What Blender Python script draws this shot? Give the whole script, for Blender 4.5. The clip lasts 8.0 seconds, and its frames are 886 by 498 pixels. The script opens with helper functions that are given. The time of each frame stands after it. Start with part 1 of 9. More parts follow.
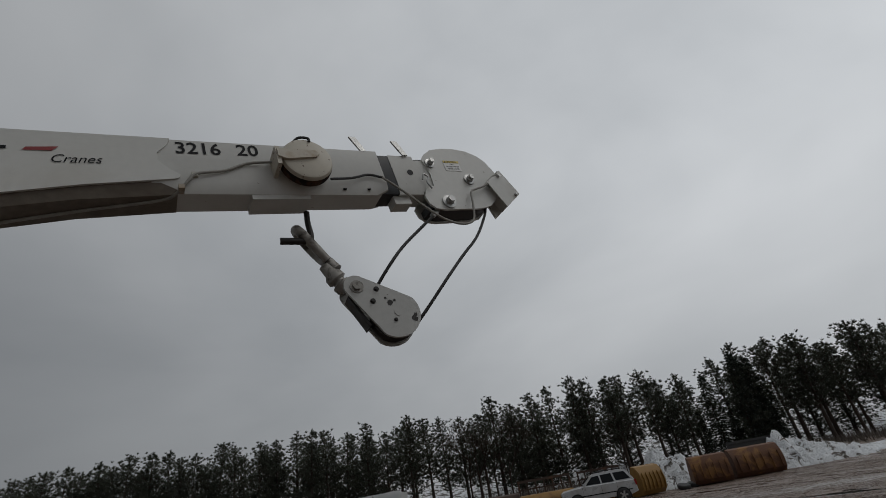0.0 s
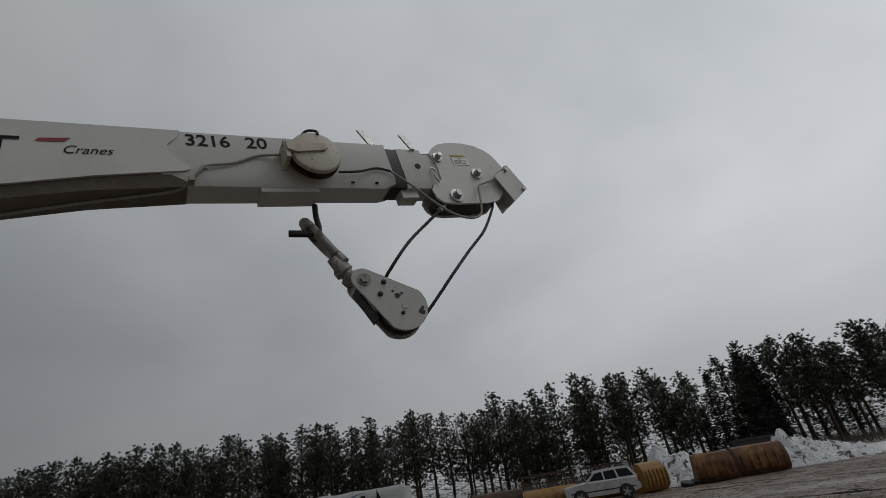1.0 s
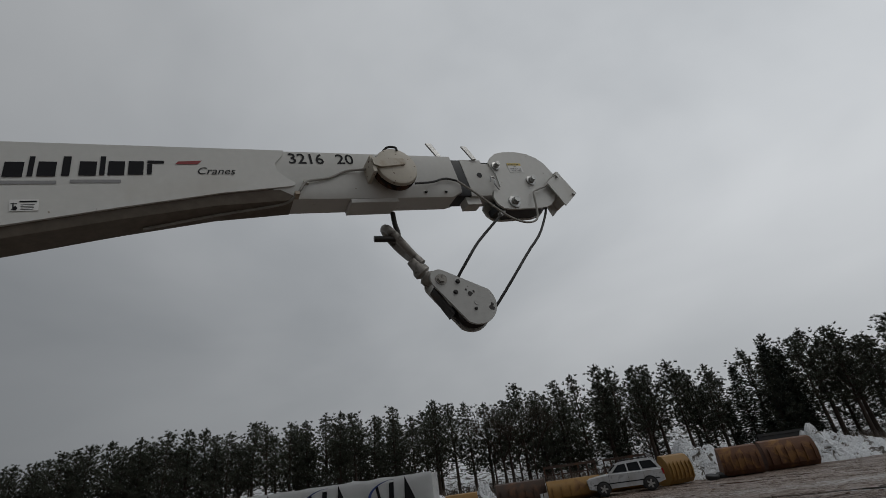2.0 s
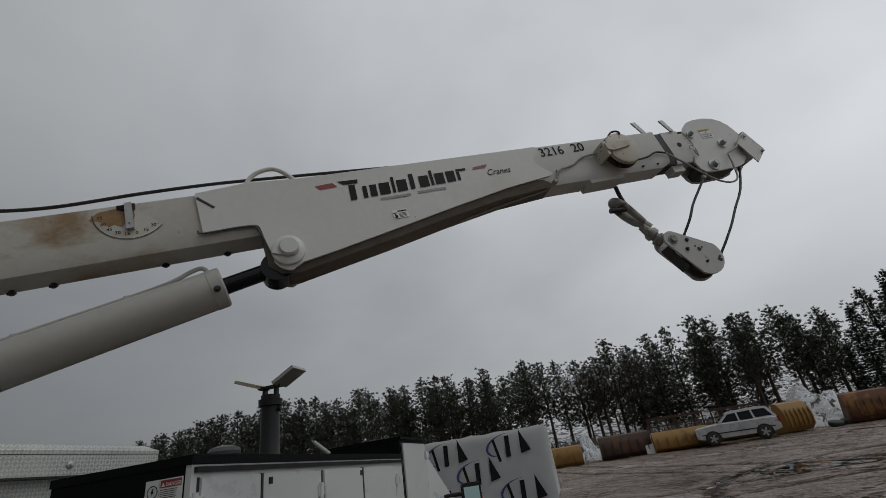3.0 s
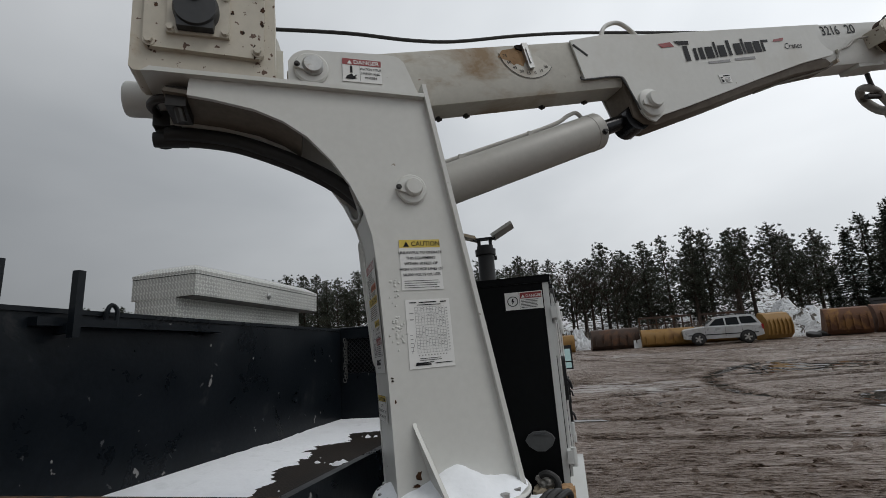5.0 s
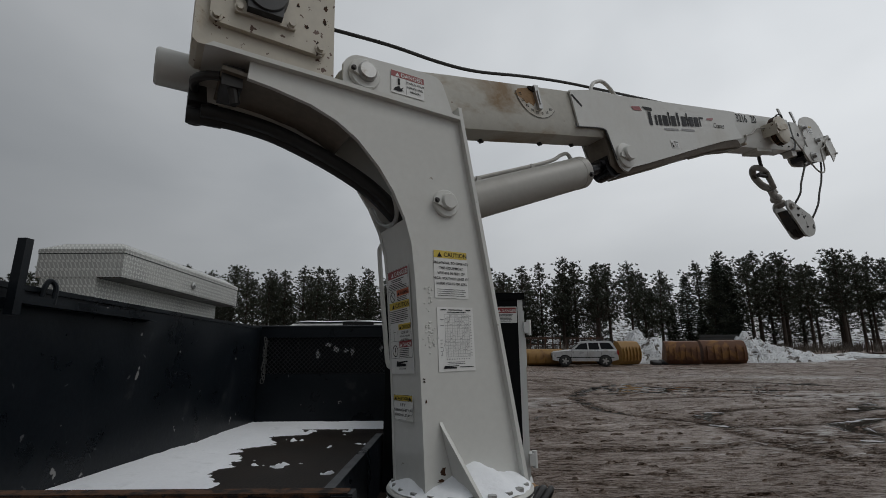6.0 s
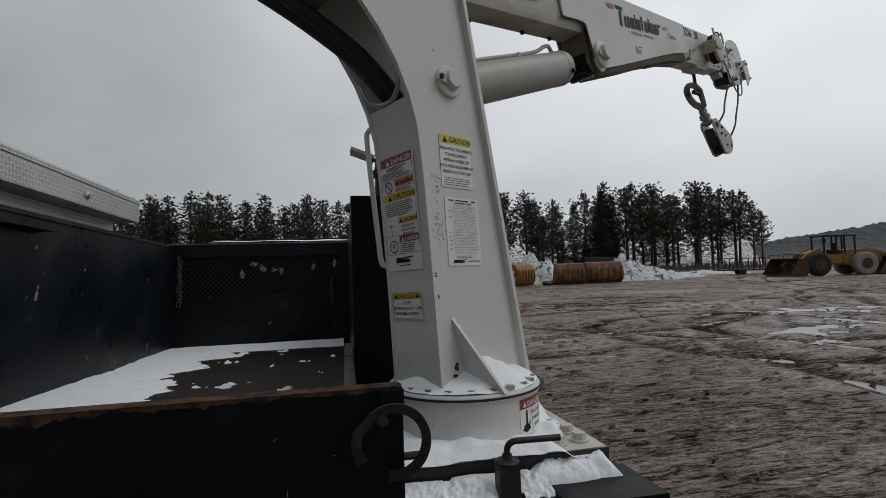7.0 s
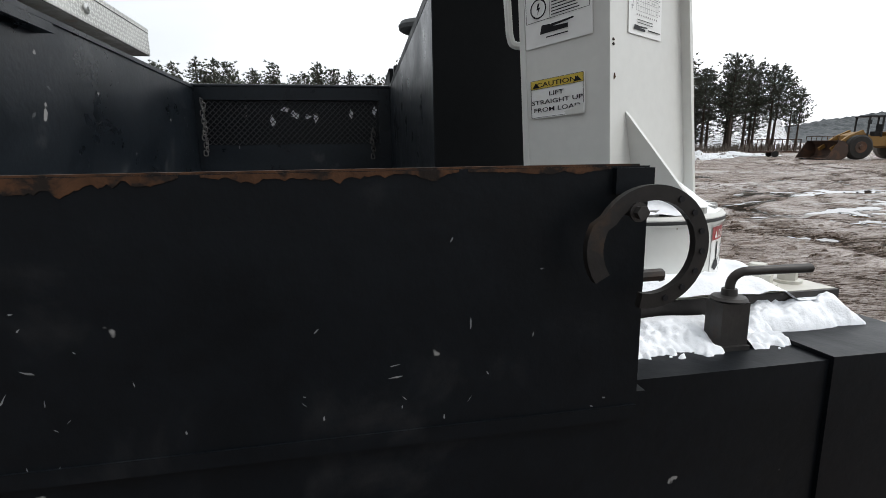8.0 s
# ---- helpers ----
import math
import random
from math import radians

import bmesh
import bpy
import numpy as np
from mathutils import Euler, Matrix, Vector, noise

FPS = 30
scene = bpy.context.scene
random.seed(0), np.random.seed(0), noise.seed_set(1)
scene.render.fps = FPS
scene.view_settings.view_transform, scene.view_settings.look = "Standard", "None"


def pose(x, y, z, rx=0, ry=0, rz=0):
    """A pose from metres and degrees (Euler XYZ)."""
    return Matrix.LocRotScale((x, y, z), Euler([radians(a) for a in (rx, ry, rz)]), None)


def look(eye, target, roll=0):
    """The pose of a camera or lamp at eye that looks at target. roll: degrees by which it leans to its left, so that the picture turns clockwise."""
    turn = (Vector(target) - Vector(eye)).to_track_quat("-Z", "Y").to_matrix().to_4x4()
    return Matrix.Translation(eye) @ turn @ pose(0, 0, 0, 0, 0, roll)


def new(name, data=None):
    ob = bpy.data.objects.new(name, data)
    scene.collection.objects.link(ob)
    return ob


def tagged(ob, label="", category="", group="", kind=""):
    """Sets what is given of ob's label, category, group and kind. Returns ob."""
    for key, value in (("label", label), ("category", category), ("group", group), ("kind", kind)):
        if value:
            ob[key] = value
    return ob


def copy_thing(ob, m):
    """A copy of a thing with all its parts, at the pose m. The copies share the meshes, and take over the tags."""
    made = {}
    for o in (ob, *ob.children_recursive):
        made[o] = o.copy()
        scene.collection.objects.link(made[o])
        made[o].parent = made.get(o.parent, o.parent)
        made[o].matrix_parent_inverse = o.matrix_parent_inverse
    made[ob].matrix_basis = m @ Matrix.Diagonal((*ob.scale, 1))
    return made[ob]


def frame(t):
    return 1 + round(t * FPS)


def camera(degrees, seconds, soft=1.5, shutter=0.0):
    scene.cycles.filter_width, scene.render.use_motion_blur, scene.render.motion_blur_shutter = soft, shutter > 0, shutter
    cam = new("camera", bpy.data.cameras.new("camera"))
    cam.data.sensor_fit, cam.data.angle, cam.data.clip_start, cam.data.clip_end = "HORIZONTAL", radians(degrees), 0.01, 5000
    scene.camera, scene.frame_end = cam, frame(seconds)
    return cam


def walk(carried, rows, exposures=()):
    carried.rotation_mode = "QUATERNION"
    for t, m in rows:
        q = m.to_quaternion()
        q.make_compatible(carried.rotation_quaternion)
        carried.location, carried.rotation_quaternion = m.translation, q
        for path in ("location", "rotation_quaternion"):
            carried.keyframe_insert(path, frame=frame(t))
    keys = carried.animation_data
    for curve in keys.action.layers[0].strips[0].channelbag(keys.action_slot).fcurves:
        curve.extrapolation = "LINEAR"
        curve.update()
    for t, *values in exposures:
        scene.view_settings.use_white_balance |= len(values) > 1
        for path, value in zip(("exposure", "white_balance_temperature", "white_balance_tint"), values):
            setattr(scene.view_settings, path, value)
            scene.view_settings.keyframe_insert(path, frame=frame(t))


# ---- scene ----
cam = camera(86.5, 8.0, soft=0.7)
PATH = [
    (0, (2.569, -0.11, 1.86), (2.607, 1.67, 2.772), -10.1),
    (0.5, (2.563, -0.114, 1.857), (2.588, 1.668, 2.765), -9.8),
    (1, (2.559, -0.111, 1.854), (2.573, 1.676, 2.752), -9.3),
    (1.2, (2.542, -0.118, 1.844), (2.55, 1.669, 2.742), -9.5),
    (2.3, (2.208, -0.506, 1.824), (2.081, 1.302, 2.671), -8.3),
    (2.5, (2.054, -0.629, 1.841), (1.879, 1.186, 2.662), -9.0),
    (3, (1.663, -0.91, 1.784), (1.263, 0.885, 2.571), -9.4),
    (3.5, (1.275, -1.181, 1.746), (0.68, 0.619, 2.383), -8.5),
    (4, (0.938, -1.322, 1.738), (0.258, 0.506, 2.182), -7.2),
    (4.5, (0.623, -1.325, 1.703), (-0.021, 0.528, 2.092), -5.9),
    (4.7, (0.525, -1.348, 1.694), (-0.059, 0.529, 2.061), -5.4),
    (5.8, (0.008, -1.617, 1.715), (-0.085, 0.347, 2.084), -0.9),
    (6, (-0.042, -1.59, 1.705), (-0.04, 0.374, 2.081), -0.4),
    (6.5, (-0.156, -1.535, 1.694), (0.077, 0.431, 1.983), -1.0),
    (7, (-0.333, -1.414, 1.614), (0.077, 0.542, 1.681), -1.6),
    (7.5, (-0.476, -1.202, 1.51), (-0.04, 0.741, 1.33), -1.7),
    (8, (-0.552, -1.016, 1.416), (-0.216, 0.906, 0.977), -0.6),
]
walk(cam, [(t, look(eye, target, roll)) for t, eye, target, roll in PATH],
     [(0.0, -0.43), (1.0, -0.43), (2.5, -0.36), (3.0, -0.22), (3.5, -0.10), (4.0, 0.26), (4.5, 0.46), (6.0, -0.12), (6.5, -0.18), (7.0, 0.0), (7.5, 0.2), (7.8, 0.75), (8.0, 1.35)])

# ---- sky and light: a bright overcast winter day ----
world = bpy.data.worlds.new("overcast_sky")
scene.world = world
world.use_nodes = True
wn, wl = world.node_tree.nodes, world.node_tree.links
wn.clear()
w_out = wn.new("ShaderNodeOutputWorld")
w_bg = wn.new("ShaderNodeBackground")
w_sky = wn.new("ShaderNodeTexSky")
w_sky.sky_type = "NISHITA"
w_sky.sun_disc = False
w_sky.sun_elevation = radians(55)
w_sky.sun_rotation = radians(107)
w_sky.air_density, w_sky.dust_density = 1.0, 1.0
w_co = wn.new("ShaderNodeTexCoord")
w_map = wn.new("ShaderNodeMapping")
w_map.inputs["Scale"].default_value = (1.0, 1.0, 1.7)
w_map.inputs["Rotation"].default_value = (0.0, 0.0, radians(35))
w_n1 = wn.new("ShaderNodeTexNoise")
w_n1.inputs["Scale"].default_value, w_n1.inputs["Detail"].default_value = 1.3, 5.0
w_n1.inputs["Roughness"].default_value, w_n1.inputs["Distortion"].default_value = 0.45, 0.25
w_ramp = wn.new("ShaderNodeValToRGB")
w_ramp.color_ramp.elements[0].position, w_ramp.color_ramp.elements[0].color = 0.30, (3.65, 3.86, 4.08, 1)
w_ramp.color_ramp.elements[1].position, w_ramp.color_ramp.elements[1].color = 0.72, (5.9, 6.1, 6.3, 1)
# clouds are thinner, and so brighter, over the open yard towards the hidden sun
w_dot = wn.new("ShaderNodeVectorMath")
w_dot.operation = "DOT_PRODUCT"
w_dot.inputs[1].default_value = (0.69, 0.49, 0.53)
w_thin = wn.new("ShaderNodeMapRange")
w_thin.inputs["From Min"].default_value, w_thin.inputs["From Max"].default_value = -0.4, 1.0
w_thin.inputs["To Min"].default_value, w_thin.inputs["To Max"].default_value = 0.42, 1.50
w_mul = wn.new("ShaderNodeVectorMath")
w_mul.operation = "SCALE"
w_mix = wn.new("ShaderNodeMix")
w_mix.data_type = "RGBA"
w_mix.inputs["Factor"].default_value = 0.975
wl.new(w_co.outputs["Generated"], w_map.inputs["Vector"])
wl.new(w_map.outputs["Vector"], w_n1.inputs["Vector"])
wl.new(w_n1.outputs["Fac"], w_ramp.inputs["Fac"])
wl.new(w_co.outputs["Generated"], w_dot.inputs[0])
wl.new(w_dot.outputs["Value"], w_thin.inputs["Value"])
wl.new(w_ramp.outputs["Color"], w_mul.inputs[0])
# and thicker towards the horizon
w_axes = wn.new("ShaderNodeSeparateXYZ")
w_low = wn.new("ShaderNodeMapRange")
w_low.inputs["From Min"].default_value, w_low.inputs["From Max"].default_value = 0.0, 0.5
w_low.inputs["To Min"].default_value, w_low.inputs["To Max"].default_value = 0.74, 1.02
w_both = wn.new("ShaderNodeMath")
w_both.operation = "MULTIPLY"
wl.new(w_co.outputs["Generated"], w_axes.inputs[0])
wl.new(w_axes.outputs["Z"], w_low.inputs["Value"])
wl.new(w_thin.outputs["Result"], w_both.inputs[0])
wl.new(w_low.outputs["Result"], w_both.inputs[1])
wl.new(w_both.outputs[0], w_mul.inputs["Scale"])
wl.new(w_sky.outputs["Color"], w_mix.inputs["A"])
wl.new(w_mul.outputs["Vector"], w_mix.inputs["B"])
wl.new(w_mix.outputs["Result"], w_bg.inputs["Color"])
w_bg.inputs["Strength"].default_value = 0.10
wl.new(w_bg.outputs["Background"], w_out.inputs["Surface"])

sun = new("sun", bpy.data.lights.new("sun", "SUN"))
sun.data.energy, sun.data.angle, sun.data.color = 0.5, radians(25), (1.0, 0.97, 0.93)
sun.matrix_world = look((0, 0, 0), (-0.54, 0.17, -0.82))


# ---- materials ----
def ramp_of(nt, source, stops):
    node = nt.nodes.new("ShaderNodeValToRGB")
    while len(node.color_ramp.elements) > len(stops):
        node.color_ramp.elements.remove(node.color_ramp.elements[-1])
    while len(node.color_ramp.elements) < len(stops):
        node.color_ramp.elements.new(1.0)
    for element, (place, colour) in zip(node.color_ramp.elements, stops):
        element.position = place
        element.color = (*colour, 1) if len(colour) == 3 else colour
    nt.links.new(source, node.inputs["Fac"])
    return node.outputs["Color"]


def noise_of(nt, co, scale, detail=4.0, rough=0.55, distort=0.0, stretch=(1, 1, 1)):
    m = nt.nodes.new("ShaderNodeMapping")
    m.inputs["Scale"].default_value = stretch
    n = nt.nodes.new("ShaderNodeTexNoise")
    n.inputs["Scale"].default_value, n.inputs["Detail"].default_value = scale, detail
    n.inputs["Roughness"].default_value, n.inputs["Distortion"].default_value = rough, distort
    nt.links.new(co, m.inputs["Vector"])
    nt.links.new(m.outputs["Vector"], n.inputs["Vector"])
    return n.outputs["Fac"]


def mixed(nt, fac, a, b):
    node = nt.nodes.new("ShaderNodeMix")
    node.data_type = "RGBA"
    for socket, value in ((node.inputs["Factor"], fac), (node.inputs["A"], a), (node.inputs["B"], b)):
        if isinstance(value, (tuple, float, int)):
            socket.default_value = (*value, 1) if isinstance(value, tuple) and len(value) == 3 else value
        else:
            nt.links.new(value, socket)
    return node.outputs["Result"]


def start_material(name):
    m = bpy.data.materials.new(name)
    m.use_nodes = True
    nt = m.node_tree
    nt.nodes.clear()
    out = nt.nodes.new("ShaderNodeOutputMaterial")
    bsdf = nt.nodes.new("ShaderNodeBsdfPrincipled")
    nt.links.new(bsdf.outputs["BSDF"], out.inputs["Surface"])
    co = nt.nodes.new("ShaderNodeTexCoord").outputs["Object"]
    return m, nt, bsdf, co


def bumped(nt, bsdf, height, strength, distance):
    b = nt.nodes.new("ShaderNodeBump")
    b.inputs["Strength"].default_value, b.inputs["Distance"].default_value = strength, distance
    nt.links.new(height, b.inputs["Height"])
    nt.links.new(b.outputs["Normal"], bsdf.inputs["Normal"])


def surface(name, colour, rough=0.5, metal=0.0, vary=0.12, grain=40.0, dirt=None, dirt_from=0.62, dirt_to=0.75, dirt_scale=5.0,
            stretch=(1, 1, 1), bump=0.15, bump_size=0.002, rough_vary=0.12, chips=None, chips_from=0.66, chips_scale=18.0, coat=0.0, shine=0.5):
    """A painted or plain surface: colour that varies finely, broad dirt or rust, chips, and a fine relief."""
    m, nt, bsdf, co = start_material(name)
    fine = noise_of(nt, co, grain, 5.0, 0.6)
    broad = noise_of(nt, co, dirt_scale, 6.0, 0.62, 0.4, stretch)
    dark = tuple(c * (1 - vary) for c in colour)
    light = tuple(min(1.0, c * (1 + vary)) for c in colour)
    tone = nt.nodes.new("ShaderNodeMath")
    tone.operation = "MULTIPLY_ADD"
    tone.inputs[1].default_value = 0.5
    nt.links.new(fine, tone.inputs[0])
    half = nt.nodes.new("ShaderNodeMath")
    half.operation = "MULTIPLY"
    half.inputs[1].default_value = 0.5
    nt.links.new(broad, half.inputs[0])
    nt.links.new(half.outputs[0], tone.inputs[2])
    col = ramp_of(nt, tone.outputs[0], ((0.32, dark), (0.68, light)))
    if dirt:
        mask = ramp_of(nt, broad, ((dirt_from, (0, 0, 0)), (dirt_to, (1, 1, 1))))
        col = mixed(nt, mask, col, dirt)
    if chips:
        spots = noise_of(nt, co, chips_scale, 3.0, 0.5)
        mask = ramp_of(nt, spots, ((chips_from, (0, 0, 0)), (chips_from + 0.02, (1, 1, 1))))
        col = mixed(nt, mask, col, chips)
    nt.links.new(col, bsdf.inputs["Base Color"])
    r = nt.nodes.new("ShaderNodeMapRange")
    r.inputs["From Min"].default_value, r.inputs["From Max"].default_value = 0.3, 0.7
    r.inputs["To Min"].default_value, r.inputs["To Max"].default_value = max(0.02, rough - rough_vary), min(1.0, rough + rough_vary)
    nt.links.new(broad, r.inputs["Value"])
    nt.links.new(r.outputs["Result"], bsdf.inputs["Roughness"])
    bsdf.inputs["Metallic"].default_value = metal
    bsdf.inputs["Coat Weight"].default_value = coat
    bsdf.inputs["Specular IOR Level"].default_value = shine
    if bump:
        bumped(nt, bsdf, fine, bump, bump_size)
    return m


CRANE_WHITE = surface("crane_white_paint", (0.60, 0.60, 0.57), 0.42, vary=0.05, dirt=(0.50, 0.48, 0.43), dirt_from=0.56, dirt_to=0.9, dirt_scale=2.5, bump=0.06,
                      chips=(0.30, 0.27, 0.22), chips_from=0.735, chips_scale=26)
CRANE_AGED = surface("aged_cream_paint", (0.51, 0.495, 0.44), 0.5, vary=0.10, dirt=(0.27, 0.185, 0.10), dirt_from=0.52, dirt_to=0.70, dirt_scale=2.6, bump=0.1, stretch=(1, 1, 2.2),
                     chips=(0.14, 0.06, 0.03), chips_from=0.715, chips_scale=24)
BOX_WHITE = surface("winch_white_paint_with_rust", (0.52, 0.48, 0.40), 0.5, vary=0.08, dirt=(0.32, 0.21, 0.10), dirt_from=0.60, dirt_to=0.80, dirt_scale=7, bump=0.12,
                    chips=(0.10, 0.05, 0.03), chips_from=0.665, chips_scale=52)
# cream paint darkened for grime and for the shade below boom and arm
SHADED_GRIME = surface("grimy_shaded_cream_paint", (0.19, 0.165, 0.135), 0.65, vary=0.25, shine=0.3, dirt=(0.085, 0.062, 0.043), dirt_from=0.48, dirt_to=0.72, dirt_scale=3, bump=0.15, stretch=(0.5, 1, 1))
BODY_WHITE = surface("truck_white_paint", (0.60, 0.61, 0.60), 0.34, vary=0.03, dirt=(0.55, 0.53, 0.49), dirt_from=0.55, dirt_to=0.95, dirt_scale=3, bump=0.03, coat=0.3)
BODY_BLACK = surface("black_bedliner_paint", (0.0064, 0.0088, 0.0118), 0.34, vary=0.35, shine=0.20, dirt=(0.05, 0.05, 0.05), dirt_from=0.62, dirt_to=0.85, dirt_scale=4, bump=0.25, bump_size=0.003,
                     chips=(0.22, 0.215, 0.21), chips_from=0.712, chips_scale=13)
CABINET_BLACK = surface("black_cabinet_paint", (0.0036, 0.0042, 0.0048), 0.5, vary=0.35, shine=0.10, dirt=(0.012, 0.012, 0.012), dirt_from=0.6, dirt_to=0.85, dirt_scale=4, bump=0.2, bump_size=0.003)
LATCH_STEEL = surface("rusty_black_latch_steel", (0.020, 0.018, 0.017), 0.55, 0.3, vary=0.3, shine=0.3, dirt=(0.07, 0.042, 0.024), dirt_from=0.55, dirt_to=0.75, dirt_scale=12, bump=0.3)
CAP_GREY = surface("dull_grey_plastic", (0.085, 0.088, 0.09), 0.55, vary=0.2, shine=0.2, bump=0.15)
CHAIN_STEEL = surface("dull_chain_steel", (0.085, 0.083, 0.08), 0.55, 0.4, vary=0.35, bump=0.2)
SCUFF = surface("scuffed_grey", (0.045, 0.048, 0.052), 0.7, vary=0.5, grain=60, bump=0.0)
GATE_BLACK = surface("worn_black_tailgate_paint", (0.0036, 0.0050, 0.0068), 0.45, vary=0.35, shine=0.15, dirt=(0.026, 0.026, 0.027), dirt_from=0.58, dirt_to=0.85, dirt_scale=5, bump=0.2, bump_size=0.003,
                     chips=(0.22, 0.22, 0.215), chips_from=0.752, chips_scale=22)
RUST_EDGE = surface("rusted_edge", (0.075, 0.035, 0.017), 0.8, vary=0.5, shine=0.2, dirt=(0.016, 0.012, 0.010), dirt_from=0.46, dirt_to=0.56, dirt_scale=26, bump=0.5, bump_size=0.003)
DARK_STEEL = surface("dark_worn_steel", (0.045, 0.042, 0.04), 0.5, 0.6, vary=0.3, dirt=(0.09, 0.055, 0.03), dirt_from=0.58, dirt_to=0.8, dirt_scale=14, bump=0.4, bump_size=0.002)
HOOK_STEEL = surface("forged_hook_grey", (0.30, 0.285, 0.26), 0.55, 0.3, vary=0.2, dirt=(0.06, 0.05, 0.04), dirt_from=0.52, dirt_to=0.66, dirt_scale=18, bump=0.3, bump_size=0.002)
BARE_STEEL = surface("zinc_steel", (0.42, 0.42, 0.41), 0.38, 0.8, vary=0.15, dirt=(0.20, 0.13, 0.07), dirt_from=0.62, dirt_to=0.8, dirt_scale=20, bump=0.2)
RUST_TAN = surface("tan_rust_stain", (0.30, 0.19, 0.10), 0.7, vary=0.25, grain=30, shine=0.2, dirt=(0.13, 0.065, 0.03), dirt_from=0.52, dirt_to=0.72, dirt_scale=22, bump=0.2)
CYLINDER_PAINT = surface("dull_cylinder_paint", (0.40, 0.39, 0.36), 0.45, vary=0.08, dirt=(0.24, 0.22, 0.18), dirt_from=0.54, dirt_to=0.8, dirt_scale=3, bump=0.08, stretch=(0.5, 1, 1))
ROD_BLACK = surface("oiled_cylinder_rod", (0.02, 0.02, 0.022), 0.25, 0.7, vary=0.2, bump=0.1)
SLEEVE_BLACK = surface("black_boom_sleeve", (0.02, 0.021, 0.023), 0.45, vary=0.3, dirt=(0.12, 0.12, 0.115), dirt_from=0.62, dirt_to=0.9, dirt_scale=8, bump=0.15)
RUBBER = surface("black_rubber", (0.018, 0.018, 0.018), 0.6, vary=0.25, bump=0.3, dirt=(0.07, 0.06, 0.05), dirt_from=0.6, dirt_to=0.85, dirt_scale=8)
ROPE = surface("wire_rope", (0.035, 0.034, 0.033), 0.55, 0.5, vary=0.4, grain=200, bump=0.8, bump_size=0.002)
CORD = surface("grey_cord", (0.30, 0.29, 0.26), 0.6, vary=0.2, bump=0.2)
INK = surface("decal_black", (0.012, 0.012, 0.014), 0.5, vary=0.15, bump=0.0, shine=0.15)
DECAL_WHITE = surface("decal_white", (0.74, 0.74, 0.72), 0.35, vary=0.04, bump=0.02, dirt=(0.55, 0.53, 0.48), dirt_from=0.60, dirt_to=0.9, dirt_scale=14)
DECAL_YELLOW = surface("decal_yellow", (0.62, 0.46, 0.07), 0.4, vary=0.06, bump=0.0)
DECAL_RED = surface("decal_red", (0.27, 0.035, 0.035), 0.4, vary=0.1, bump=0.0)
DECAL_ORANGE = surface("decal_orange", (0.52, 0.13, 0.05), 0.4, vary=0.1, bump=0.0)
DECAL_GREY = surface("faded_print_grey", (0.27, 0.27, 0.27), 0.5, vary=0.2, bump=0.0)
CHIP_GREY = surface("chipped_paint_grey", (0.16, 0.165, 0.17), 0.5, vary=0.4, bump=0.0)
SNOW = surface("settled_snow", (0.84, 0.86, 0.89), 0.75, vary=0.04, grain=60, bump=0.5, bump_size=0.006, dirt=(0.66, 0.68, 0.70), dirt_from=0.58, dirt_to=0.8, dirt_scale=6)
GLASS_DARK = surface("dark_window_glass", (0.008, 0.010, 0.012), 0.08, vary=0.1, bump=0.0, rough_vary=0.02, shine=0.22)
MIRROR = surface("mirror_glass", (0.46, 0.62, 0.60), 0.03, 1.0, vary=0.01, bump=0.0, rough_vary=0.01)
PLASTIC = surface("black_plastic", (0.014, 0.014, 0.015), 0.45, vary=0.2, bump=0.15, shine=0.28)
AMBER = surface("amber_lens", (0.55, 0.16, 0.02), 0.2, vary=0.05, bump=0.0)
RED_LENS = surface("red_lens", (0.30, 0.015, 0.015), 0.2, vary=0.05, bump=0.0)
BRICK_TAN = surface("tan_work_rag", (0.36, 0.22, 0.11), 0.85, vary=0.25, bump=0.5, bump_size=0.006)
RAG_GREY = surface("grey_rag", (0.27, 0.26, 0.24), 0.9, vary=0.25, bump=0.7, bump_size=0.008, dirt=(0.08, 0.07, 0.06), dirt_from=0.55, dirt_to=0.7, dirt_scale=20)
LAMP_TAN = surface("yellowed_lamp_back", (0.38, 0.315, 0.225), 0.5, vary=0.15, bump=0.1)
LAMP_GREY = surface("grey_lamp_face", (0.33, 0.33, 0.30), 0.4, vary=0.12, bump=0.1)
LOADER_YELLOW = surface("faded_machine_yellow", (0.25, 0.135, 0.030), 0.6, vary=0.2, dirt=(0.16, 0.08, 0.03), dirt_from=0.54, dirt_to=0.72, dirt_scale=1.3, bump=0.2)
BUCKET_RUST = surface("rusty_bucket_steel", (0.115, 0.050, 0.024), 0.75, vary=0.35, dirt=(0.23, 0.115, 0.038), dirt_from=0.54, dirt_to=0.62, dirt_scale=0.9, bump=0.3)
BUCKET_DARK = surface("dark_rusty_bucket_steel", (0.055, 0.032, 0.022), 0.75, vary=0.3, dirt=(0.13, 0.06, 0.03), dirt_from=0.52, dirt_to=0.7, dirt_scale=1.1, bump=0.3)
PLATE_DARK = surface("dark_painted_steel_plate", (0.018, 0.018, 0.018), 0.6, vary=0.3, dirt=(0.05, 0.04, 0.03), dirt_from=0.55, dirt_to=0.8, dirt_scale=1.5, bump=0.2)
MUD_TYRE = surface("muddy_tyre_rubber", (0.020, 0.018, 0.016), 0.85, vary=0.3, dirt=(0.06, 0.045, 0.035), dirt_from=0.56, dirt_to=0.8, dirt_scale=2, bump=0.3)
SUV_SILVER = surface("silver_car_paint", (0.50, 0.51, 0.52), 0.32, 0.25, vary=0.04, dirt=(0.30, 0.28, 0.25), dirt_from=0.50, dirt_to=0.8, dirt_scale=1.2, bump=0.0, coat=0.4)
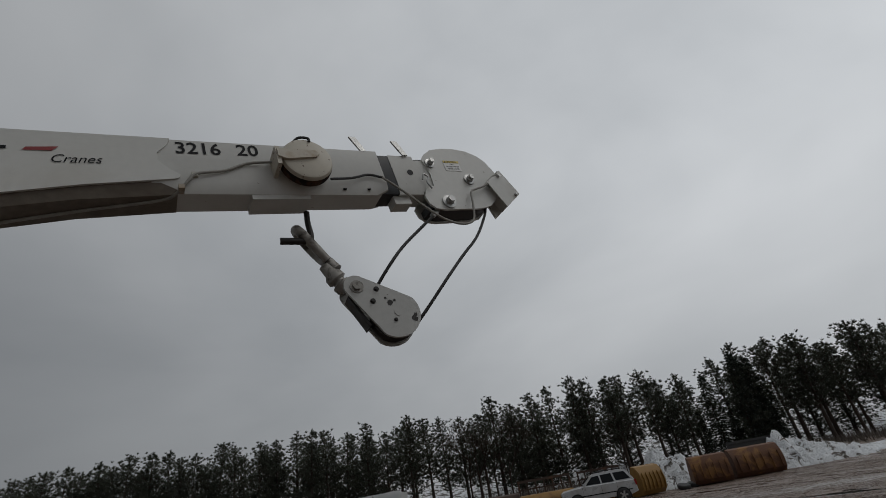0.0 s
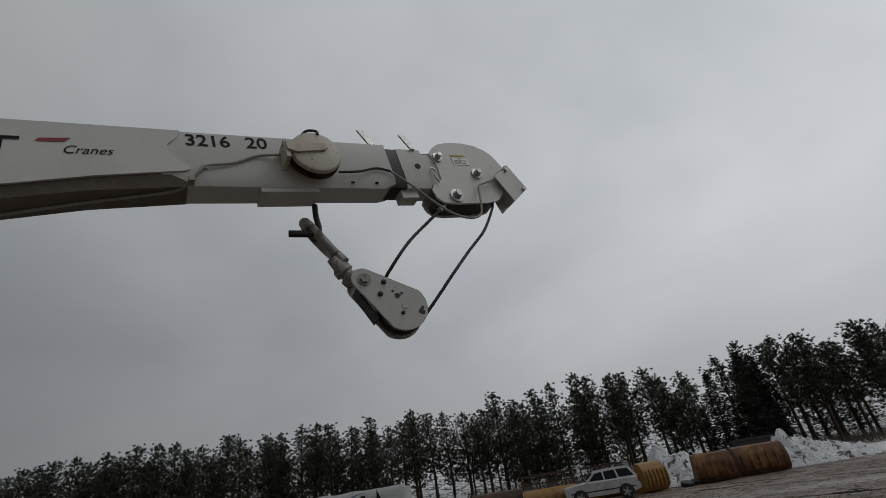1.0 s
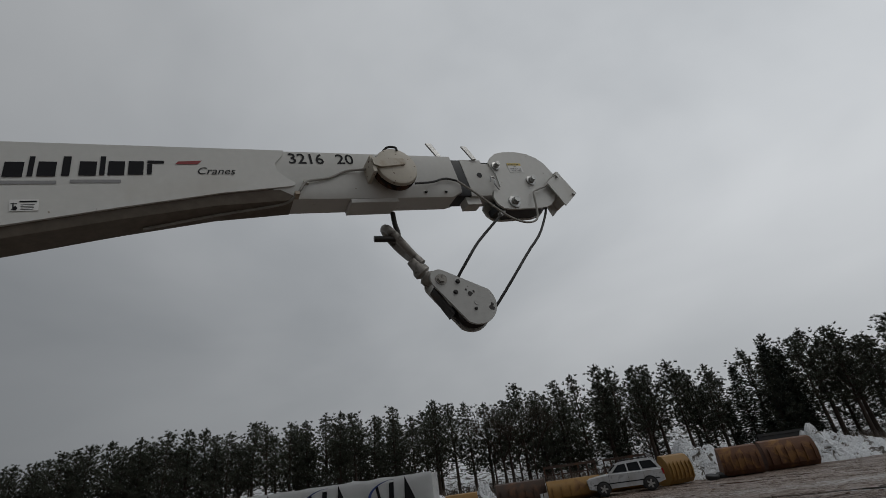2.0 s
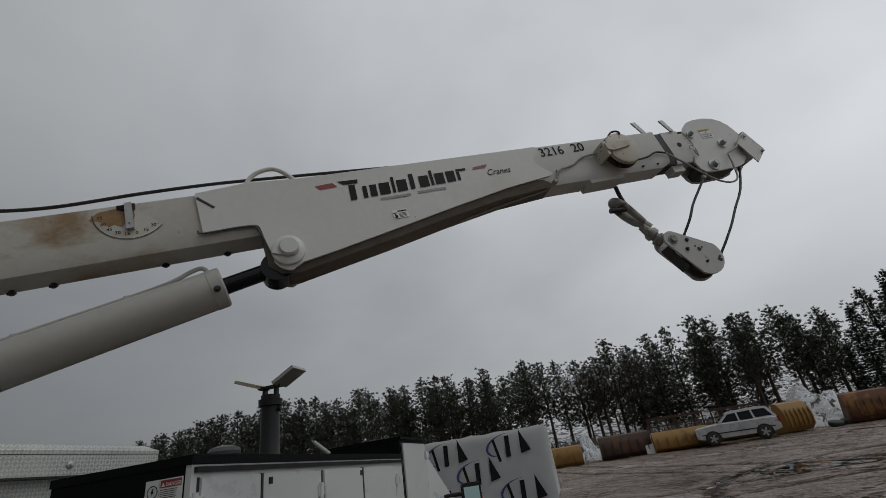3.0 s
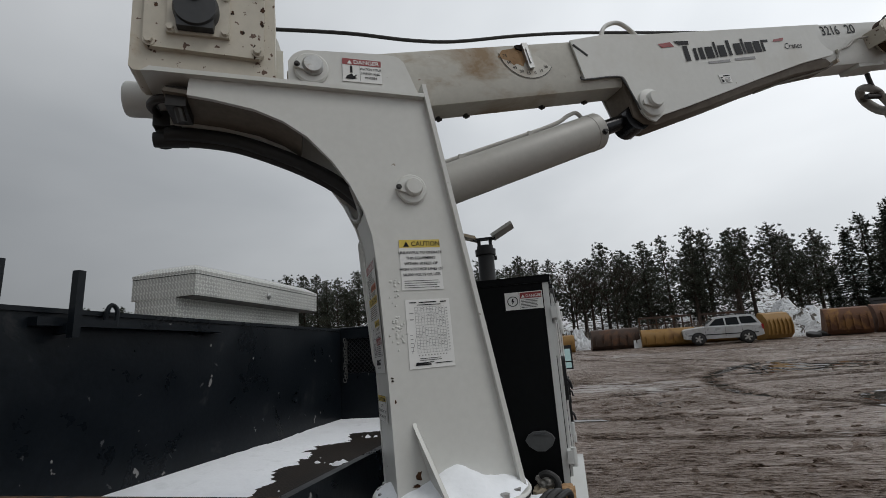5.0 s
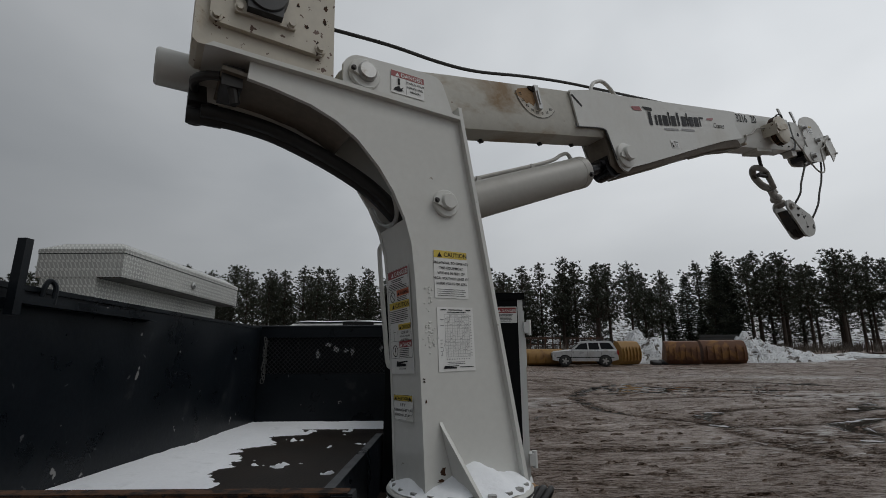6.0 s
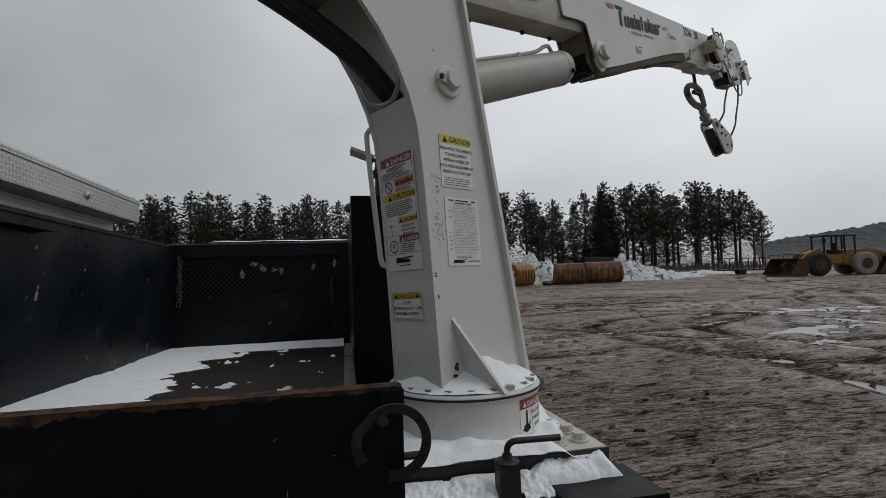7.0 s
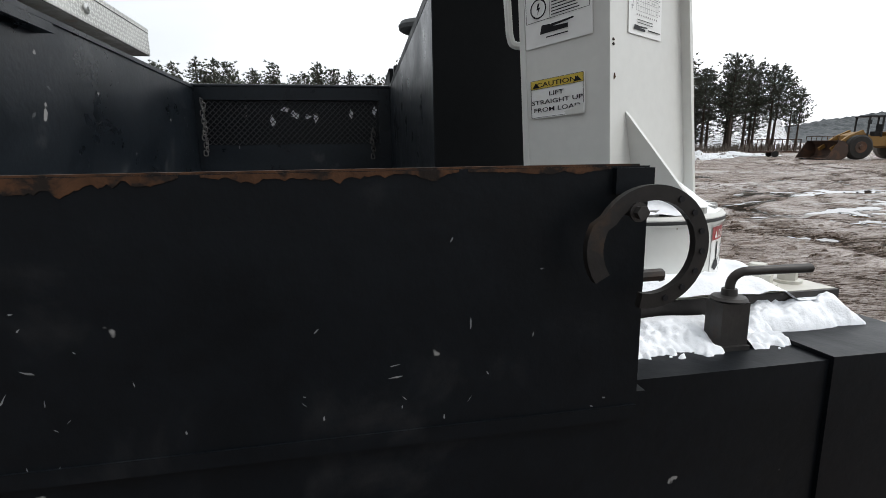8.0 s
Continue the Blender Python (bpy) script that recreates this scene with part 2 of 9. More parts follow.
BANNER = surface("white_vinyl_banner", (0.78, 0.79, 0.79), 0.45, vary=0.03, dirt=(0.60, 0.60, 0.58), dirt_from=0.60, dirt_to=0.9, dirt_scale=0.7, bump=0.1, bump_size=0.01)
BANNER_BLUE = surface("banner_blue_print", (0.04, 0.07, 0.22), 0.45, vary=0.1, bump=0.0)
BARK = surface("pine_bark", (0.055, 0.040, 0.031), 0.9, vary=0.35, grain=6, bump=0.6, bump_size=0.02)


def needle_material(name, dark, light, snow):
    m, nt, bsdf, co = start_material(name)
    isl = nt.nodes.new("ShaderNodeNewGeometry").outputs["Random Per Island"]
    col = ramp_of(nt, isl, ((0.0, dark), (0.80, light), (1.0 - snow, light), (1.0 - snow + 0.01, (0.55, 0.58, 0.60))))
    nt.links.new(col, bsdf.inputs["Base Color"])
    bsdf.inputs["Roughness"].default_value = 0.75
    return m


NEEDLES = needle_material("pine_needles", (0.029, 0.036, 0.026), (0.078, 0.089, 0.062), 0.014)
SPRUCE_NEEDLES = needle_material("spruce_needles", (0.012, 0.018, 0.013), (0.040, 0.052, 0.036), 0.02)


def tread_plate(name, low, high, bar, metal, rough, strength, shine=0.5):
    """Metal plate with raised bars that turn by ninety degrees from one to the next."""
    m, nt, bsdf, co = start_material(name)

    def calc(op, a, b):
        n = nt.nodes.new("ShaderNodeMath")
        n.operation = op
        for socket, v in zip(n.inputs, (a, b)):
            if isinstance(v, (int, float)):
                socket.default_value = v
            elif v is not None:
                nt.links.new(v, socket)
        return n.outputs[0]
    axes = nt.nodes.new("ShaderNodeSeparateXYZ")
    nt.links.new(co, axes.inputs[0])
    u, v = calc("ADD", axes.outputs["X"], axes.outputs["Y"]), calc("ADD", axes.outputs["Z"], axes.outputs["X"])
    a, b = calc("MULTIPLY", calc("ADD", u, v), 125.0), calc("MULTIPLY", calc("SUBTRACT", u, v), 125.0)

    def bars(along, across, shift):
        thin = calc("COSINE", calc("ADD", across, shift), None)
        long = calc("COSINE", calc("ADD", along, shift), None)
        return calc("MULTIPLY", calc("GREATER_THAN", thin, 0.62), calc("GREATER_THAN", long, -0.35))
    rise = calc("MAXIMUM", bars(a, b, 0.0), bars(b, a, 3.1416))
    tone = noise_of(nt, co, 2.2, 7.0, 0.65)
    col = ramp_of(nt, tone, ((0.36, low), (0.66, high)))
    nt.links.new(mixed(nt, rise, col, bar), bsdf.inputs["Base Color"])
    bsdf.inputs["Metallic"].default_value, bsdf.inputs["Roughness"].default_value = metal, rough
    bsdf.inputs["Specular IOR Level"].default_value = shine
    bumped(nt, bsdf, rise, strength, 0.004)
    return m


TREAD = tread_plate("aluminium_tread_plate", (0.30, 0.30, 0.285), (0.46, 0.46, 0.43), (0.58, 0.58, 0.55), 0.45, 0.45, 0.9)
BED_TREAD = tread_plate("dirty_black_tread_plate", (0.008, 0.007, 0.0065), (0.023, 0.016, 0.012), (0.028, 0.021, 0.016), 0.0, 0.6, 0.8, 0.16)


def mud_material():
    """Churned half-frozen mud: wet flat smears between torn grooves coloured dark for their shade, films of ice and
    crusts of snow.
    """
    m, nt, bsdf, co = start_material("rutted_wet_mud")

    def sum_of(op, a, b):
        n = nt.nodes.new("ShaderNodeMath")
        n.operation = op
        for socket, v in zip(n.inputs, (a, b)):
            if isinstance(v, (int, float)):
                socket.default_value = v
            else:
                nt.links.new(v, socket)
        return n.outputs[0]

    def layer(name):
        n = nt.nodes.new("ShaderNodeAttribute")
        n.attribute_name = name
        return n.outputs["Fac"]
    wet, snowy, rut = layer("wet"), layer("snowy"), layer("rut")
    broad = noise_of(nt, co, 0.35, 5.0, 0.6, 0.8)
    streak = noise_of(nt, co, 4.4, 5.0, 0.62, 2.0, (0.36, 1.7, 1))
    torn = noise_of(nt, co, 21.0, 5.0, 0.64, 1.9, (0.34, 1.6, 1))
    clods = noise_of(nt, co, 30.0, 5.0, 0.65, 0.4, (0.8, 1.2, 1))
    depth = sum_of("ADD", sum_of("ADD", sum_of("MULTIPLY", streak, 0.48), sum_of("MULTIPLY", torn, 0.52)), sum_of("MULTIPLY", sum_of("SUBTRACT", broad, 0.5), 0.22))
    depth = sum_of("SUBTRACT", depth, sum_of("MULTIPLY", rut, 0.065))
    # shade of grooves and ruts put into the colour, which bump alone leaves out
    groove_shade = ramp_of(nt, depth, ((0.415, (1, 1, 1)), (0.455, (0, 0, 0))))
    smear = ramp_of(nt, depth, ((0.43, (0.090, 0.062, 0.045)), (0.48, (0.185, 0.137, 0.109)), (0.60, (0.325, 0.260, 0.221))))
    grit = ramp_of(nt, clods, ((0.38, (0.72, 0.71, 0.70)), (0.62, (1.14, 1.13, 1.12))))
    mul = nt.nodes.new("ShaderNodeMix")
    mul.data_type, mul.blend_type = "RGBA", "MULTIPLY"
    mul.inputs["Factor"].default_value = 1.0
    nt.links.new(mixed(nt, groove_shade, smear, (0.035, 0.025, 0.018)), mul.inputs["A"])
    nt.links.new(grit, mul.inputs["B"])
    break_up = noise_of(nt, co, 2.6, 8.0, 0.68, 1.5, (0.35, 1.6, 1))
    crust = ramp_of(nt, sum_of("ADD", snowy, break_up), ((0.64, (0, 0, 0)), (0.70, (1, 1, 1))))
    col2 = mixed(nt, crust, mul.outputs["Result"], (0.47, 0.44, 0.42))
    pool = ramp_of(nt, wet, ((0.45, (0, 0, 0)), (0.6, (1, 1, 1))))
    nt.links.new(mixed(nt, pool, col2, (0.045, 0.035, 0.028)), bsdf.inputs["Base Color"])
    damp = ramp_of(nt, depth, ((0.44, (0.85, 0.85, 0.85)), (0.48, (0.50, 0.50, 0.50)), (0.58, (0.32, 0.32, 0.32))))
    nt.links.new(mixed(nt, pool, damp, (0.03, 0.03, 0.03)), bsdf.inputs["Roughness"])
    # reflection cut down in the grooves, as their shade would
    gloss = ramp_of(nt, depth, ((0.445, (0.02, 0.02, 0.02)), (0.48, (0.18, 0.18, 0.18)), (0.58, (0.45, 0.45, 0.45))))
    nt.links.new(mixed(nt, pool, gloss, (0.5, 0.5, 0.5)), bsdf.inputs["Specular IOR Level"])
    flat = sum_of("SUBTRACT", 1.0, pool)
    low = sum_of("MINIMUM", depth, 0.56)
    rel = sum_of("MULTIPLY", sum_of("ADD", low, sum_of("MULTIPLY", clods, 0.10)), flat)
    bumped(nt, bsdf, rel, 0.9, 0.14)
    return m


MUD = mud_material()


def snowy_brush(name, low, high, dark=(0.030, 0.026, 0.022), pale=(0.62, 0.64, 0.66), scale=0.9, stretch=(1, 1, 1.6), mid=(0.16, 0.14, 0.12)):
    """Ground cover seen from far: snow lying on dark brush and stems."""
    m, nt, bsdf, co = start_material(name)
    n = noise_of(nt, co, scale, 9.0, 0.68, 0.8, stretch)
    col = ramp_of(nt, n, ((low, dark), (0.5 * (low + high), mid), (high, pale)))
    nt.links.new(col, bsdf.inputs["Base Color"])
    bsdf.inputs["Roughness"].default_value = 0.85
    bumped(nt, bsdf, n, 0.8, 0.6)
    return m


BRUSH_SNOW = snowy_brush("snow_on_brush", 0.41, 0.50, pale=(0.74, 0.76, 0.78), scale=1.0)
PILE_SNOW = snowy_brush("dirty_heaped_snow", 0.36, 0.46, (0.10, 0.09, 0.08), (0.78, 0.80, 0.82), 1.4, (1, 1, 1))
FAR_WOOD = snowy_brush("far_wooded_hill", 0.38, 0.66, (0.026, 0.031, 0.034), (0.070, 0.078, 0.084), 0.16, (1, 1, 2), (0.042, 0.049, 0.053))
REED = snowy_brush("dry_reeds", 0.35, 0.7, (0.07, 0.05, 0.035), (0.24, 0.18, 0.13), 2.5, (3, 3, 0.3))


# ---- mesh helpers ----
def box(bm, x0, x1, y0, y1, z0, z1):
    v = [bm.verts.new((x, y, z)) for x in (x0, x1) for y in (y0, y1) for z in (z0, z1)]
    for f in ((0, 1, 3, 2), (4, 6, 7, 5), (0, 4, 5, 1), (2, 3, 7, 6), (0, 2, 6, 4), (1, 5, 7, 3)):
        bm.faces.new([v[i] for i in f])
    return v


def prism(bm, outline, axis, a, b):
    """A plate: the outline, in the two axes other than the given one, from a to b along that one."""
    def at(p, d):
        return {"x": (d, p[0], p[1]), "y": (p[0], d, p[1]), "z": (p[0], p[1], d)}[axis]
    lower = [bm.verts.new(at(p, a)) for p in outline]
    upper = [bm.verts.new(at(p, b)) for p in outline]
    bm.faces.new(lower[::-1])
    bm.faces.new(upper)
    n = len(outline)
    for i in range(n):
        j = (i + 1) % n
        bm.faces.new((lower[i], lower[j], upper[j], upper[i]))


def ring_verts(bm, centre, u, v, r, seg):
    return [bm.verts.new(centre + u * (r * math.cos(2 * math.pi * i / seg)) + v * (r * math.sin(2 * math.pi * i / seg))) for i in range(seg)]


def side_axes(way):
    way = way.normalized()
    u = way.cross(Vector((0, 0, 1)) if abs(way.z) < 0.9 else Vector((1, 0, 0))).normalized()
    return u, way.cross(u)


def cyl(bm, p0, p1, r, r2=None, seg=24):
    p0, p1 = Vector(p0), Vector(p1)
    u, v = side_axes(p1 - p0)
    a, b = ring_verts(bm, p0, u, v, r, seg), ring_verts(bm, p1, u, v, r if r2 is None else r2, seg)
    bm.faces.new(a[::-1])
    bm.faces.new(b)
    for i in range(seg):
        j = (i + 1) % seg
        bm.faces.new((a[i], a[j], b[j], b[i]))


def lathe(bm, profile, p0, way, seg=32):
    """Rings of (distance along, radius) round the axis from p0."""
    p0, way = Vector(p0), Vector(way).normalized()
    u, v = side_axes(way)
    rings = [ring_verts(bm, p0 + way * d, u, v, max(r, 0.0005), seg) for d, r in profile]
    bm.faces.new(rings[0][::-1])
    bm.faces.new(rings[-1])
    for a, b in zip(rings, rings[1:]):
        for i in range(seg):
            j = (i + 1) % seg
            bm.faces.new((a[i], a[j], b[j], b[i]))


def smooth_path(points, steps=6):
    p = [Vector(q) for q in points]
    p = [p[0] * 2 - p[1], *p, p[-1] * 2 - p[-2]]
    out = []
    for i in range(1, len(p) - 2):
        for k in range(steps):
            t = k / steps
            a, b, c, d = p[i - 1], p[i], p[i + 1], p[i + 2]
            out.append(0.5 * (2 * b + (c - a) * t + (2 * a - 5 * b + 4 * c - d) * t * t + (3 * b - a - 3 * c + d) * t ** 3))
    out.append(p[-2])
    return out


def tube(bm, points, r, seg=10, steps=6, smooth=True, r_end=None):
    pts = smooth_path(points, steps) if smooth else [Vector(q) for q in points]
    rings, u = [], None
    for i, p in enumerate(pts):
        way = (pts[min(i + 1, len(pts) - 1)] - pts[max(i - 1, 0)]).normalized()
        if u is None:
            u = side_axes(way)[0]
        u = (u - way * u.dot(way)).normalized()
        v = way.cross(u)
        rr = r if r_end is None else r + (r_end - r) * i / (len(pts) - 1)
        rings.append(ring_verts(bm, p, u, v, rr, seg))
    bm.faces.new(rings[0][::-1])
    bm.faces.new(rings[-1])
    for a, b in zip(rings, rings[1:]):
        for i in range(seg):
            j = (i + 1) % seg
            bm.faces.new((a[i], a[j], b[j], b[i]))


def loft(bm, rings):
    """Skin over rings of the same number of points, closed at both ends."""
    vs = [[bm.verts.new(p) for p in ring] for ring in rings]
    bm.faces.new(vs[0][::-1])
    bm.faces.new(vs[-1])
    n = len(vs[0])
    for a, b in zip(vs, vs[1:]):
        for i in range(n):
            j = (i + 1) % n
            bm.faces.new((a[i], a[j], b[j], b[i]))


def rounded(bm, width, segments=2, angle=30):
    edges = [e for e in bm.edges if len(e.link_faces) == 2 and e.calc_face_angle(0) > radians(angle)]
    bmesh.ops.bevel(bm, geom=edges, offset=width, segments=segments, affect="EDGES", profile=0.5, clamp_overlap=True)


def arc(cx, cy, r, a0, a1, n):
    return [(cx + r * math.cos(radians(a0 + (a1 - a0) * i / n)), cy + r * math.sin(radians(a0 + (a1 - a0) * i / n))) for i in range(n + 1)]


def finish(bm, name, material, smooth=35):
    bmesh.ops.recalc_face_normals(bm, faces=bm.faces)
    me = bpy.data.meshes.new(name)
    bm.to_mesh(me)
    bm.free()
    me.materials.append(material)
    if smooth:
        me.polygons.foreach_set("use_smooth", [True] * len(me.polygons))
        me.set_sharp_from_angle(angle=radians(smooth))
    return me


def part(name, bm, material, parent, label="", m=None, smooth=35):
    """One mesh object under a thing or under a part."""
    ob = new(name, finish(bm, name, material, smooth) if isinstance(bm, bmesh.types.BMesh) else bm)
    ob.parent = parent
    if m is not None:
        ob.matrix_local = m
    return tagged(ob, label)


def thing(name, m, label, category, group="", kind=""):
    ob = new(name)
    ob.empty_display_size = 0.2
    ob.matrix_world = m
    return tagged(ob, label, category, group, kind)


def single(name, bm, material, m, label, category, group="", kind="", smooth=35):
    ob = new(name, finish(bm, name, material, smooth))
    ob.matrix_world = m
    return tagged(ob, label, category, group, kind)


letters = {}


def text_faces(bm, words, x, y, size, m=None, align="LEFT", squeeze=1.0, shear=0.0, weight=0.0):
    """Lettering with the built-in font, laid flat into bm at (x, y), where y is the baseline."""
    key = (words, align, shear, weight)
    if key not in letters:
        curve = bpy.data.curves.new("lettering", "FONT")
        curve.body, curve.size, curve.align_x, curve.shear, curve.offset = words, 1.0, align, shear, weight
        curve.resolution_u = 3
        tmp = new("lettering", curve)
        bpy.context.view_layer.update()
        me = bpy.data.meshes.new_from_object(tmp.evaluated_get(bpy.context.evaluated_depsgraph_get()))
        bpy.data.objects.remove(tmp)
        bpy.data.curves.remove(curve)
        letters[key] = ([v.co.copy() for v in me.vertices], [tuple(p.vertices) for p in me.polygons])
        bpy.data.meshes.remove(me)
    verts, faces = letters[key]
    made = [bm.verts.new((x + v.x * size * squeeze, y + v.y * size, 0.0)) for v in verts]
    for f in faces:
        bm.faces.new([made[i] for i in f])


def flat_rect(bm, x, y, w, h, z=0.0):
    bm.faces.new([bm.verts.new(p) for p in ((x, y, z), (x + w, y, z), (x + w, y + h, z), (x, y + h, z))])


def flat_poly(bm, pts, z=0.0):
    bm.faces.new([bm.verts.new((*p, z)) for p in pts])


def flat_ring(bm, cx, cy, r, w, a0=0, a1=360, n=28, sx=1.0):
    inner, outer = arc(0, 0, r - w / 2, a0, a1, n), arc(0, 0, r + w / 2, a0, a1, n)
    for i in range(n):
        flat_poly(bm, [(cx + p[0] * sx, cy + p[1]) for p in (inner[i], outer[i], outer[i + 1], inner[i + 1])])


def printed(name, draw, material, parent, lift, label=""):
    """A layer of print, lifted off the sheet below it."""
    bm = bmesh.new()
    draw(bm)
    me = bpy.data.meshes.new(name)
    bm.to_mesh(me)
    bm.free()
    me.materials.append(material)
    return part(name, me, None, parent, label, Matrix.Translation((0, 0, lift)))


def sheet(name, w, h, material, parent, m, label=""):
    bm = bmesh.new()
    box(bm, 0, w, -h, 0, 0, 0.0012)
    return part(name, bm, material, parent, label, m, smooth=0)


def small_bars(bm, x, y, w, rows, pitch, thick, seed, ragged=0.25):
    """Unreadable small print: one bar a row."""
    rng = random.Random(seed)
    for i in range(rows):
        flat_rect(bm, x, y - i * pitch, w * (1 - ragged * rng.random()), thick)


def warning_triangle(bm, x, y, s):
    flat_poly(bm, ((x, y), (x + s, y), (x + s / 2, y + s * 0.87)))


def hex_bolt(bm, p, way, r, h, washer=True):
    way = Vector(way).normalized()
    p = Vector(p)
    if washer:
        cyl(bm, p, p + way * h * 0.25, r * 1.45, seg=16)
    cyl(bm, p + way * h * 0.2, p + way * h, r, seg=6)


# ---- ground: one sheet from the truck to the horizon ----
def graded(lo, hi, step, far_lo, far_hi):
    """Grid lines: even between lo and hi, then wider and wider out to the far ends."""
    mid = list(np.arange(lo, hi + step / 2, step))
    out, d = [], step
    v = lo
    while v > far_lo:
        d *= 1.22
        v -= d
        out.append(v)
    left = out[::-1]
    out, d, v = [], step, hi
    while v < far_hi:
        d *= 1.22
        v += d
        out.append(v)
    return np.array(left + mid + out)


def wobble(x, y, seed):
    """A smooth random field over the plan, about -1 to 1, from a few dozen waves."""
    rng = np.random.default_rng(seed)
    total = np.zeros_like(x)
    for k in range(26):
        wave = rng.uniform(0.25, 1.6)
        turn = rng.uniform(0, 2 * np.pi)
        total += np.sin(wave * (x * np.cos(turn) + y * np.sin(turn)) + rng.uniform(0, 6.28)) / (0.6 + wave)
    return total / 7.0


def build_ground():
    xs, ys = graded(-10, 50, 0.19, -900, 900), graded(-3, 52, 0.17, -900, 900)
    gx, gy = np.meshgrid(xs, ys)
    away = np.clip((np.hypot((gx + 0.9) / 1.2, gy - 2.0) - 3.5) / 9.0, 0, 1)
    base = -0.30 * away * away * (3 - 2 * away)
    base = np.minimum(base, -0.042 * np.clip(gy - 0.547, 0, 5.4))
    near = np.clip((62 - gy) / 8, 0, 1) * np.clip((60 - gx) / 8, 0, 1) * np.clip((gx + 16) / 6, 0, 1) * np.clip((gy + 10) / 5, 0, 1)
    rough = wobble(gx, gy, 3)
    # wheel ruts: pairs of tracks on wide arcs across the yard
    ruts = np.zeros_like(gx)
    rng = np.random.default_rng(11)
    for k in range(16):
        cx, cy, r = rng.uniform(-30, 60), rng.uniform(-40, 90), rng.uniform(16, 70)
        d = np.hypot(gx - cx, gy - cy) - r
        for off in (-0.95, 0.95):
            ruts -= 0.055 * np.exp(-((d + off + 0.15 * rough) / 0.26) ** 2)
            ruts += 0.030 * np.exp(-((np.abs(d + off + 0.15 * rough) - 0.42) / 0.16) ** 2)
    # a vehicle's turning circle in the middle of the yard
    for cx, cy, r in ((10.2, 8.6, 4.3), (13.4, 8.4, 4.4), (16.0, 3.0, 9.5), (14.0, -3.0, 9.0), (11.5, 14.0, 7.0)):
        d = np.hypot(gx - cx, gy - cy) - r + 0.25 * rough
        ruts -= 0.085 * np.exp(-(d / 0.28) ** 2)
        ruts += 0.03 * np.exp(-((np.abs(d) - 0.5) / 0.18) ** 2)
    fine = wobble(gx * 3.1, gy * 3.7, 5)
    hollow = 0.7 * wobble(gx * 0.5, gy * 0.9, 8) + 0.3 * rough
    for px, py, pr in ((8.6, 18.3, 2.3), (12.5, 25.5, 2.2), (17, 20, 2.0), (7.0, 29.5, 2.0), (26, 24, 2.4), (33, 28, 2.6), (15.5, 30, 1.8)):
        hollow -= 1.3 * np.exp(-(((gx - px) / 1.9) ** 2 + (gy - py) ** 2) / pr ** 2)
    relief = (0.034 * rough + 0.022 * fine + 0.014 * wobble(gx * 6.1, gy * 8.3, 9) + 0.55 * ruts + 0.03 * hollow) * near
    # shallow sheets of melt water on the open side of the yard
    for px, py, pr in ((12.2, 8.8, 1.3), (10.1, 6.5, 0.8), (14.5, 9.4, 1.5), (11.5, 7.8, 1.0), (14.9, 12.5, 1.6)):
        relief -= 0.075 * np.exp(-((gx - px) / 1.7 + 0.5 * rough) ** 2 / pr ** 2 - ((gy - py) + 0.7 * fine) ** 2 / (0.55 * pr) ** 2) * near
    level = -0.058
    wet = np.clip((level - relief) / 0.022 + 0.45, 0, 1) * near
    height = base + np.where(relief < level, level + 0.08 * (relief - level), relief)
    snowy = np.clip(0.22 * wobble(gx * 0.55, gy * 1.3, 21) + 0.02, -0.3, 0.35) - 0.05 + 0.075 * np.clip((gx - 5) / 8, 0, 1) * np.clip((gy - 4) / 6, 0, 1)
    nx, ny = len(xs), len(ys)
    me = bpy.data.meshes.new("ground")
    verts = np.stack([gx.ravel(), gy.ravel(), height.ravel()], 1)
    i = np.arange((ny - 1) * nx).reshape(ny - 1, nx)[:, :-1].ravel()
    quads = np.stack([i, i + 1, i + nx + 1, i + nx], 1)
    me.vertices.add(len(verts))
    me.vertices.foreach_set("co", verts.ravel())
    me.loops.add(quads.size)
    me.loops.foreach_set("vertex_index", quads.ravel())
    me.polygons.add(len(quads))
    me.polygons.foreach_set("loop_start", np.arange(0, quads.size, 4))
    me.update(calc_edges=True)
    me.polygons.foreach_set("use_smooth", [True] * len(quads))
    for name, values in (("wet", wet), ("snowy", snowy), ("rut", np.clip(-ruts / 0.06, -0.4, 1.3))):
        me.attributes.new(name, "FLOAT", "POINT").data.foreach_set("value", values.ravel().astype(np.float32))
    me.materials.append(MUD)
    tagged(new("ground", me), "rutted brown frozen mud with puddles and thin snow", "ground", kind="structure")


build_ground()


def strip_of_land(name, material, label, x0, x1, y0, y1, nx, ny, height, category, kind="structure"):
    """A piece of rising land: height(x, y) over a rectangle of the plan."""
    bm = bmesh.new()
    grid = []
    for j in range(ny + 1):
        row = []
        for i in range(nx + 1):
            x, y = x0 + (x1 - x0) * i / nx, y0 + (y1 - y0) * j / ny
            row.append(bm.verts.new((x, y, height(x, y, i / nx, j / ny))))
        grid.append(row)
    for j in range(ny):
        for i in range(nx):
            bm.faces.new((grid[j][i], grid[j][i + 1], grid[j + 1][i + 1], grid[j + 1][i]))
    return single(name, bm, material, Matrix(), label, category, kind=kind, smooth=60)


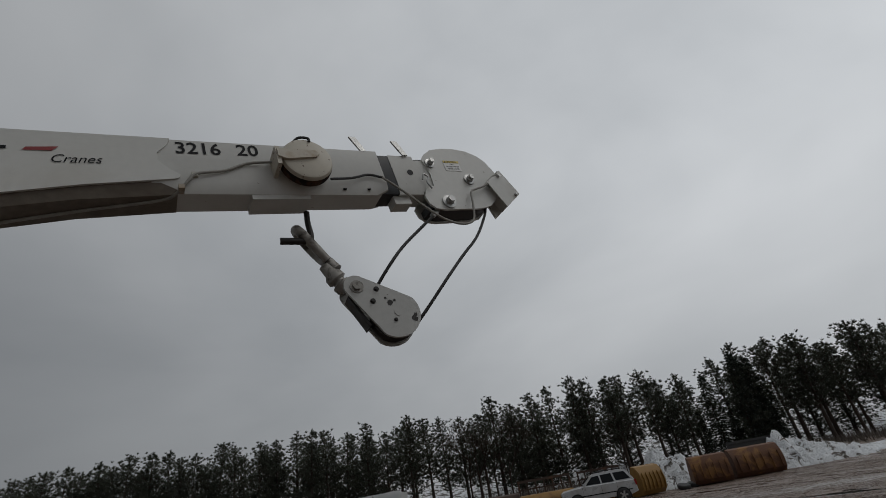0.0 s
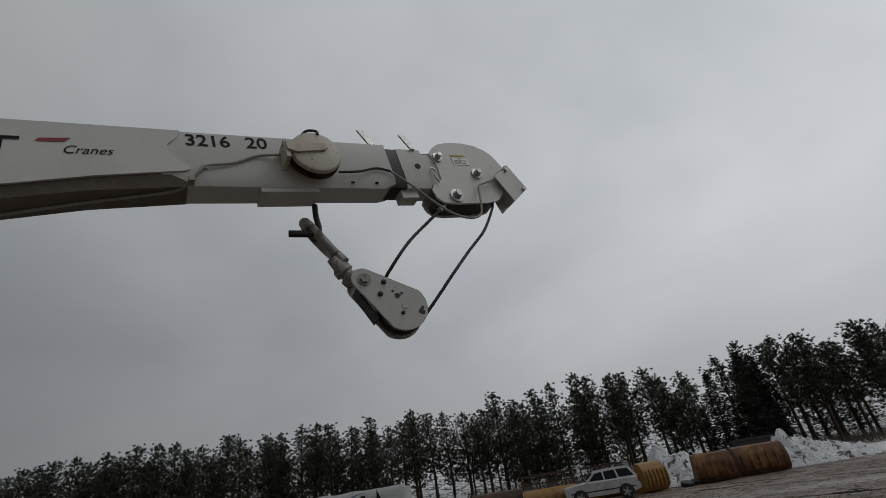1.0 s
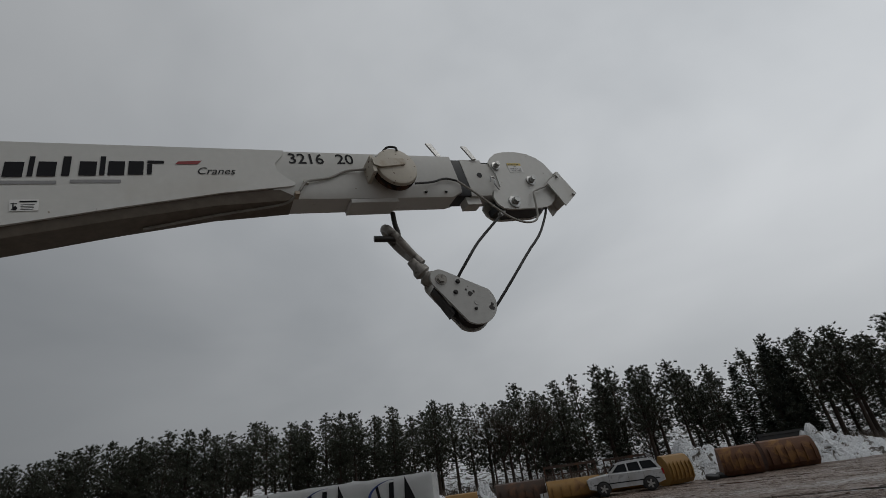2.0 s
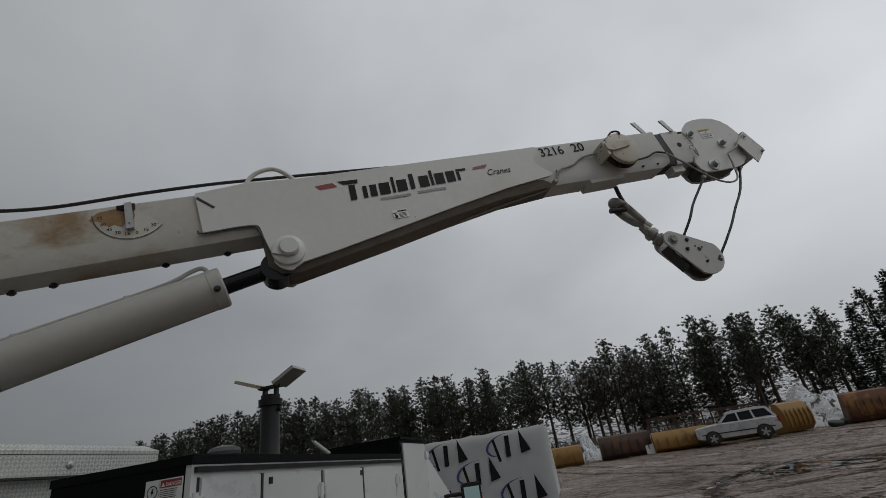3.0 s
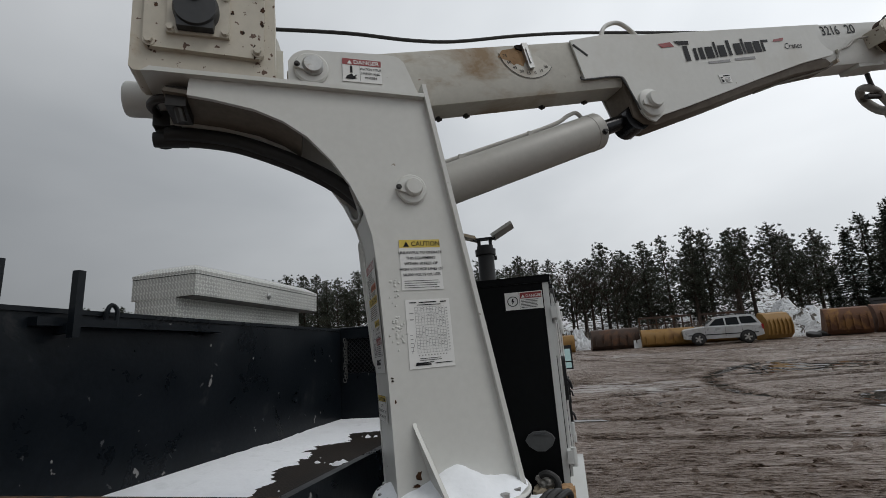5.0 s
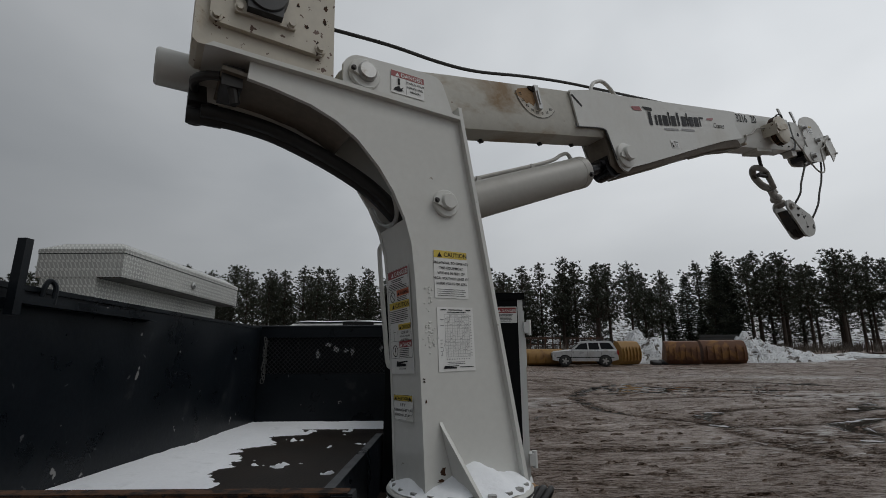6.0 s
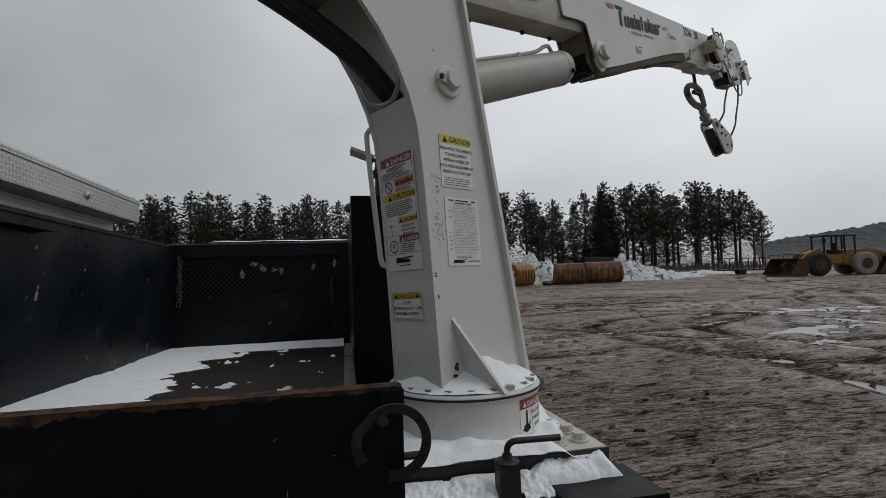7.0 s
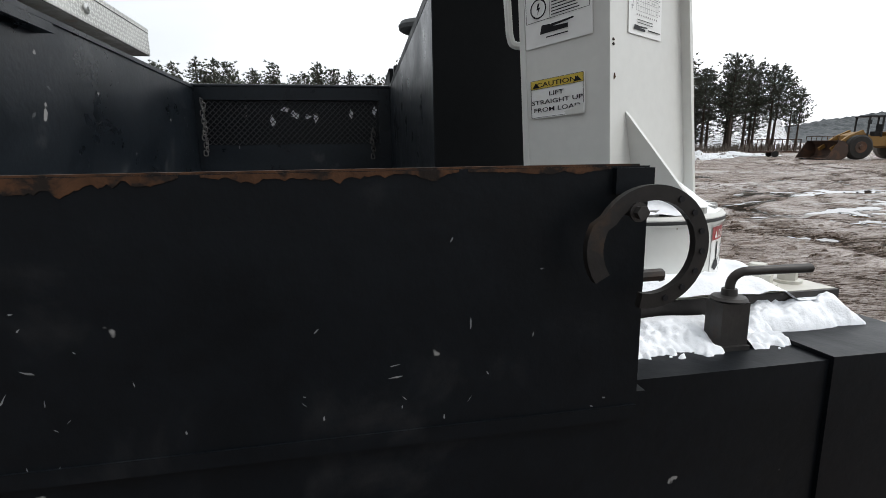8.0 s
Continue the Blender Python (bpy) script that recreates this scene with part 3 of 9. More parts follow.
def mud_clods():
    """Torn lumps and ridges of mud that stand proud of the yard, past counting."""
    rng = np.random.default_rng(77)
    verts, faces = [], []
    for count, (x0, x1), (y0, y1), big in ((1500, (0.7, 15), (-1.5, 19), 0.9), (1500, (-8, 40), (14, 46), 1.2)):
        px, py = rng.uniform(x0, x1, count), rng.uniform(y0, y1, count)
        keep = rng.uniform(0, 1, count) < 0.5 + 0.5 * wobble(px * 1.7, py * 2.3, 15)
        for x, y in zip(px[keep], py[keep]):
            if x < 0.75 and y < 6.5:
                continue
            away = min(1.0, max(0.0, (math.hypot((x + 0.9) / 1.2, y - 2.0) - 3.5) / 9.0))
            z = -0.30 * away * away * (3 - 2 * away) - 0.012
            ln, w, h = big * rng.uniform(0.05, 0.22), big * rng.uniform(0.010, 0.030), big * rng.uniform(0.004, 0.016)
            a = rng.normal(0.15, 0.22)
            c, s = math.cos(a), math.sin(a)
            base = len(verts)
            ring = [(-1, 0), (-0.5, -0.9), (0.35, -1.1), (1, -0.1), (0.5, 0.8), (-0.4, 1.0)]
            for u, v in ring:
                u, v = u * ln * rng.uniform(0.7, 1.2), v * w * rng.uniform(0.6, 1.4)
                verts.append((x + c * u - s * v, y + s * u + c * v, z - 0.02))
            for u, v in ((-0.55, 0.0), (0.0, -0.35), (0.5, 0.1)):
                u, v = u * ln, v * w
                verts.append((x + c * u - s * v, y + s * u + c * v, z + 0.006 + h * rng.uniform(0.6, 1.2)))
            p, q, r = base + 6, base + 7, base + 8
            faces += [(base, base + 1, p), (base + 1, base + 2, q), (base + 1, q, p), (base + 2, base + 3, r), (base + 2, r, q), (base + 3, base + 4, r), (base + 4, base + 5, q), (base + 4, q, r), (base + 5, base, p), (base + 5, p, q)]
    me = bpy.data.meshes.new("mud_clods")
    me.from_pydata(verts, [], faces)
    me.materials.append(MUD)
    tagged(new("mud_clods", me), "torn clods and ridges of wet brown mud", "mud", kind="stuff")


mud_clods()


# snow-covered brush on the slope among and behind the pines
strip_of_land("snowy_bank", BRUSH_SNOW, "snow-covered brush on the slope among the pines", -170, 150, 80, 150, 190, 26,
              lambda x, y, u, v: -0.45 + 9.2 * min(1, v * 1.6) ** 0.8 * (1 + 0.3 * noise.noise((x * 0.06, y * 0.05, 2))) * max(0.0, min(1, (1.03 * y - x) / 7 + 0.1))
              + 1.1 * noise.noise((x * 0.22, y * 0.3, 0)) * min(1, v * 4), "bank")
# far hills
strip_of_land("hill", FAR_WOOD, "grey wooded hill in the winter haze", 150, 760, 190, 290, 420, 40,
              lambda x, y, u, v: -1.5 + (max(1.5, 70 * u - 5.0) + 2.6 * abs(noise.noise((x * 0.29, y * 0.21, 7))) + 1.2 * noise.noise((x * 0.12, y * 0.05, 3)) + 1.6 * noise.noise((x * 0.05, 0, 1))) * min(1, v * 1.25) ** 0.8 * min(1, u * 14 + 0.25),
              "hill")


# ---- the crane on the corner of the truck ----
crane = thing("truck_crane", pose(0.0279, -0.0451, 1.2, -3.5, 0, 31.7), "white hydraulic truck crane with raised boom, worn paint and rust spots", "crane")
NEAR, FAR = -0.08, 0.12  # outer faces of the two side plates of the mast
MID = 0.02
ON_NEAR = Matrix(((1, 0, 0, 0), (0, 0, -1, 0), (0, 1, 0, 0), (0, 0, 0, 1)))  # sheet on a face that looks to -y
ON_REAR = Matrix(((0, 0, -1, 0), (-1, 0, 0, 0), (0, 1, 0, 0), (0, 0, 0, 1)))  # sheet on a face that looks to -x


def on_near(x, y, z):
    return Matrix.Translation((x, y, z)) @ ON_NEAR


def on_rear(x, y, z):
    return Matrix.Translation((x, y, z)) @ ON_REAR


BOOM = pose(-0.35, MID, 1.315, 0, -10.9, 0)  # from the pivot along the boom


FOOT = 0.068  # height at which the mast stands on its turning ring


def build_mast():
    front = lambda z: 0.147 - 0.146 * (z - 0.115)
    curve = [(-0.188, FOOT), (-0.192, 0.32), (-0.197, 0.52), (-0.203, 0.68), (-0.213, 0.79), (-0.234, 0.868), (-0.270, 0.948), (-0.318, 1.02),
             (-0.387, 1.095), (-0.452, 1.140), (-0.53, 1.172), (-0.64, 1.195), (-0.785, 1.208)]
    outline = curve + [(-0.79, 1.258), (front(1.250), 1.250), (front(0.8), 0.8), (front(FOOT), FOOT)]
    for y0, y1 in ((NEAR, NEAR + 0.014), (FAR - 0.014, FAR)):
        bm = bmesh.new()
        ends = curve[:-1] + [(-0.705, 1.203), (-0.700, 1.257)] if y0 == NEAR else curve + [(-0.79, 1.258)]
        prism(bm, ends + outline[len(curve) + 1:], "y", y0, y1)
        rounded(bm, 0.003, 1)
        part("side_plate", bm, CRANE_WHITE, crane)
    # flat top flange, its end turned up at the front
    bm = bmesh.new()
    prism(bm, [(-0.815, 1.256), (-0.795, 1.272), (-0.022, 1.258), (-0.022, 1.245), (-0.795, 1.258)], "y", NEAR - 0.02, FAR + 0.02)
    rounded(bm, 0.003, 1)
    part("top_flange", bm, CRANE_WHITE, crane)
    for y in (NEAR + 0.007, FAR - 0.007):
        bm = bmesh.new()
        prism(bm, [(front(FOOT) - 0.002, FOOT), (front(1.292) - 0.002, 1.292), (front(1.292) + 0.012, 1.292), (front(FOOT) + 0.012, FOOT)], "y", y - 0.026, y + 0.020)
        rounded(bm, 0.003, 1)
        part("front_flange", bm, CRANE_WHITE, crane)
    # closing plates: rear of the column, lower front, and the curved web under the arm
    bm = bmesh.new()
    prism(bm, [(-0.186, FOOT), (-0.190, 0.32), (-0.195, 0.52), (-0.201, 0.68), (-0.210, 0.79), (-0.230, 0.868), (-0.219, 0.873), (-0.199, 0.79), (-0.190, 0.68), (-0.184, 0.52), (-0.175, FOOT)], "y", NEAR + 0.014, FAR - 0.014)
    part("rear_plate", bm, CRANE_WHITE, crane)
    bm = bmesh.new()
    prism(bm, [(front(FOOT) - 0.02, FOOT), (front(0.74) - 0.02, 0.74), (front(0.74) - 0.008, 0.74), (front(FOOT) - 0.008, FOOT)], "y", NEAR + 0.014, FAR - 0.014)
    part("front_plate", bm, CRANE_WHITE, crane)
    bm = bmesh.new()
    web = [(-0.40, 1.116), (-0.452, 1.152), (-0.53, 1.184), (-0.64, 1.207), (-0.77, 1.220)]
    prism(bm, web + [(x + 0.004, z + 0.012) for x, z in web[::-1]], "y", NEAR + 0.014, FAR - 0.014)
    part("inner_web", bm, SHADED_GRIME, crane, "web under the arm, grimy and coloured dark for shade")
    bm = bmesh.new()
    tube(bm, [(-0.264, NEAR + 0.018, 0.948), (-0.246, NEAR + 0.030, 0.900), (-0.234, NEAR + 0.065, 0.878), (-0.232, MID, 0.873), (-0.234, FAR - 0.065, 0.878), (-0.246, FAR - 0.030, 0.900), (-0.264, FAR - 0.018, 0.948)], 0.007)
    part("edge_guard", bm, BARE_STEEL, crane, "bent rod on the lip of the opening")
    # ears that carry the boom's pivot
    ear = [(-0.435, 1.255), (-0.435, 1.345), *arc(-0.372, 1.322, 0.066, 160, 95, 6), (-0.17, 1.400), *arc(-0.115, 1.352, 0.048, 90, 30, 6), (-0.030, 1.255)]
    for y0, y1 in ((NEAR + 0.001, NEAR + 0.015), (FAR - 0.015, FAR - 0.001)):
        bm = bmesh.new()
        prism(bm, ear, "y", y0, y1)
        rounded(bm, 0.003, 1)
        part("pivot_ear", bm, CRANE_WHITE, crane)
    for x, z, r in ((-0.368, 1.320, 0.052), (-0.086, 0.934, 0.047)):
        bm = bmesh.new()
        lathe(bm, ((0, r), (0.008, r), (0.012, r - 0.004)), (x, NEAR, z), (0, -1, 0), 28)
        boss = part("pin_boss", bm, CRANE_WHITE, crane)
        bm = bmesh.new()
        lathe(bm, ((0.008, r * 0.62), (0.024, r * 0.60), (0.030, r * 0.50)), (x + 0.004, NEAR, z + 0.003), (0, -1, 0), 24)
        part("pin", bm, BARE_STEEL if x < -0.2 else CRANE_WHITE, boss)
        bm = bmesh.new()
        prism(bm, [(x - 0.052, z - 0.006), (x - 0.046, z + 0.010), (x - 0.01, z + 0.020), (x + 0.022, z + 0.012), (x + 0.026, z - 0.014), (x - 0.008, z - 0.020)], "y", NEAR - 0.021, NEAR - 0.012)
        rounded(bm, 0.002, 1)
        part("keeper", bm, CRANE_WHITE, boss)
        bm = bmesh.new()
        hex_bolt(bm, (x - 0.042, NEAR - 0.021, z + 0.001), (0, -1, 0), 0.006, 0.008)
        part("bolt", bm, DARK_STEEL, boss)
    # stiffener gussets at the foot
    for y, s in ((NEAR, -1), (FAR, 1)):
        bm = bmesh.new()
        loft(bm, [[Vector((-0.136, y, 0.266)), Vector((-0.126, y, 0.266)), Vector((-0.126, y + s * 0.008, 0.256)), Vector((-0.136, y + s * 0.008, 0.256))],
                  [Vector((-0.086, y, FOOT)), Vector((-0.076, y, FOOT)), Vector((-0.076, y + s * 0.125, FOOT)), Vector((-0.086, y + s * 0.125, FOOT))]])
        rounded(bm, 0.002, 1)
        part("foot_gusset", bm, CRANE_WHITE, crane)
    rng = random.Random(9)
    for k in range(46):
        x, z, r = rng.gauss(-0.158, 0.011), rng.gauss(0.515, 0.026) if k < 34 else rng.uniform(0.58, 0.66), rng.uniform(0.0025, 0.006)
        bm = bmesh.new()
        turn = [i * 0.785 for i in range(8)]
        rim = [(x + r * rng.uniform(0.5, 1.3) * math.cos(q), z + r * rng.uniform(0.5, 1.3) * math.sin(q)) for q in turn]
        loft(bm, [[Vector((x + (p - x) * f, NEAR - h, z + (q - z) * f)) for p, q in rim] for f, h in ((1.0, -0.001), (0.9, 0.0012), (0.5, 0.0022))])
        part("paint_blister", bm, CRANE_WHITE, crane, "blistered paint")
    for x, z, rx, rz in ((-0.128, 0.135, 0.010, 0.020), (-0.138, 0.112, 0.012, 0.007), (-0.183, 0.388, 0.005, 0.003), (-0.182, 0.380, 0.005, 0.003), (-0.178, 0.325, 0.003, 0.006)):
        bm = bmesh.new()
        prism(bm, [(x + rx * rng.uniform(0.4, 1.2) * math.cos(q), z + rz * rng.uniform(0.4, 1.2) * math.sin(q)) for q in [i * 0.628 for i in range(10)]], "y", NEAR - 0.0012, NEAR + 0.001)
        part("rust_patch", bm, RUST_EDGE, crane, "small ragged rust patch")
    # grab rail on the far rear edge
    bm = bmesh.new()
    tube(bm, [(-0.20, FAR + 0.004, 0.84), (-0.214, FAR + 0.022, 0.83), (-0.214, FAR + 0.030, 0.78), (-0.194, FAR + 0.030, 0.50), (-0.188, FAR + 0.030, 0.44), (-0.178, FAR + 0.024, 0.425), (-0.150, FAR + 0.002, 0.423)], 0.008)
    part("grab_rail", bm, CRANE_WHITE, crane, "white painted rod rail")


def build_winch():
    x0, x1, z0, z1 = -0.789, -0.437, 1.252, 1.537
    bm = bmesh.new()
    prism(bm, arc(x1 - 0.04, z1 - 0.04, 0.04, 0, 90, 6) + arc(x0 + 0.04, z1 - 0.04, 0.04, 90, 180, 6) + [(x0, z0 + 0.01), (x0 + 0.012, z0), (x1 - 0.006, z0), (x1, z0 + 0.006)], "y", -0.125, 0.0)
    rounded(bm, 0.012, 3, 60)
    case = part("gearbox", bm, BOX_WHITE, crane, "white gearbox with rust spots", Matrix.Translation((-0.0067, 0.030, -0.2388)) @ Matrix.Diagonal((1.0625, 1, 1.196, 1)))
    bm = bmesh.new()
    prism(bm, [(-0.757, 1.318), (-0.745, 1.308), (-0.478, 1.300), (-0.466, 1.312), (-0.463, 1.490), (-0.475, 1.502), (-0.748, 1.504), (-0.758, 1.494)], "y", -0.142, -0.122)
    rounded(bm, 0.004, 2)
    part("cover_plate", bm, BOX_WHITE, case, "rust-streaked cover plate")
    bm = bmesh.new()
    box(bm, -0.702, -0.552, -0.152, -0.14, 1.343, 1.468)
    rounded(bm, 0.006, 2)
    part("bearing_plate", bm, BOX_WHITE, case)
    for x, z in ((-0.742, 1.490), (-0.480, 1.488), (-0.742, 1.322), (-0.482, 1.318), (-0.60, 1.512)):
        bm = bmesh.new()
        hex_bolt(bm, (x, -0.142, z), (0, -1, 0), 0.010, 0.014)
        part("bolt", bm, BOX_WHITE, case)
    for x, z in ((-0.692, 1.458), (-0.562, 1.457), (-0.692, 1.353), (-0.562, 1.353)):
        bm = bmesh.new()
        hex_bolt(bm, (x, -0.152, z), (0, -1, 0), 0.009, 0.013)
        part("bolt", bm, BOX_WHITE, case)
    bm = bmesh.new()
    lathe(bm, ((0, 0.056), (0.02, 0.056), (0.032, 0.050)), (-0.632, -0.150, 1.405), (0, -1, 0), 32)
    prism(bm, [(-0.680, 1.405), (-0.675, 1.350), (-0.589, 1.350), (-0.584, 1.405)], "y", -0.176, -0.150)
    part("shaft_cover", bm, SLEEVE_BLACK, case, "black round shaft cover")
    bm = bmesh.new()
    lathe(bm, ((0, 0.019), (0.008, 0.019), (0.010, 0.016)), (-0.636, -0.181, 1.437), (0, -1, 0), 20)
    part("plug", bm, BOX_WHITE, case)
    rng = random.Random(12)
    for x, z, r in ((-0.742, 1.490, 0.020), (-0.480, 1.488, 0.024), (-0.742, 1.322, 0.018), (-0.482, 1.318, 0.020), (-0.470, 1.40, 0.009), (-0.468, 1.44, 0.008), (-0.70, 1.465, 0.010), (-0.545, 1.42, 0.008), (-0.73, 1.42, 0.007), (-0.52, 1.37, 0.008)):
        bm = bmesh.new()
        prism(bm, [(x + r * rng.uniform(0.3, 1.1) * math.cos(q), z + r * rng.uniform(0.3, 1.3) * math.sin(q)) for q in [i * 0.5236 for i in range(12)]], "y", -0.1426, -0.1405)
        part("rust_patch", bm, RUST_EDGE, case, "ragged rust patch")
    # drum, flange and the rope wound on it
    bm = bmesh.new()
    lathe(bm, ((0, 0.19), (0.012, 0.19), (0.013, 0.10), (0.10, 0.10), (0.101, 0.19), (0.113, 0.19)), (-0.645, 0.032, 1.43), (0, 1, 0), 40)
    part("winch_drum", bm, CRANE_WHITE, crane)
    bm = bmesh.new()
    for k in range(7):
        lathe(bm, ((0, 0.112), (0.006, 0.117), (0.012, 0.112)), (-0.645, 0.047 + 0.012 * k, 1.43), (0, 1, 0), 32)
    part("wound_rope", bm, ROPE, crane)
    bm = bmesh.new()
    box(bm, -0.50, -0.450, 0.03, 0.13, 1.262, 1.455)
    rounded(bm, 0.014, 3)
    part("drum_guard", bm, CRANE_AGED, crane)
    # hydraulic motor, valve and hoses under the arm's end
    bm = bmesh.new()
    lathe(bm, ((0, 0.056), (0.275, 0.056), (0.282, 0.050)), (-0.645, 0.168, 1.322), (-1, 0.0, 0.0), 28)
    part("winch_motor", bm, CRANE_WHITE, crane, "white painted hydraulic motor")
    bm = bmesh.new()
    box(bm, -0.835, -0.755, 0.11, 0.20, 1.205, 1.282)
    cyl(bm, (-0.812, 0.155, 1.21), (-0.812, 0.155, 1.158), 0.024, seg=12)
    cyl(bm, (-0.775, 0.125, 1.21), (-0.775, 0.125, 1.165), 0.018, seg=12)
    cyl(bm, (-0.836, 0.142, 1.172), (-0.740, 0.142, 1.174), 0.024, seg=12)
    rounded(bm, 0.004, 1)
    part("valve_block", bm, RUBBER, crane, "black valve block with fittings")
    bm = bmesh.new()
    box(bm, -0.765, -0.712, NEAR + 0.03, 0.06, 1.185, 1.246)
    cyl(bm, (-0.735, NEAR + 0.05, 1.19), (-0.725, NEAR + 0.06, 1.150), 0.014, seg=10)
    tube(bm, [(-0.765, -0.02, 1.225), (-0.80, 0.0, 1.228), (-0.825, 0.05, 1.236), (-0.82, 0.12, 1.245)], 0.013, 10)
    rounded(bm, 0.003, 1, 60)
    part("port_block", bm, DARK_STEEL, crane, "dark greasy port block with a bent pipe")
    for dy, dz in ((0.0, 0.0), (-0.026, 0.008)):
        bm = bmesh.new()
        tube(bm, [(-0.80, 0.142 + dy, 1.173 + dz), (-0.71, 0.142 + dy, 1.173 + dz), (-0.60, 0.132 + dy, 1.155 + dz), (-0.49, 0.115 + dy, 1.113 + dz), (-0.39, 0.098 + dy, 1.064 + dz), (-0.30, 0.075 + dy, 1.004 + dz), (-0.225, 0.06 + dy, 0.935 + dz), (-0.170, 0.055 + dy, 0.865 + dz), (-0.12, 0.05 + dy, 0.70)], 0.021, 12)
        part("hydraulic_hose", bm, RUBBER, crane, "black hydraulic hose")


def section(s, top, knee, bottom, half, half_low):
    """A ring of the boom's cross-section: upright sides, and below the knee slanting in to a narrower bottom."""
    return [Vector((s, -half, top)), Vector((s, -half, knee)), Vector((s, -half_low, bottom)), Vector((s, half_low, bottom)), Vector((s, half, knee)), Vector((s, half, top))]


def build_boom():
    w, low = 0.07, 0.05
    bm = bmesh.new()
    loft(bm, [section(-0.085, 0.03, -0.02, -0.05, w - 0.004, low), section(-0.04, 0.064, -0.05, -0.10, w - 0.004, 0.05), section(0.12, 0.070, -0.085, -0.122, w - 0.004, 0.05),
              section(0.34, 0.072, -0.088, -0.126, w - 0.004, 0.05), section(1.18, 0.072, -0.094, -0.130, w - 0.004, 0.05), section(1.5, 0.072, -0.1, -0.132, w - 0.004, low), section(3.0, 0.072, -0.1, -0.132, w - 0.004, low)])
    rounded(bm, 0.008, 2, 12)
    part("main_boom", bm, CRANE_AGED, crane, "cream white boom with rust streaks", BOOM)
    bm = bmesh.new()
    loft(bm, [section(2.40, 0.080, -0.100, -0.135, w, low), section(3.19, 0.080, -0.100, -0.140, w, low), section(3.242, 0.080, -0.096, -0.122, w, 0.062)])
    rounded(bm, 0.008, 2, 12)
    part("boom_tip_section", bm, CRANE_WHITE, crane, "", BOOM)
    # reinforcing side plates that carry the lift cylinder's pin
    side = [(0.985, -0.096), (1.140, -0.098), *arc(1.150, -0.120, 0.022, 80, 10, 4), (1.192, -0.255), *arc(1.255, -0.240, 0.066, 195, 262, 6), (1.29, -0.283), (1.42, -0.263), (1.657, -0.221), (1.923, -0.172), (2.225, -0.121), (2.465, -0.094), *arc(2.47, -0.08, 0.012, -60, 30, 3),
            (2.455, -0.055), (2.425, -0.020), (2.424, 0.015), (2.455, 0.050), (2.466, 0.0785), (1.345, 0.0785), (1.16, 0.090), (0.98, 0.072)]
    for y0, y1 in ((-w - 0.008, -w - 0.0005), (w + 0.0005, w + 0.008)):
        bm = bmesh.new()
        prism(bm, side, "y", y0, y1)
        rounded(bm, 0.002, 1)
        part("boom_side_plate", bm, CRANE_WHITE, crane, "white reinforcing plate", BOOM)
    bm = bmesh.new()
    tube(bm, [(0.97, -w - 0.006, -0.085), (0.985, -w - 0.006, -0.098), (1.14, -w - 0.006, -0.099), (1.168, -w - 0.006, -0.135), (1.192, -w - 0.006, -0.25)], 0.0035, 8, 3)
    part("weld_lip", bm, CAP_GREY, crane, "", BOOM)
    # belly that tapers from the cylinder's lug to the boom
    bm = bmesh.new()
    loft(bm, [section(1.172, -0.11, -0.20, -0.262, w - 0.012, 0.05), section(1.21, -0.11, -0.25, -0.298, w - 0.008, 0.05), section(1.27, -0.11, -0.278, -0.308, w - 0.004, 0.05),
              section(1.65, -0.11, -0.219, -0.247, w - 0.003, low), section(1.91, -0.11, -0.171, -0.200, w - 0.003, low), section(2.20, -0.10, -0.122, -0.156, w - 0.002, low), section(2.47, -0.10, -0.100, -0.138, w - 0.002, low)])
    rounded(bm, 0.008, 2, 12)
    part("boom_belly", bm, SHADED_GRIME, crane, "underside of the boom, grimy and coloured dark for shade", BOOM)
    bm = bmesh.new()
    cyl(bm, (1.198, -0.045, -0.262), (1.198, 0.045, -0.262), 0.055, seg=24)
    part("cylinder_lug", bm, ROD_BLACK, crane, "dark greased lug", BOOM)
    bm = bmesh.new()
    lathe(bm, ((0, 0.058), (0.014, 0.058), (0.018, 0.052)), (1.246, -w - 0.007, -0.230), (0, -1, 0), 28)
    boss = part("pin_boss", bm, CRANE_WHITE, crane, "", BOOM)
    bm = bmesh.new()
    lathe(bm, ((0.014, 0.036), (0.034, 0.035), (0.040, 0.030)), (1.250, -w - 0.007, -0.226), (0, -1, 0), 24)
    part("pin", bm, CRANE_WHITE, boss)
    bm = bmesh.new()
    prism(bm, [(1.190, -0.238), (1.196, -0.221), (1.234, -0.212), (1.269, -0.221), (1.269, -0.252), (1.229, -0.254)], "y", -w - 0.034, -w - 0.022)
    rounded(bm, 0.002, 1)
    part("keeper", bm, CRANE_WHITE, boss)
    # lifting eye, short brace, angle dial, end pads
    bm = bmesh.new()
    tube(bm, [(1.150, -0.055, 0.080), (1.170, -0.055, 0.118), (1.205, -0.055, 0.146), (1.262, -0.055, 0.156), (1.305, -0.055, 0.130), (1.342, -0.055, 0.080)], 0.009, 10)
    part("lifting_eye", bm, CRANE_WHITE, crane, "bent steel loop", BOOM)
    bm = bmesh.new()
    tube(bm, [(0.985, -w - 0.006, 0.052), (1.035, -w - 0.006, 0.000)], 0.006, 8, 1, False)
    part("rope_stop", bm, CAP_GREY, crane, "", BOOM)
    for s0, y0 in ((0.405, 0.036), (0.515, 0.036), (0.842, 0.036), (1.045, 0.036)):
        bm = bmesh.new()
        cyl(bm, (s0, y0, -0.118), (s0, y0, -0.141), 0.008, seg=10)
        cyl(bm, (s0 - 0.012, y0, -0.134), (s0 + 0.012, y0, -0.136), 0.005, seg=8)
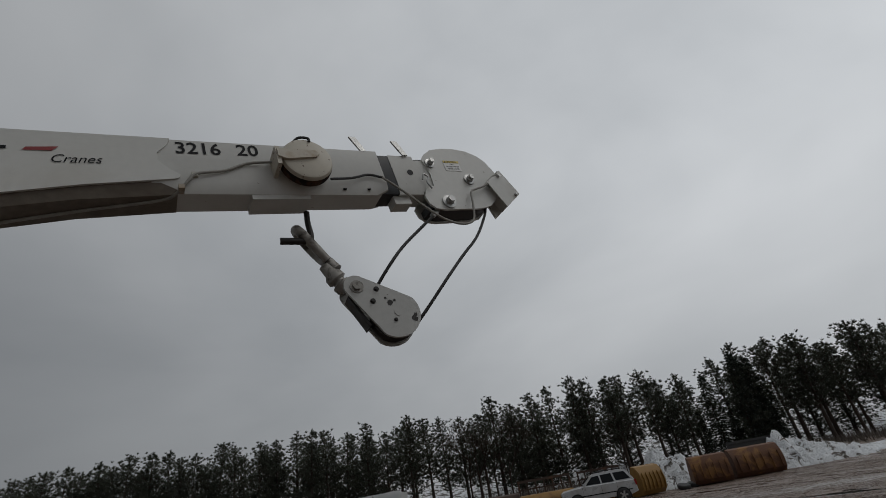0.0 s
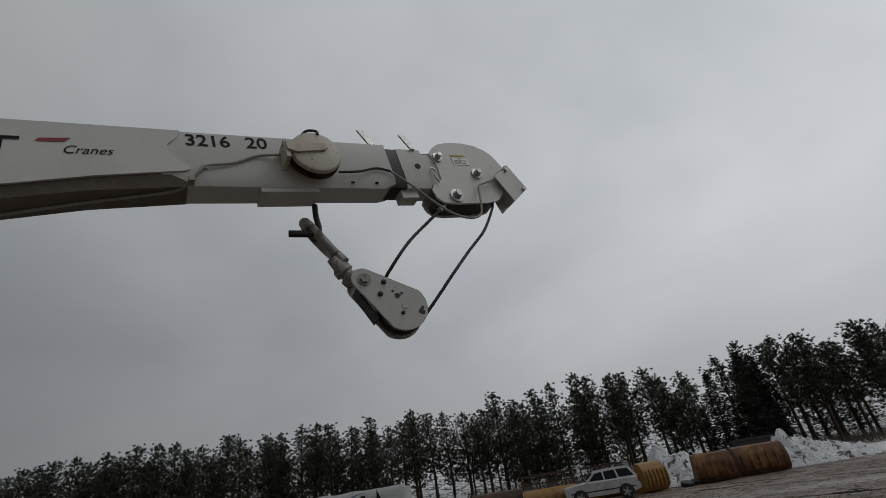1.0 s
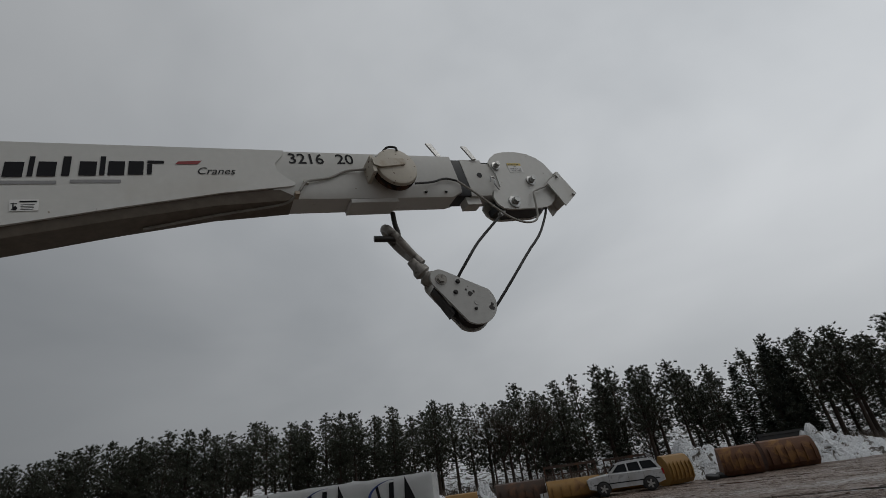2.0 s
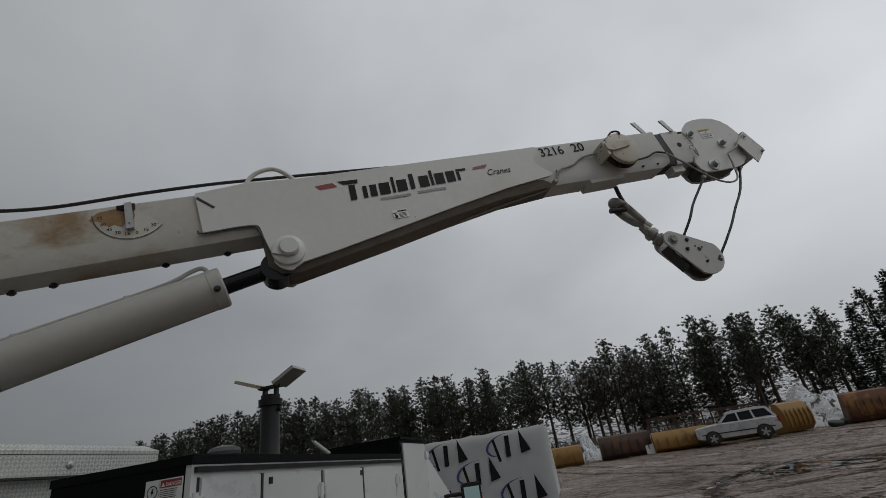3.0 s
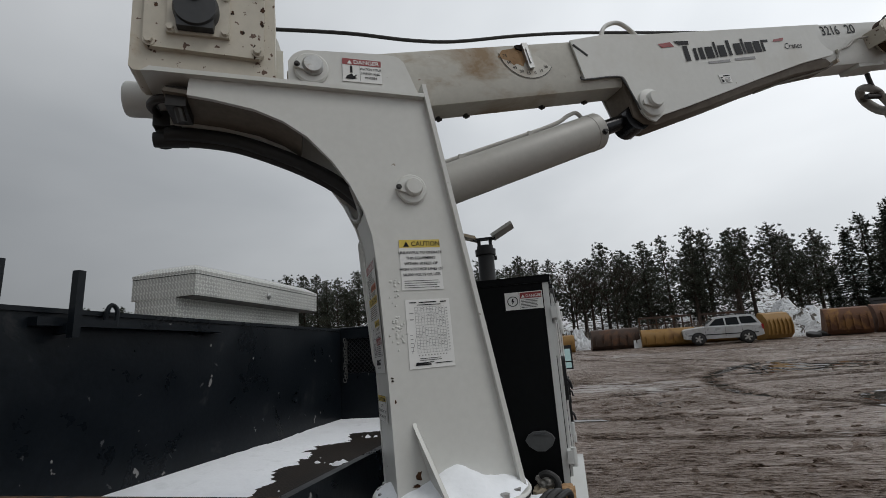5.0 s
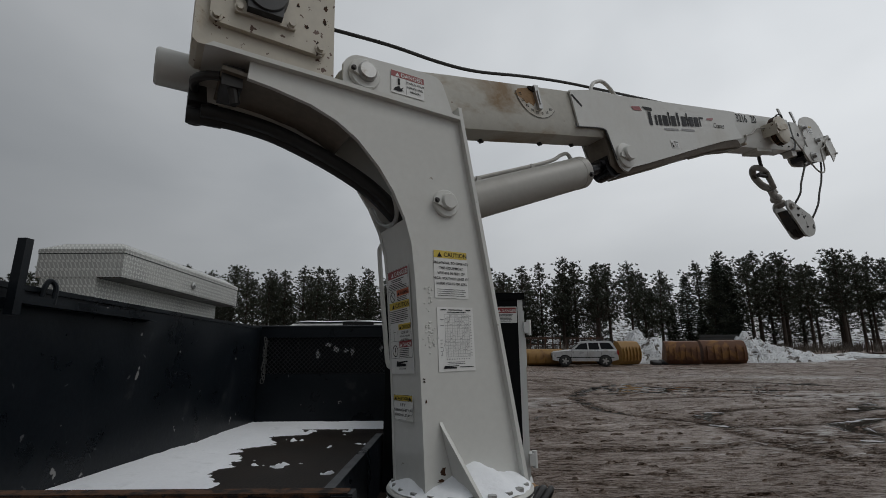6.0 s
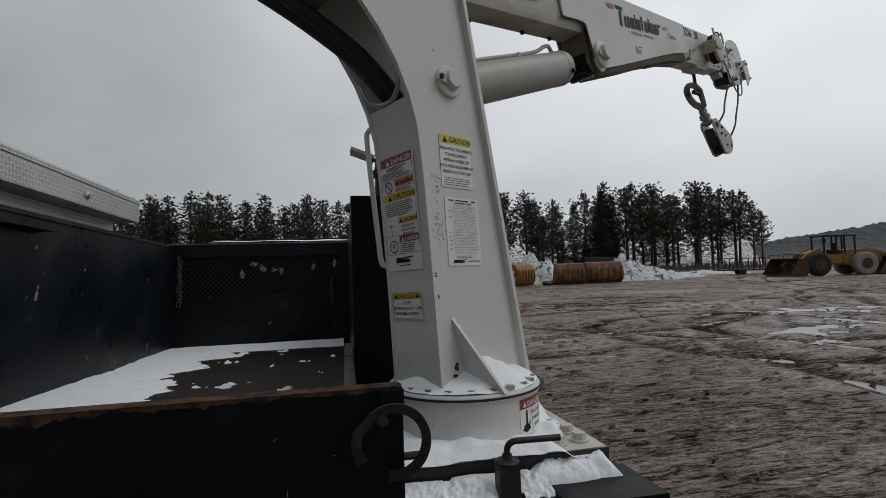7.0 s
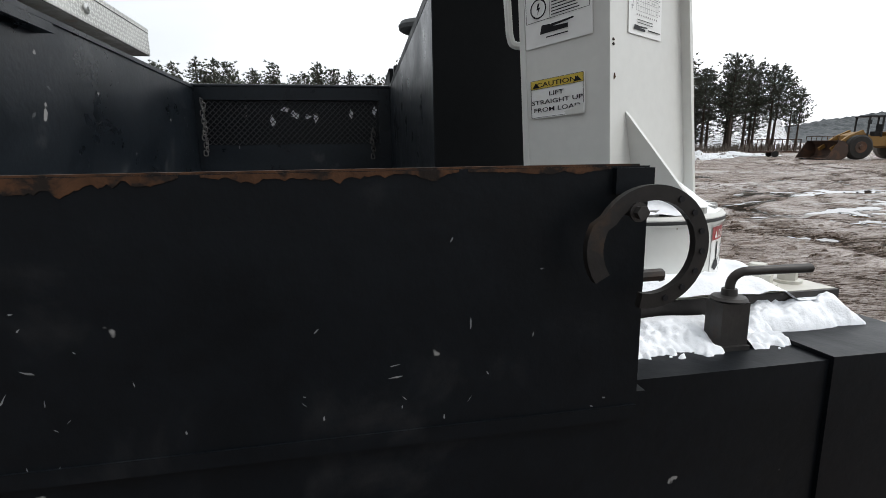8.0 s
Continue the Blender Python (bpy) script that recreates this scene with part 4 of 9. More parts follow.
        part("grease_fitting", bm, DARK_STEEL, crane, "", BOOM)
    bm = bmesh.new()
    box(bm, 2.70, 2.91, -0.048, 0.046, -0.156, -0.134)
    rounded(bm, 0.003, 1)
    part("hook_pad", bm, CRANE_WHITE, crane, "", BOOM)
    for s in (3.05, 3.155):
        bm = bmesh.new()
        cyl(bm, (s, -0.0640, -0.116), (s, -0.0590, -0.120), 0.007, seg=12)
        part("hole", bm, INK, crane, "", BOOM)
    # telescoping sections
    bm = bmesh.new()
    loft(bm, [section(3.0, 0.069, -0.097, -0.130, w - 0.012, low - 0.006), section(3.33, 0.069, -0.097, -0.130, w - 0.012, low - 0.006)])
    rounded(bm, 0.006, 2, 12)
    part("boom_sleeve", bm, SLEEVE_BLACK, crane, "black painted telescoping sleeve", BOOM)
    bm = bmesh.new()
    loft(bm, [section(3.302, 0.072, -0.099, -0.134, w - 0.010, low - 0.003), section(3.425, 0.072, -0.099, -0.134, w - 0.010, low - 0.003)])
    box(bm, 3.275, 3.355, -0.03, 0.03, -0.170, -0.130)
    rounded(bm, 0.005, 2, 12)
    part("second_section", bm, CRANE_WHITE, crane, "", BOOM)
    bm = bmesh.new()
    loft(bm, [section(3.40, 0.056, -0.085, -0.115, w - 0.018, low - 0.01), section(3.585, 0.056, -0.085, -0.115, w - 0.018, low - 0.01)])
    rounded(bm, 0.005, 2, 12)
    part("third_section", bm, CRANE_WHITE, crane, "", BOOM)
    bm = bmesh.new()
    cyl(bm, (3.385, -w + 0.0105, -0.022), (3.385, -w + 0.007, -0.022), 0.014, seg=18)
    part("hole", bm, INK, crane, "", BOOM)
    # head with sheave, plates, pins and the end switch box
    head = [(3.475, 0.060), (3.500, 0.090), (3.545, 0.120), (3.61, 0.134), (3.69, 0.137), (3.765, 0.126), (3.82, 0.100), (3.856, 0.066), (3.893, -0.012), (3.872, -0.09), (3.81, -0.175), (3.765, -0.208), (3.70, -0.222), (3.50, -0.224),
            (3.452, -0.216), (3.425, -0.190), (3.416, -0.150), (3.440, -0.110), (3.486, -0.092), (3.492, -0.02)]
    for y0, y1 in ((-0.058, -0.048), (0.048, 0.058)):
        bm = bmesh.new()
        prism(bm, head, "y", y0, y1)
        rounded(bm, 0.002, 1)
        part("head_plate", bm, CRANE_WHITE, crane, "", BOOM)
    # added filler: its black stands for the shade between the head plates
    bm = bmesh.new()
    prism(bm, [(3.44, -0.204), (3.50, -0.217), (3.70, -0.215), (3.77, -0.196), (3.77, -0.17), (3.44, -0.17)], "y", -0.0475, 0.0475)
    part("head_shade_filler", bm, SLEEVE_BLACK, crane, "black filler for the shade inside the head", BOOM)
    bm = bmesh.new()
    lathe(bm, ((0, 0.10), (0.012, 0.112), (0.018, 0.112), (0.034, 0.092), (0.050, 0.112), (0.056, 0.112), (0.068, 0.10)), (3.70, -0.034, -0.04), (0, 1, 0), 36)
    part("head_sheave", bm, DARK_STEEL, crane, "dark steel rope sheave", BOOM)
    for s, t, r in ((3.509, 0.034, 0.024), (3.700, -0.056, 0.028), (3.529, -0.184, 0.034)):
        bm = bmesh.new()
        lathe(bm, ((0, r), (0.008, r), (0.009, r * 0.6), (0.022, r * 0.55)), (s, -0.058, t), (0, -1, 0), 20)
        hex_bolt(bm, (s, -0.076, t), (0, -1, 0), r * 0.5, 0.014, False)
        part("head_pin", bm, BARE_STEEL, crane, "", BOOM)
    bm = bmesh.new()
    prism(bm, [(3.782, -0.085), (3.895, -0.012), (3.957, -0.158), (3.838, -0.232)], "y", -0.085, -0.079)
    prism(bm, [(3.885, -0.012), (3.897, -0.012), (3.958, -0.158), (3.946, -0.160)], "y", -0.08, 0.075)
    prism(bm, [(3.815, -0.064), (3.895, -0.012), (3.893, -0.022), (3.815, -0.074)], "y", -0.08, 0.075)
    prism(bm, [(3.89, -0.20), (3.955, -0.158), (3.897, -0.012), (3.86, -0.04)], "y", 0.069, 0.075)
    rounded(bm, 0.002, 1)
    part("switch_box", bm, CRANE_WHITE, crane, "open folded steel box", BOOM)
    for s, t in ((3.925, -0.165), (3.868, -0.05)):
        bm = bmesh.new()
        cyl(bm, (s, -0.086, t), (s, -0.098, t), 0.008, seg=10)
        part("screw", bm, BARE_STEEL, crane, "", BOOM)
    for s, t in ((3.188, 0.078), (3.388, 0.070)):
        bm = bmesh.new()
        loft(bm, [[Vector((s - 0.012, y, t)) if k < 2 else Vector((s + 0.012, y, t)) for k, y in enumerate((-0.07, -0.062, -0.062, -0.07))],
                  [Vector((s - 0.048, y, t + 0.080)) if k < 2 else Vector((s - 0.018, y, t + 0.080)) for k, y in enumerate((-0.07, -0.062, -0.062, -0.07))]])
        part("rope_guide", bm, BARE_STEEL, crane, "bent steel finger", BOOM)
    # cord reel for the end switch
    bm = bmesh.new()
    lathe(bm, ((0, 0.075), (0.02, 0.090), (0.055, 0.095), (0.066, 0.090), (0.070, 0.080)), (2.925, -w - 0.012, -0.022), (0, -1, 0), 36)
    reel = part("cord_reel", bm, BOX_WHITE, crane, "round white cord reel with rusty rim", BOOM @ Matrix.Translation((-0.028, 0, -0.022)))
    bm = bmesh.new()
    prism(bm, [(2.815, 0.009), (2.955, 0.006), (2.97, -0.008), (2.955, -0.024), (2.845, -0.038), (2.815, -0.026)], "y", -0.080, -0.068)
    rounded(bm, 0.003, 1)
    part("reel_bracket", bm, BOX_WHITE, reel, "", Matrix.Translation((0, -w - 0.012 + 0.07 - 0.07, 0)))
    bm = bmesh.new()
    box(bm, 2.810, 2.825, -w - 0.085, -w + 0.002, -0.056, 0.024)
    rounded(bm, 0.003, 1)
    part("reel_foot", bm, BOX_WHITE, reel)
    bm = bmesh.new()
    tube(bm, [(2.88, -w - 0.06, 0.055), (2.91, -w - 0.075, 0.078), (2.945, -w - 0.080, 0.075), (2.945, -w - 0.085, 0.055)], 0.005, 8)
    part("reel_cord", bm, RUBBER, reel)
    bm = bmesh.new()
    lathe(bm, ((0.0, 0.094), (0.012, 0.0965), (0.030, 0.0965), (0.034, 0.094)), (2.925, -w - 0.030, -0.022), (0, -1, 0), 36)
    part("reel_rim", bm, RUST_EDGE, reel, "rusty rim")
    # cords along the boom
    bm = bmesh.new()
    tube(bm, [(1.98, 0.02, -0.194), (2.22, 0.0, -0.160), (2.42, -0.03, -0.146), (2.47, -0.058, -0.134), (2.490, -w - 0.004, -0.118), (2.505, -w - 0.01, -0.100), (2.532, -w - 0.012, -0.074), (2.62, -w - 0.008, -0.055), (2.70, -w - 0.008, -0.020), (2.79, -w - 0.02, -0.018)], 0.005, 8)
    part("conduit_cord", bm, CORD, crane, "grey cord", BOOM)
    for s, t in ((2.524, -0.076), (2.480, -0.128)):
        bm = bmesh.new()
        box(bm, s - 0.008, s + 0.009, -w - 0.014, -w + 0.02, t - 0.008, t + 0.008)
        rounded(bm, 0.004, 1)
        part("cord_clip", bm, CRANE_AGED, crane, "", BOOM)
    bm = bmesh.new()
    tube(bm, [(2.985, -w - 0.03, -0.10), (3.08, -w - 0.02, -0.085), (3.16, -w - 0.012, -0.060), (3.222, -w - 0.012, -0.072)], 0.005, 8)
    part("reel_lead", bm, RUBBER, crane, "black cord", BOOM)
    bm = bmesh.new()
    tube(bm, [(3.222, -w - 0.012, -0.072), (3.30, -w - 0.012, -0.145), (3.38, -w - 0.012, -0.230), (3.45, -w - 0.012, -0.290), (3.53, -w - 0.012, -0.318), (3.60, -w - 0.012, -0.300), (3.635, -w - 0.012, -0.220),
              (3.66, -w - 0.01, -0.145), (3.70, -w - 0.01, -0.125), (3.76, -w - 0.01, -0.105), (3.82, -w - 0.01, -0.06), (3.868, -w - 0.014, -0.035)], 0.005, 8)
    part("switch_cord", bm, CORD, crane, "grey cord with a slack loop", BOOM)
    bm = bmesh.new()
    tube(bm, [(3.432, -w + 0.004, -0.065), (3.442, -w - 0.002, -0.040), (3.462, -w - 0.002, -0.055), (3.447, -w, -0.08), (3.462, -w + 0.002, -0.115)], 0.004, 6)
    part("cotter_pin", bm, BARE_STEEL, crane, "", BOOM)
    # hoist rope from the drum over the boom to the head, and the two falls
    m = BOOM.inverted()
    over = [(-0.62, 0.075, 1.556), (-0.42, 0.045, 1.552), (-0.22, MID, 1.546), (-0.02, MID, 1.547), (0.155, MID, 1.565), (0.40, MID, 1.622), (0.63, MID, 1.668), (0.85, MID, 1.702), (1.27, MID, 1.762), (1.75, MID, 1.830)]
    bm = bmesh.new()
    tube(bm, [*(m @ Vector(p) for p in over), (2.6, 0.0, 0.092), (3.3, 0.0, 0.096), (3.60, 0.0, 0.100)], 0.0065, 8)
    part("hoist_rope", bm, ROPE, crane, "black wire rope", BOOM)


def build_falls():
    for pts in ([(3.085, -0.01, 1.748), (3.00, -0.015, 1.66), (2.90, -0.02, 1.555), (2.83, -0.025, 1.465), (2.772, 0.01, 1.372), (2.745, 0.032, 1.295)],
                [(3.372, -0.01, 1.83), (3.350, -0.015, 1.775), (3.27, -0.02, 1.645), (3.165, -0.025, 1.53), (3.06, -0.03, 1.41), (2.96, 0.0, 1.285), (2.893, 0.032, 1.205)]):
        bm = bmesh.new()
        tube(bm, pts, 0.0065, 8)
        part("rope_fall", bm, ROPE, crane, "slack black wire rope")
    bm = bmesh.new()
    lathe(bm, ((0, 0.010), (0.015, 0.014), (0.05, 0.012), (0.055, 0.006)), (3.10, -0.01, 1.768), (-0.7, 0, -0.75), 14)
    part("rope_socket", bm, BARE_STEEL, crane)


def build_cylinder():
    a, b = Vector((-0.080, MID, 0.938)), Vector((0.905, MID, 1.309))
    way = (b - a).normalized()
    bm = bmesh.new()
    lathe(bm, ((-0.02, 0.05), (0.05, 0.070), (0.79, 0.070), (0.792, 0.0715), (0.830, 0.0715), (0.836, 0.066), (0.837, 0.03)), a, way, 40)
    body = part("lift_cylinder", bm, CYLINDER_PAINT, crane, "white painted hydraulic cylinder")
    bm = bmesh.new()
    cyl(bm, a + way * 0.82, b, 0.030, seg=24)
    part("piston_rod", bm, ROD_BLACK, body, "dark piston rod")
    up = (Vector((0, 0, 1)) - way * way.z).normalized()
    bm = bmesh.new()
    tube(bm, [a + way * 0.05 + up * 0.078, a + way * 0.3 + up * 0.079, a + way * 0.65 + up * 0.080, a + way * 0.75 + up * 0.096, a + way * 0.79 + up * 0.096, a + way * 0.805 + up * 0.070], 0.008, 8)
    for d in (0.25, 0.55):
        box(bm, *(c for k in range(3) for c in ((a + way * d + up * 0.074)[k] - 0.01, (a + way * d + up * 0.074)[k] + 0.01)))
    part("oil_pipe", bm, CYLINDER_PAINT, body, "thin painted oil pipe")
    bm = bmesh.new()
    side = way.cross(up)
    hex_bolt(bm, a + way * 0.81 - up * 0.03 + side * 0.066, side, 0.008, 0.012)
    part("bleed_plug", bm, DARK_STEEL, body)


build_mast()
build_winch()
build_boom()
build_falls()
build_cylinder()


# ---- hook block hooked to the pad under the boom ----
block = thing("hook_block", crane.matrix_world @ pose(2.692, MID + 0.015, 1.358, 0, 0, -8), "grey painted crane hook block with chipped paint, hooked under the boom", "hook block")


def build_block():
    a, b = Vector((-0.004, 0, 0.004)), Vector((0.134, 0, -0.107))
    d = (b - a).normalized()
    t = math.degrees(math.atan2(d.z, d.x))
    out = arc(a.x, a.z, 0.042, t + 105, t + 255, 10) + arc(b.x, b.z, 0.090, t - 83, t + 83, 22)
    for y0, y1 in ((-0.046, -0.035), (0.035, 0.046)):
        bm = bmesh.new()
        prism(bm, out, "y", y0, y1)
        rounded(bm, 0.004, 2)
        part("cheek_plate", bm, surface_block, block)
    bm = bmesh.new()
    lathe(bm, ((0, 0.076), (0.012, 0.084), (0.018, 0.084), (0.033, 0.068), (0.048, 0.084), (0.054, 0.084), (0.066, 0.076)), (b.x, -0.033, b.z), (0, 1, 0), 40)
    part("sheave", bm, DARK_STEEL, block, "dark steel sheave")
    bm = bmesh.new()
    n = Vector((d.z, 0, -d.x))
    prism(bm, [((a + n * 0.044).x, (a + n * 0.044).z), ((b + n * 0.092 - d * 0.05).x, (b + n * 0.092 - d * 0.05).z), ((b + n * 0.082 - d * 0.05).x, (b + n * 0.082 - d * 0.05).z), ((a + n * 0.034).x, (a + n * 0.034).z)], "y", -0.030, 0.030)
    part("edge_strap", bm, DARK_STEEL, block)
    for x, z, r in ((0.0, 0.0, 0.017), (0.070, -0.010, 0.007), (0.053, -0.058, 0.007), (0.128, -0.132, 0.005)):
        for y, s in ((-0.046, -1), (0.046, 1)):
            bm = bmesh.new()
            hex_bolt(bm, (x, y, z), (0, s, 0), r, 0.014 if r > 0.01 else 0.009)
            part("bolt", bm, HOOK_STEEL if r > 0.01 else DARK_STEEL, block)
    bm = bmesh.new()
    for r in (0.013,):
        lathe(bm, ((0, r), (0.002, r)), (b.x + 0.006, -0.046, b.z + 0.004), (0, -1, 0), 20)
    part("hub_cap", bm, surface_block, block)
    for k, (x, z, s) in enumerate(((0.115, -0.064, 0.011), (0.132, -0.056, 0.006), (0.198, -0.128, 0.012), (0.204, -0.113, 0.008), (0.100, -0.047, 0.005))):
        rng = random.Random(k)
        bm = bmesh.new()
        prism(bm, [(x + s * (0.6 + 0.6 * rng.random()) * math.cos(q), z + s * (0.6 + 0.8 * rng.random()) * math.sin(q)) for q in [i * 0.785 for i in range(8)]], "y", -0.0472, -0.0458)
        part("paint_chip", bm, DARK_STEEL, block, "dark spot of chipped paint")
    # swivel, shank and hook
    bm = bmesh.new()
    lathe(bm, ((-0.012, 0.024), (0.0, 0.034), (0.022, 0.036), (0.030, 0.024), (0.036, 0.024), (0.044, 0.036), (0.066, 0.034), (0.078, 0.024), (0.118, 0.019)), Vector((-0.030, 0, 0.018)), Vector((-0.62, 0, 0.78)), 24)
    part("swivel", bm, HOOK_STEEL, block, "grey swivel")
    bm = bmesh.new()
    tube(bm, [(-0.07, 0, 0.07), (-0.092, 0, 0.11), (-0.085, 0, 0.155), (-0.105, 0, 0.21), (-0.145, 0, 0.252), (-0.190, 0, 0.258), (-0.215, 0, 0.225), (-0.208, 0, 0.180), (-0.180, 0, 0.150), (-0.148, 0, 0.118), (-0.115, 0, 0.090)], 0.025, 12, 5, True, 0.016)
    axis = Vector((-0.62, 0, 0.78))
    twist = Matrix.Translation((-0.046, 0, 0.078)) @ Matrix.Rotation(radians(72), 4, axis) @ Matrix.Translation((0.06, 0, -0.05))
    part("hook", bm, HOOK_STEEL, block, "forged steel hook", twist)
    bm = bmesh.new()
    cyl(bm, (-0.255, -0.03, 0.195), (-0.165, -0.03, 0.198), 0.013, seg=12)
    part("hook_latch", bm, DARK_STEEL, block)
    bm = bmesh.new()
    tube(bm, [(-0.155, 0, 0.352), (-0.152, 0, 0.300), (-0.142, 0, 0.235), (-0.165, 0, 0.215), (-0.185, 0, 0.232)], 0.011, 10)
    part("pad_eye", bm, DARK_STEEL, block, "bent steel eye")


surface_block = surface("block_grey_paint", (0.46, 0.46, 0.44), 0.5, vary=0.08, bump=0.15, chips=(0.05, 0.045, 0.04), chips_from=0.70, chips_scale=22)
build_block()


# ---- decals on the crane ----
def decal_caution_lines():
    s = sheet("decal", 0.124, 0.150, DECAL_WHITE, crane, on_near(-0.137, NEAR - 0.0008, 0.776), "yellow and white caution label about voltage lines")
    printed("header_band", lambda bm: flat_rect(bm, 0, -0.024, 0.124, 0.024), DECAL_YELLOW, s, 0.0018)

    def ink(bm):
        warning_triangle(bm, 0.012, -0.021, 0.018)
        text_faces(bm, "CAUTION", 0.036, -0.019, 0.0195, weight=0.012)
        for k, words in enumerate(("UNLAWFUL TO OPERATE", "THIS EQUIPMENT", "WITHIN 10 FEET OF", "HIGH VOLTAGE LINES OF", "50,000 VOLTS OR LESS")):
            text_faces(bm, words, 0.062, -0.043 - 0.0165 * k, 0.0115, align="CENTER", weight=0.016)
        small_bars(bm, 0.008, -0.124, 0.108, 4, 0.0065, 0.0014, 4)
    printed("lettering", ink, INK, s, 0.0026)


def decal_chart():
    s = sheet("decal", 0.132, 0.192, DECAL_WHITE, crane, on_near(-0.132, NEAR - 0.0008, 0.598), "white load capacity chart with fine black grid")

    def grid(bm):
        for i in range(11):
            flat_rect(bm, 0.026 + 0.0088 * i, -0.150, 0.0008, 0.128)
        for j in range(16):
            flat_rect(bm, 0.026, -0.150 + 0.0085 * j, 0.089, 0.0007)
        rng = random.Random(2)
        for k in range(60):
            flat_rect(bm, 0.028 + 0.0088 * rng.randrange(10), -0.147 + 0.0085 * rng.randrange(15), 0.0045, 0.0020)
        for j in range(15):
            flat_rect(bm, 0.118, -0.147 + 0.0085 * j, 0.005, 0.0022)
        for i in range(10):
            flat_rect(bm, 0.028 + 0.0088 * i, -0.158, 0.004, 0.003)
        flat_poly(bm, ((0.010, -0.150), (0.026, -0.100), (0.0268, -0.100), (0.0115, -0.150)))
        for k in range(5):
            flat_rect(bm, 0.008, -0.145 + 0.011 * k, 0.008, 0.002)
        flat_rect(bm, 0.010, -0.040, 0.012, 0.003)
        flat_rect(bm, 0.010, -0.058, 0.012, 0.003)
    printed("chart_grid", grid, DECAL_GREY, s, 0.0020)

    def ink(bm):
        flat_rect(bm, 0.012, -0.010, 0.020, 0.003)
        flat_rect(bm, 0.040, -0.010, 0.052, 0.003)
        flat_rect(bm, 0.104, -0.010, 0.018, 0.003)
        flat_rect(bm, 0.034, -0.017, 0.070, 0.0022)
        small_bars(bm, 0.03, -0.166, 0.07, 2, 0.005, 0.0014, 9)
        flat_poly(bm, ((0.016, -0.184), (0.020, -0.175), (0.036, -0.176), (0.070, -0.175), (0.071, -0.177), (0.040, -0.179), (0.062, -0.180), (0.062, -0.184)))
        flat_rect(bm, 0.074, -0.181, 0.05, 0.0022)
    printed("lettering", ink, INK, s, 0.0026)


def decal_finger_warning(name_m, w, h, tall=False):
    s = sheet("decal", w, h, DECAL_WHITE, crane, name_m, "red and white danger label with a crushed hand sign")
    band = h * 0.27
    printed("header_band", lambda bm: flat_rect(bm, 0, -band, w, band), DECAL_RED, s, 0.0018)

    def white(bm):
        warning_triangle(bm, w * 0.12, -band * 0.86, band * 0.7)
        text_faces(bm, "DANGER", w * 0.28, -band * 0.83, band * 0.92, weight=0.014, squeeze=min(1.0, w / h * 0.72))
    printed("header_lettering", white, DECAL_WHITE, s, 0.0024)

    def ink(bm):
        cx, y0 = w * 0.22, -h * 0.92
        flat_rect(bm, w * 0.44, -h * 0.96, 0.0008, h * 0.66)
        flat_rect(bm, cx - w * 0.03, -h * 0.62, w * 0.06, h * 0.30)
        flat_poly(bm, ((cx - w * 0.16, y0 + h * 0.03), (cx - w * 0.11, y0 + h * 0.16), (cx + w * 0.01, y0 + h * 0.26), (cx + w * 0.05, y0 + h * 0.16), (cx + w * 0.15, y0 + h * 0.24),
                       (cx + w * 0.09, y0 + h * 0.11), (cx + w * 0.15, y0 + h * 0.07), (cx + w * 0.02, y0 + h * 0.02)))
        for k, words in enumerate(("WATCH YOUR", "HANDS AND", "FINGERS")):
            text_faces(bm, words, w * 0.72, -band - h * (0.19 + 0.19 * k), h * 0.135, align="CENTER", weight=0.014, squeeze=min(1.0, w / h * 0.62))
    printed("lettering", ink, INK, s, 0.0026)


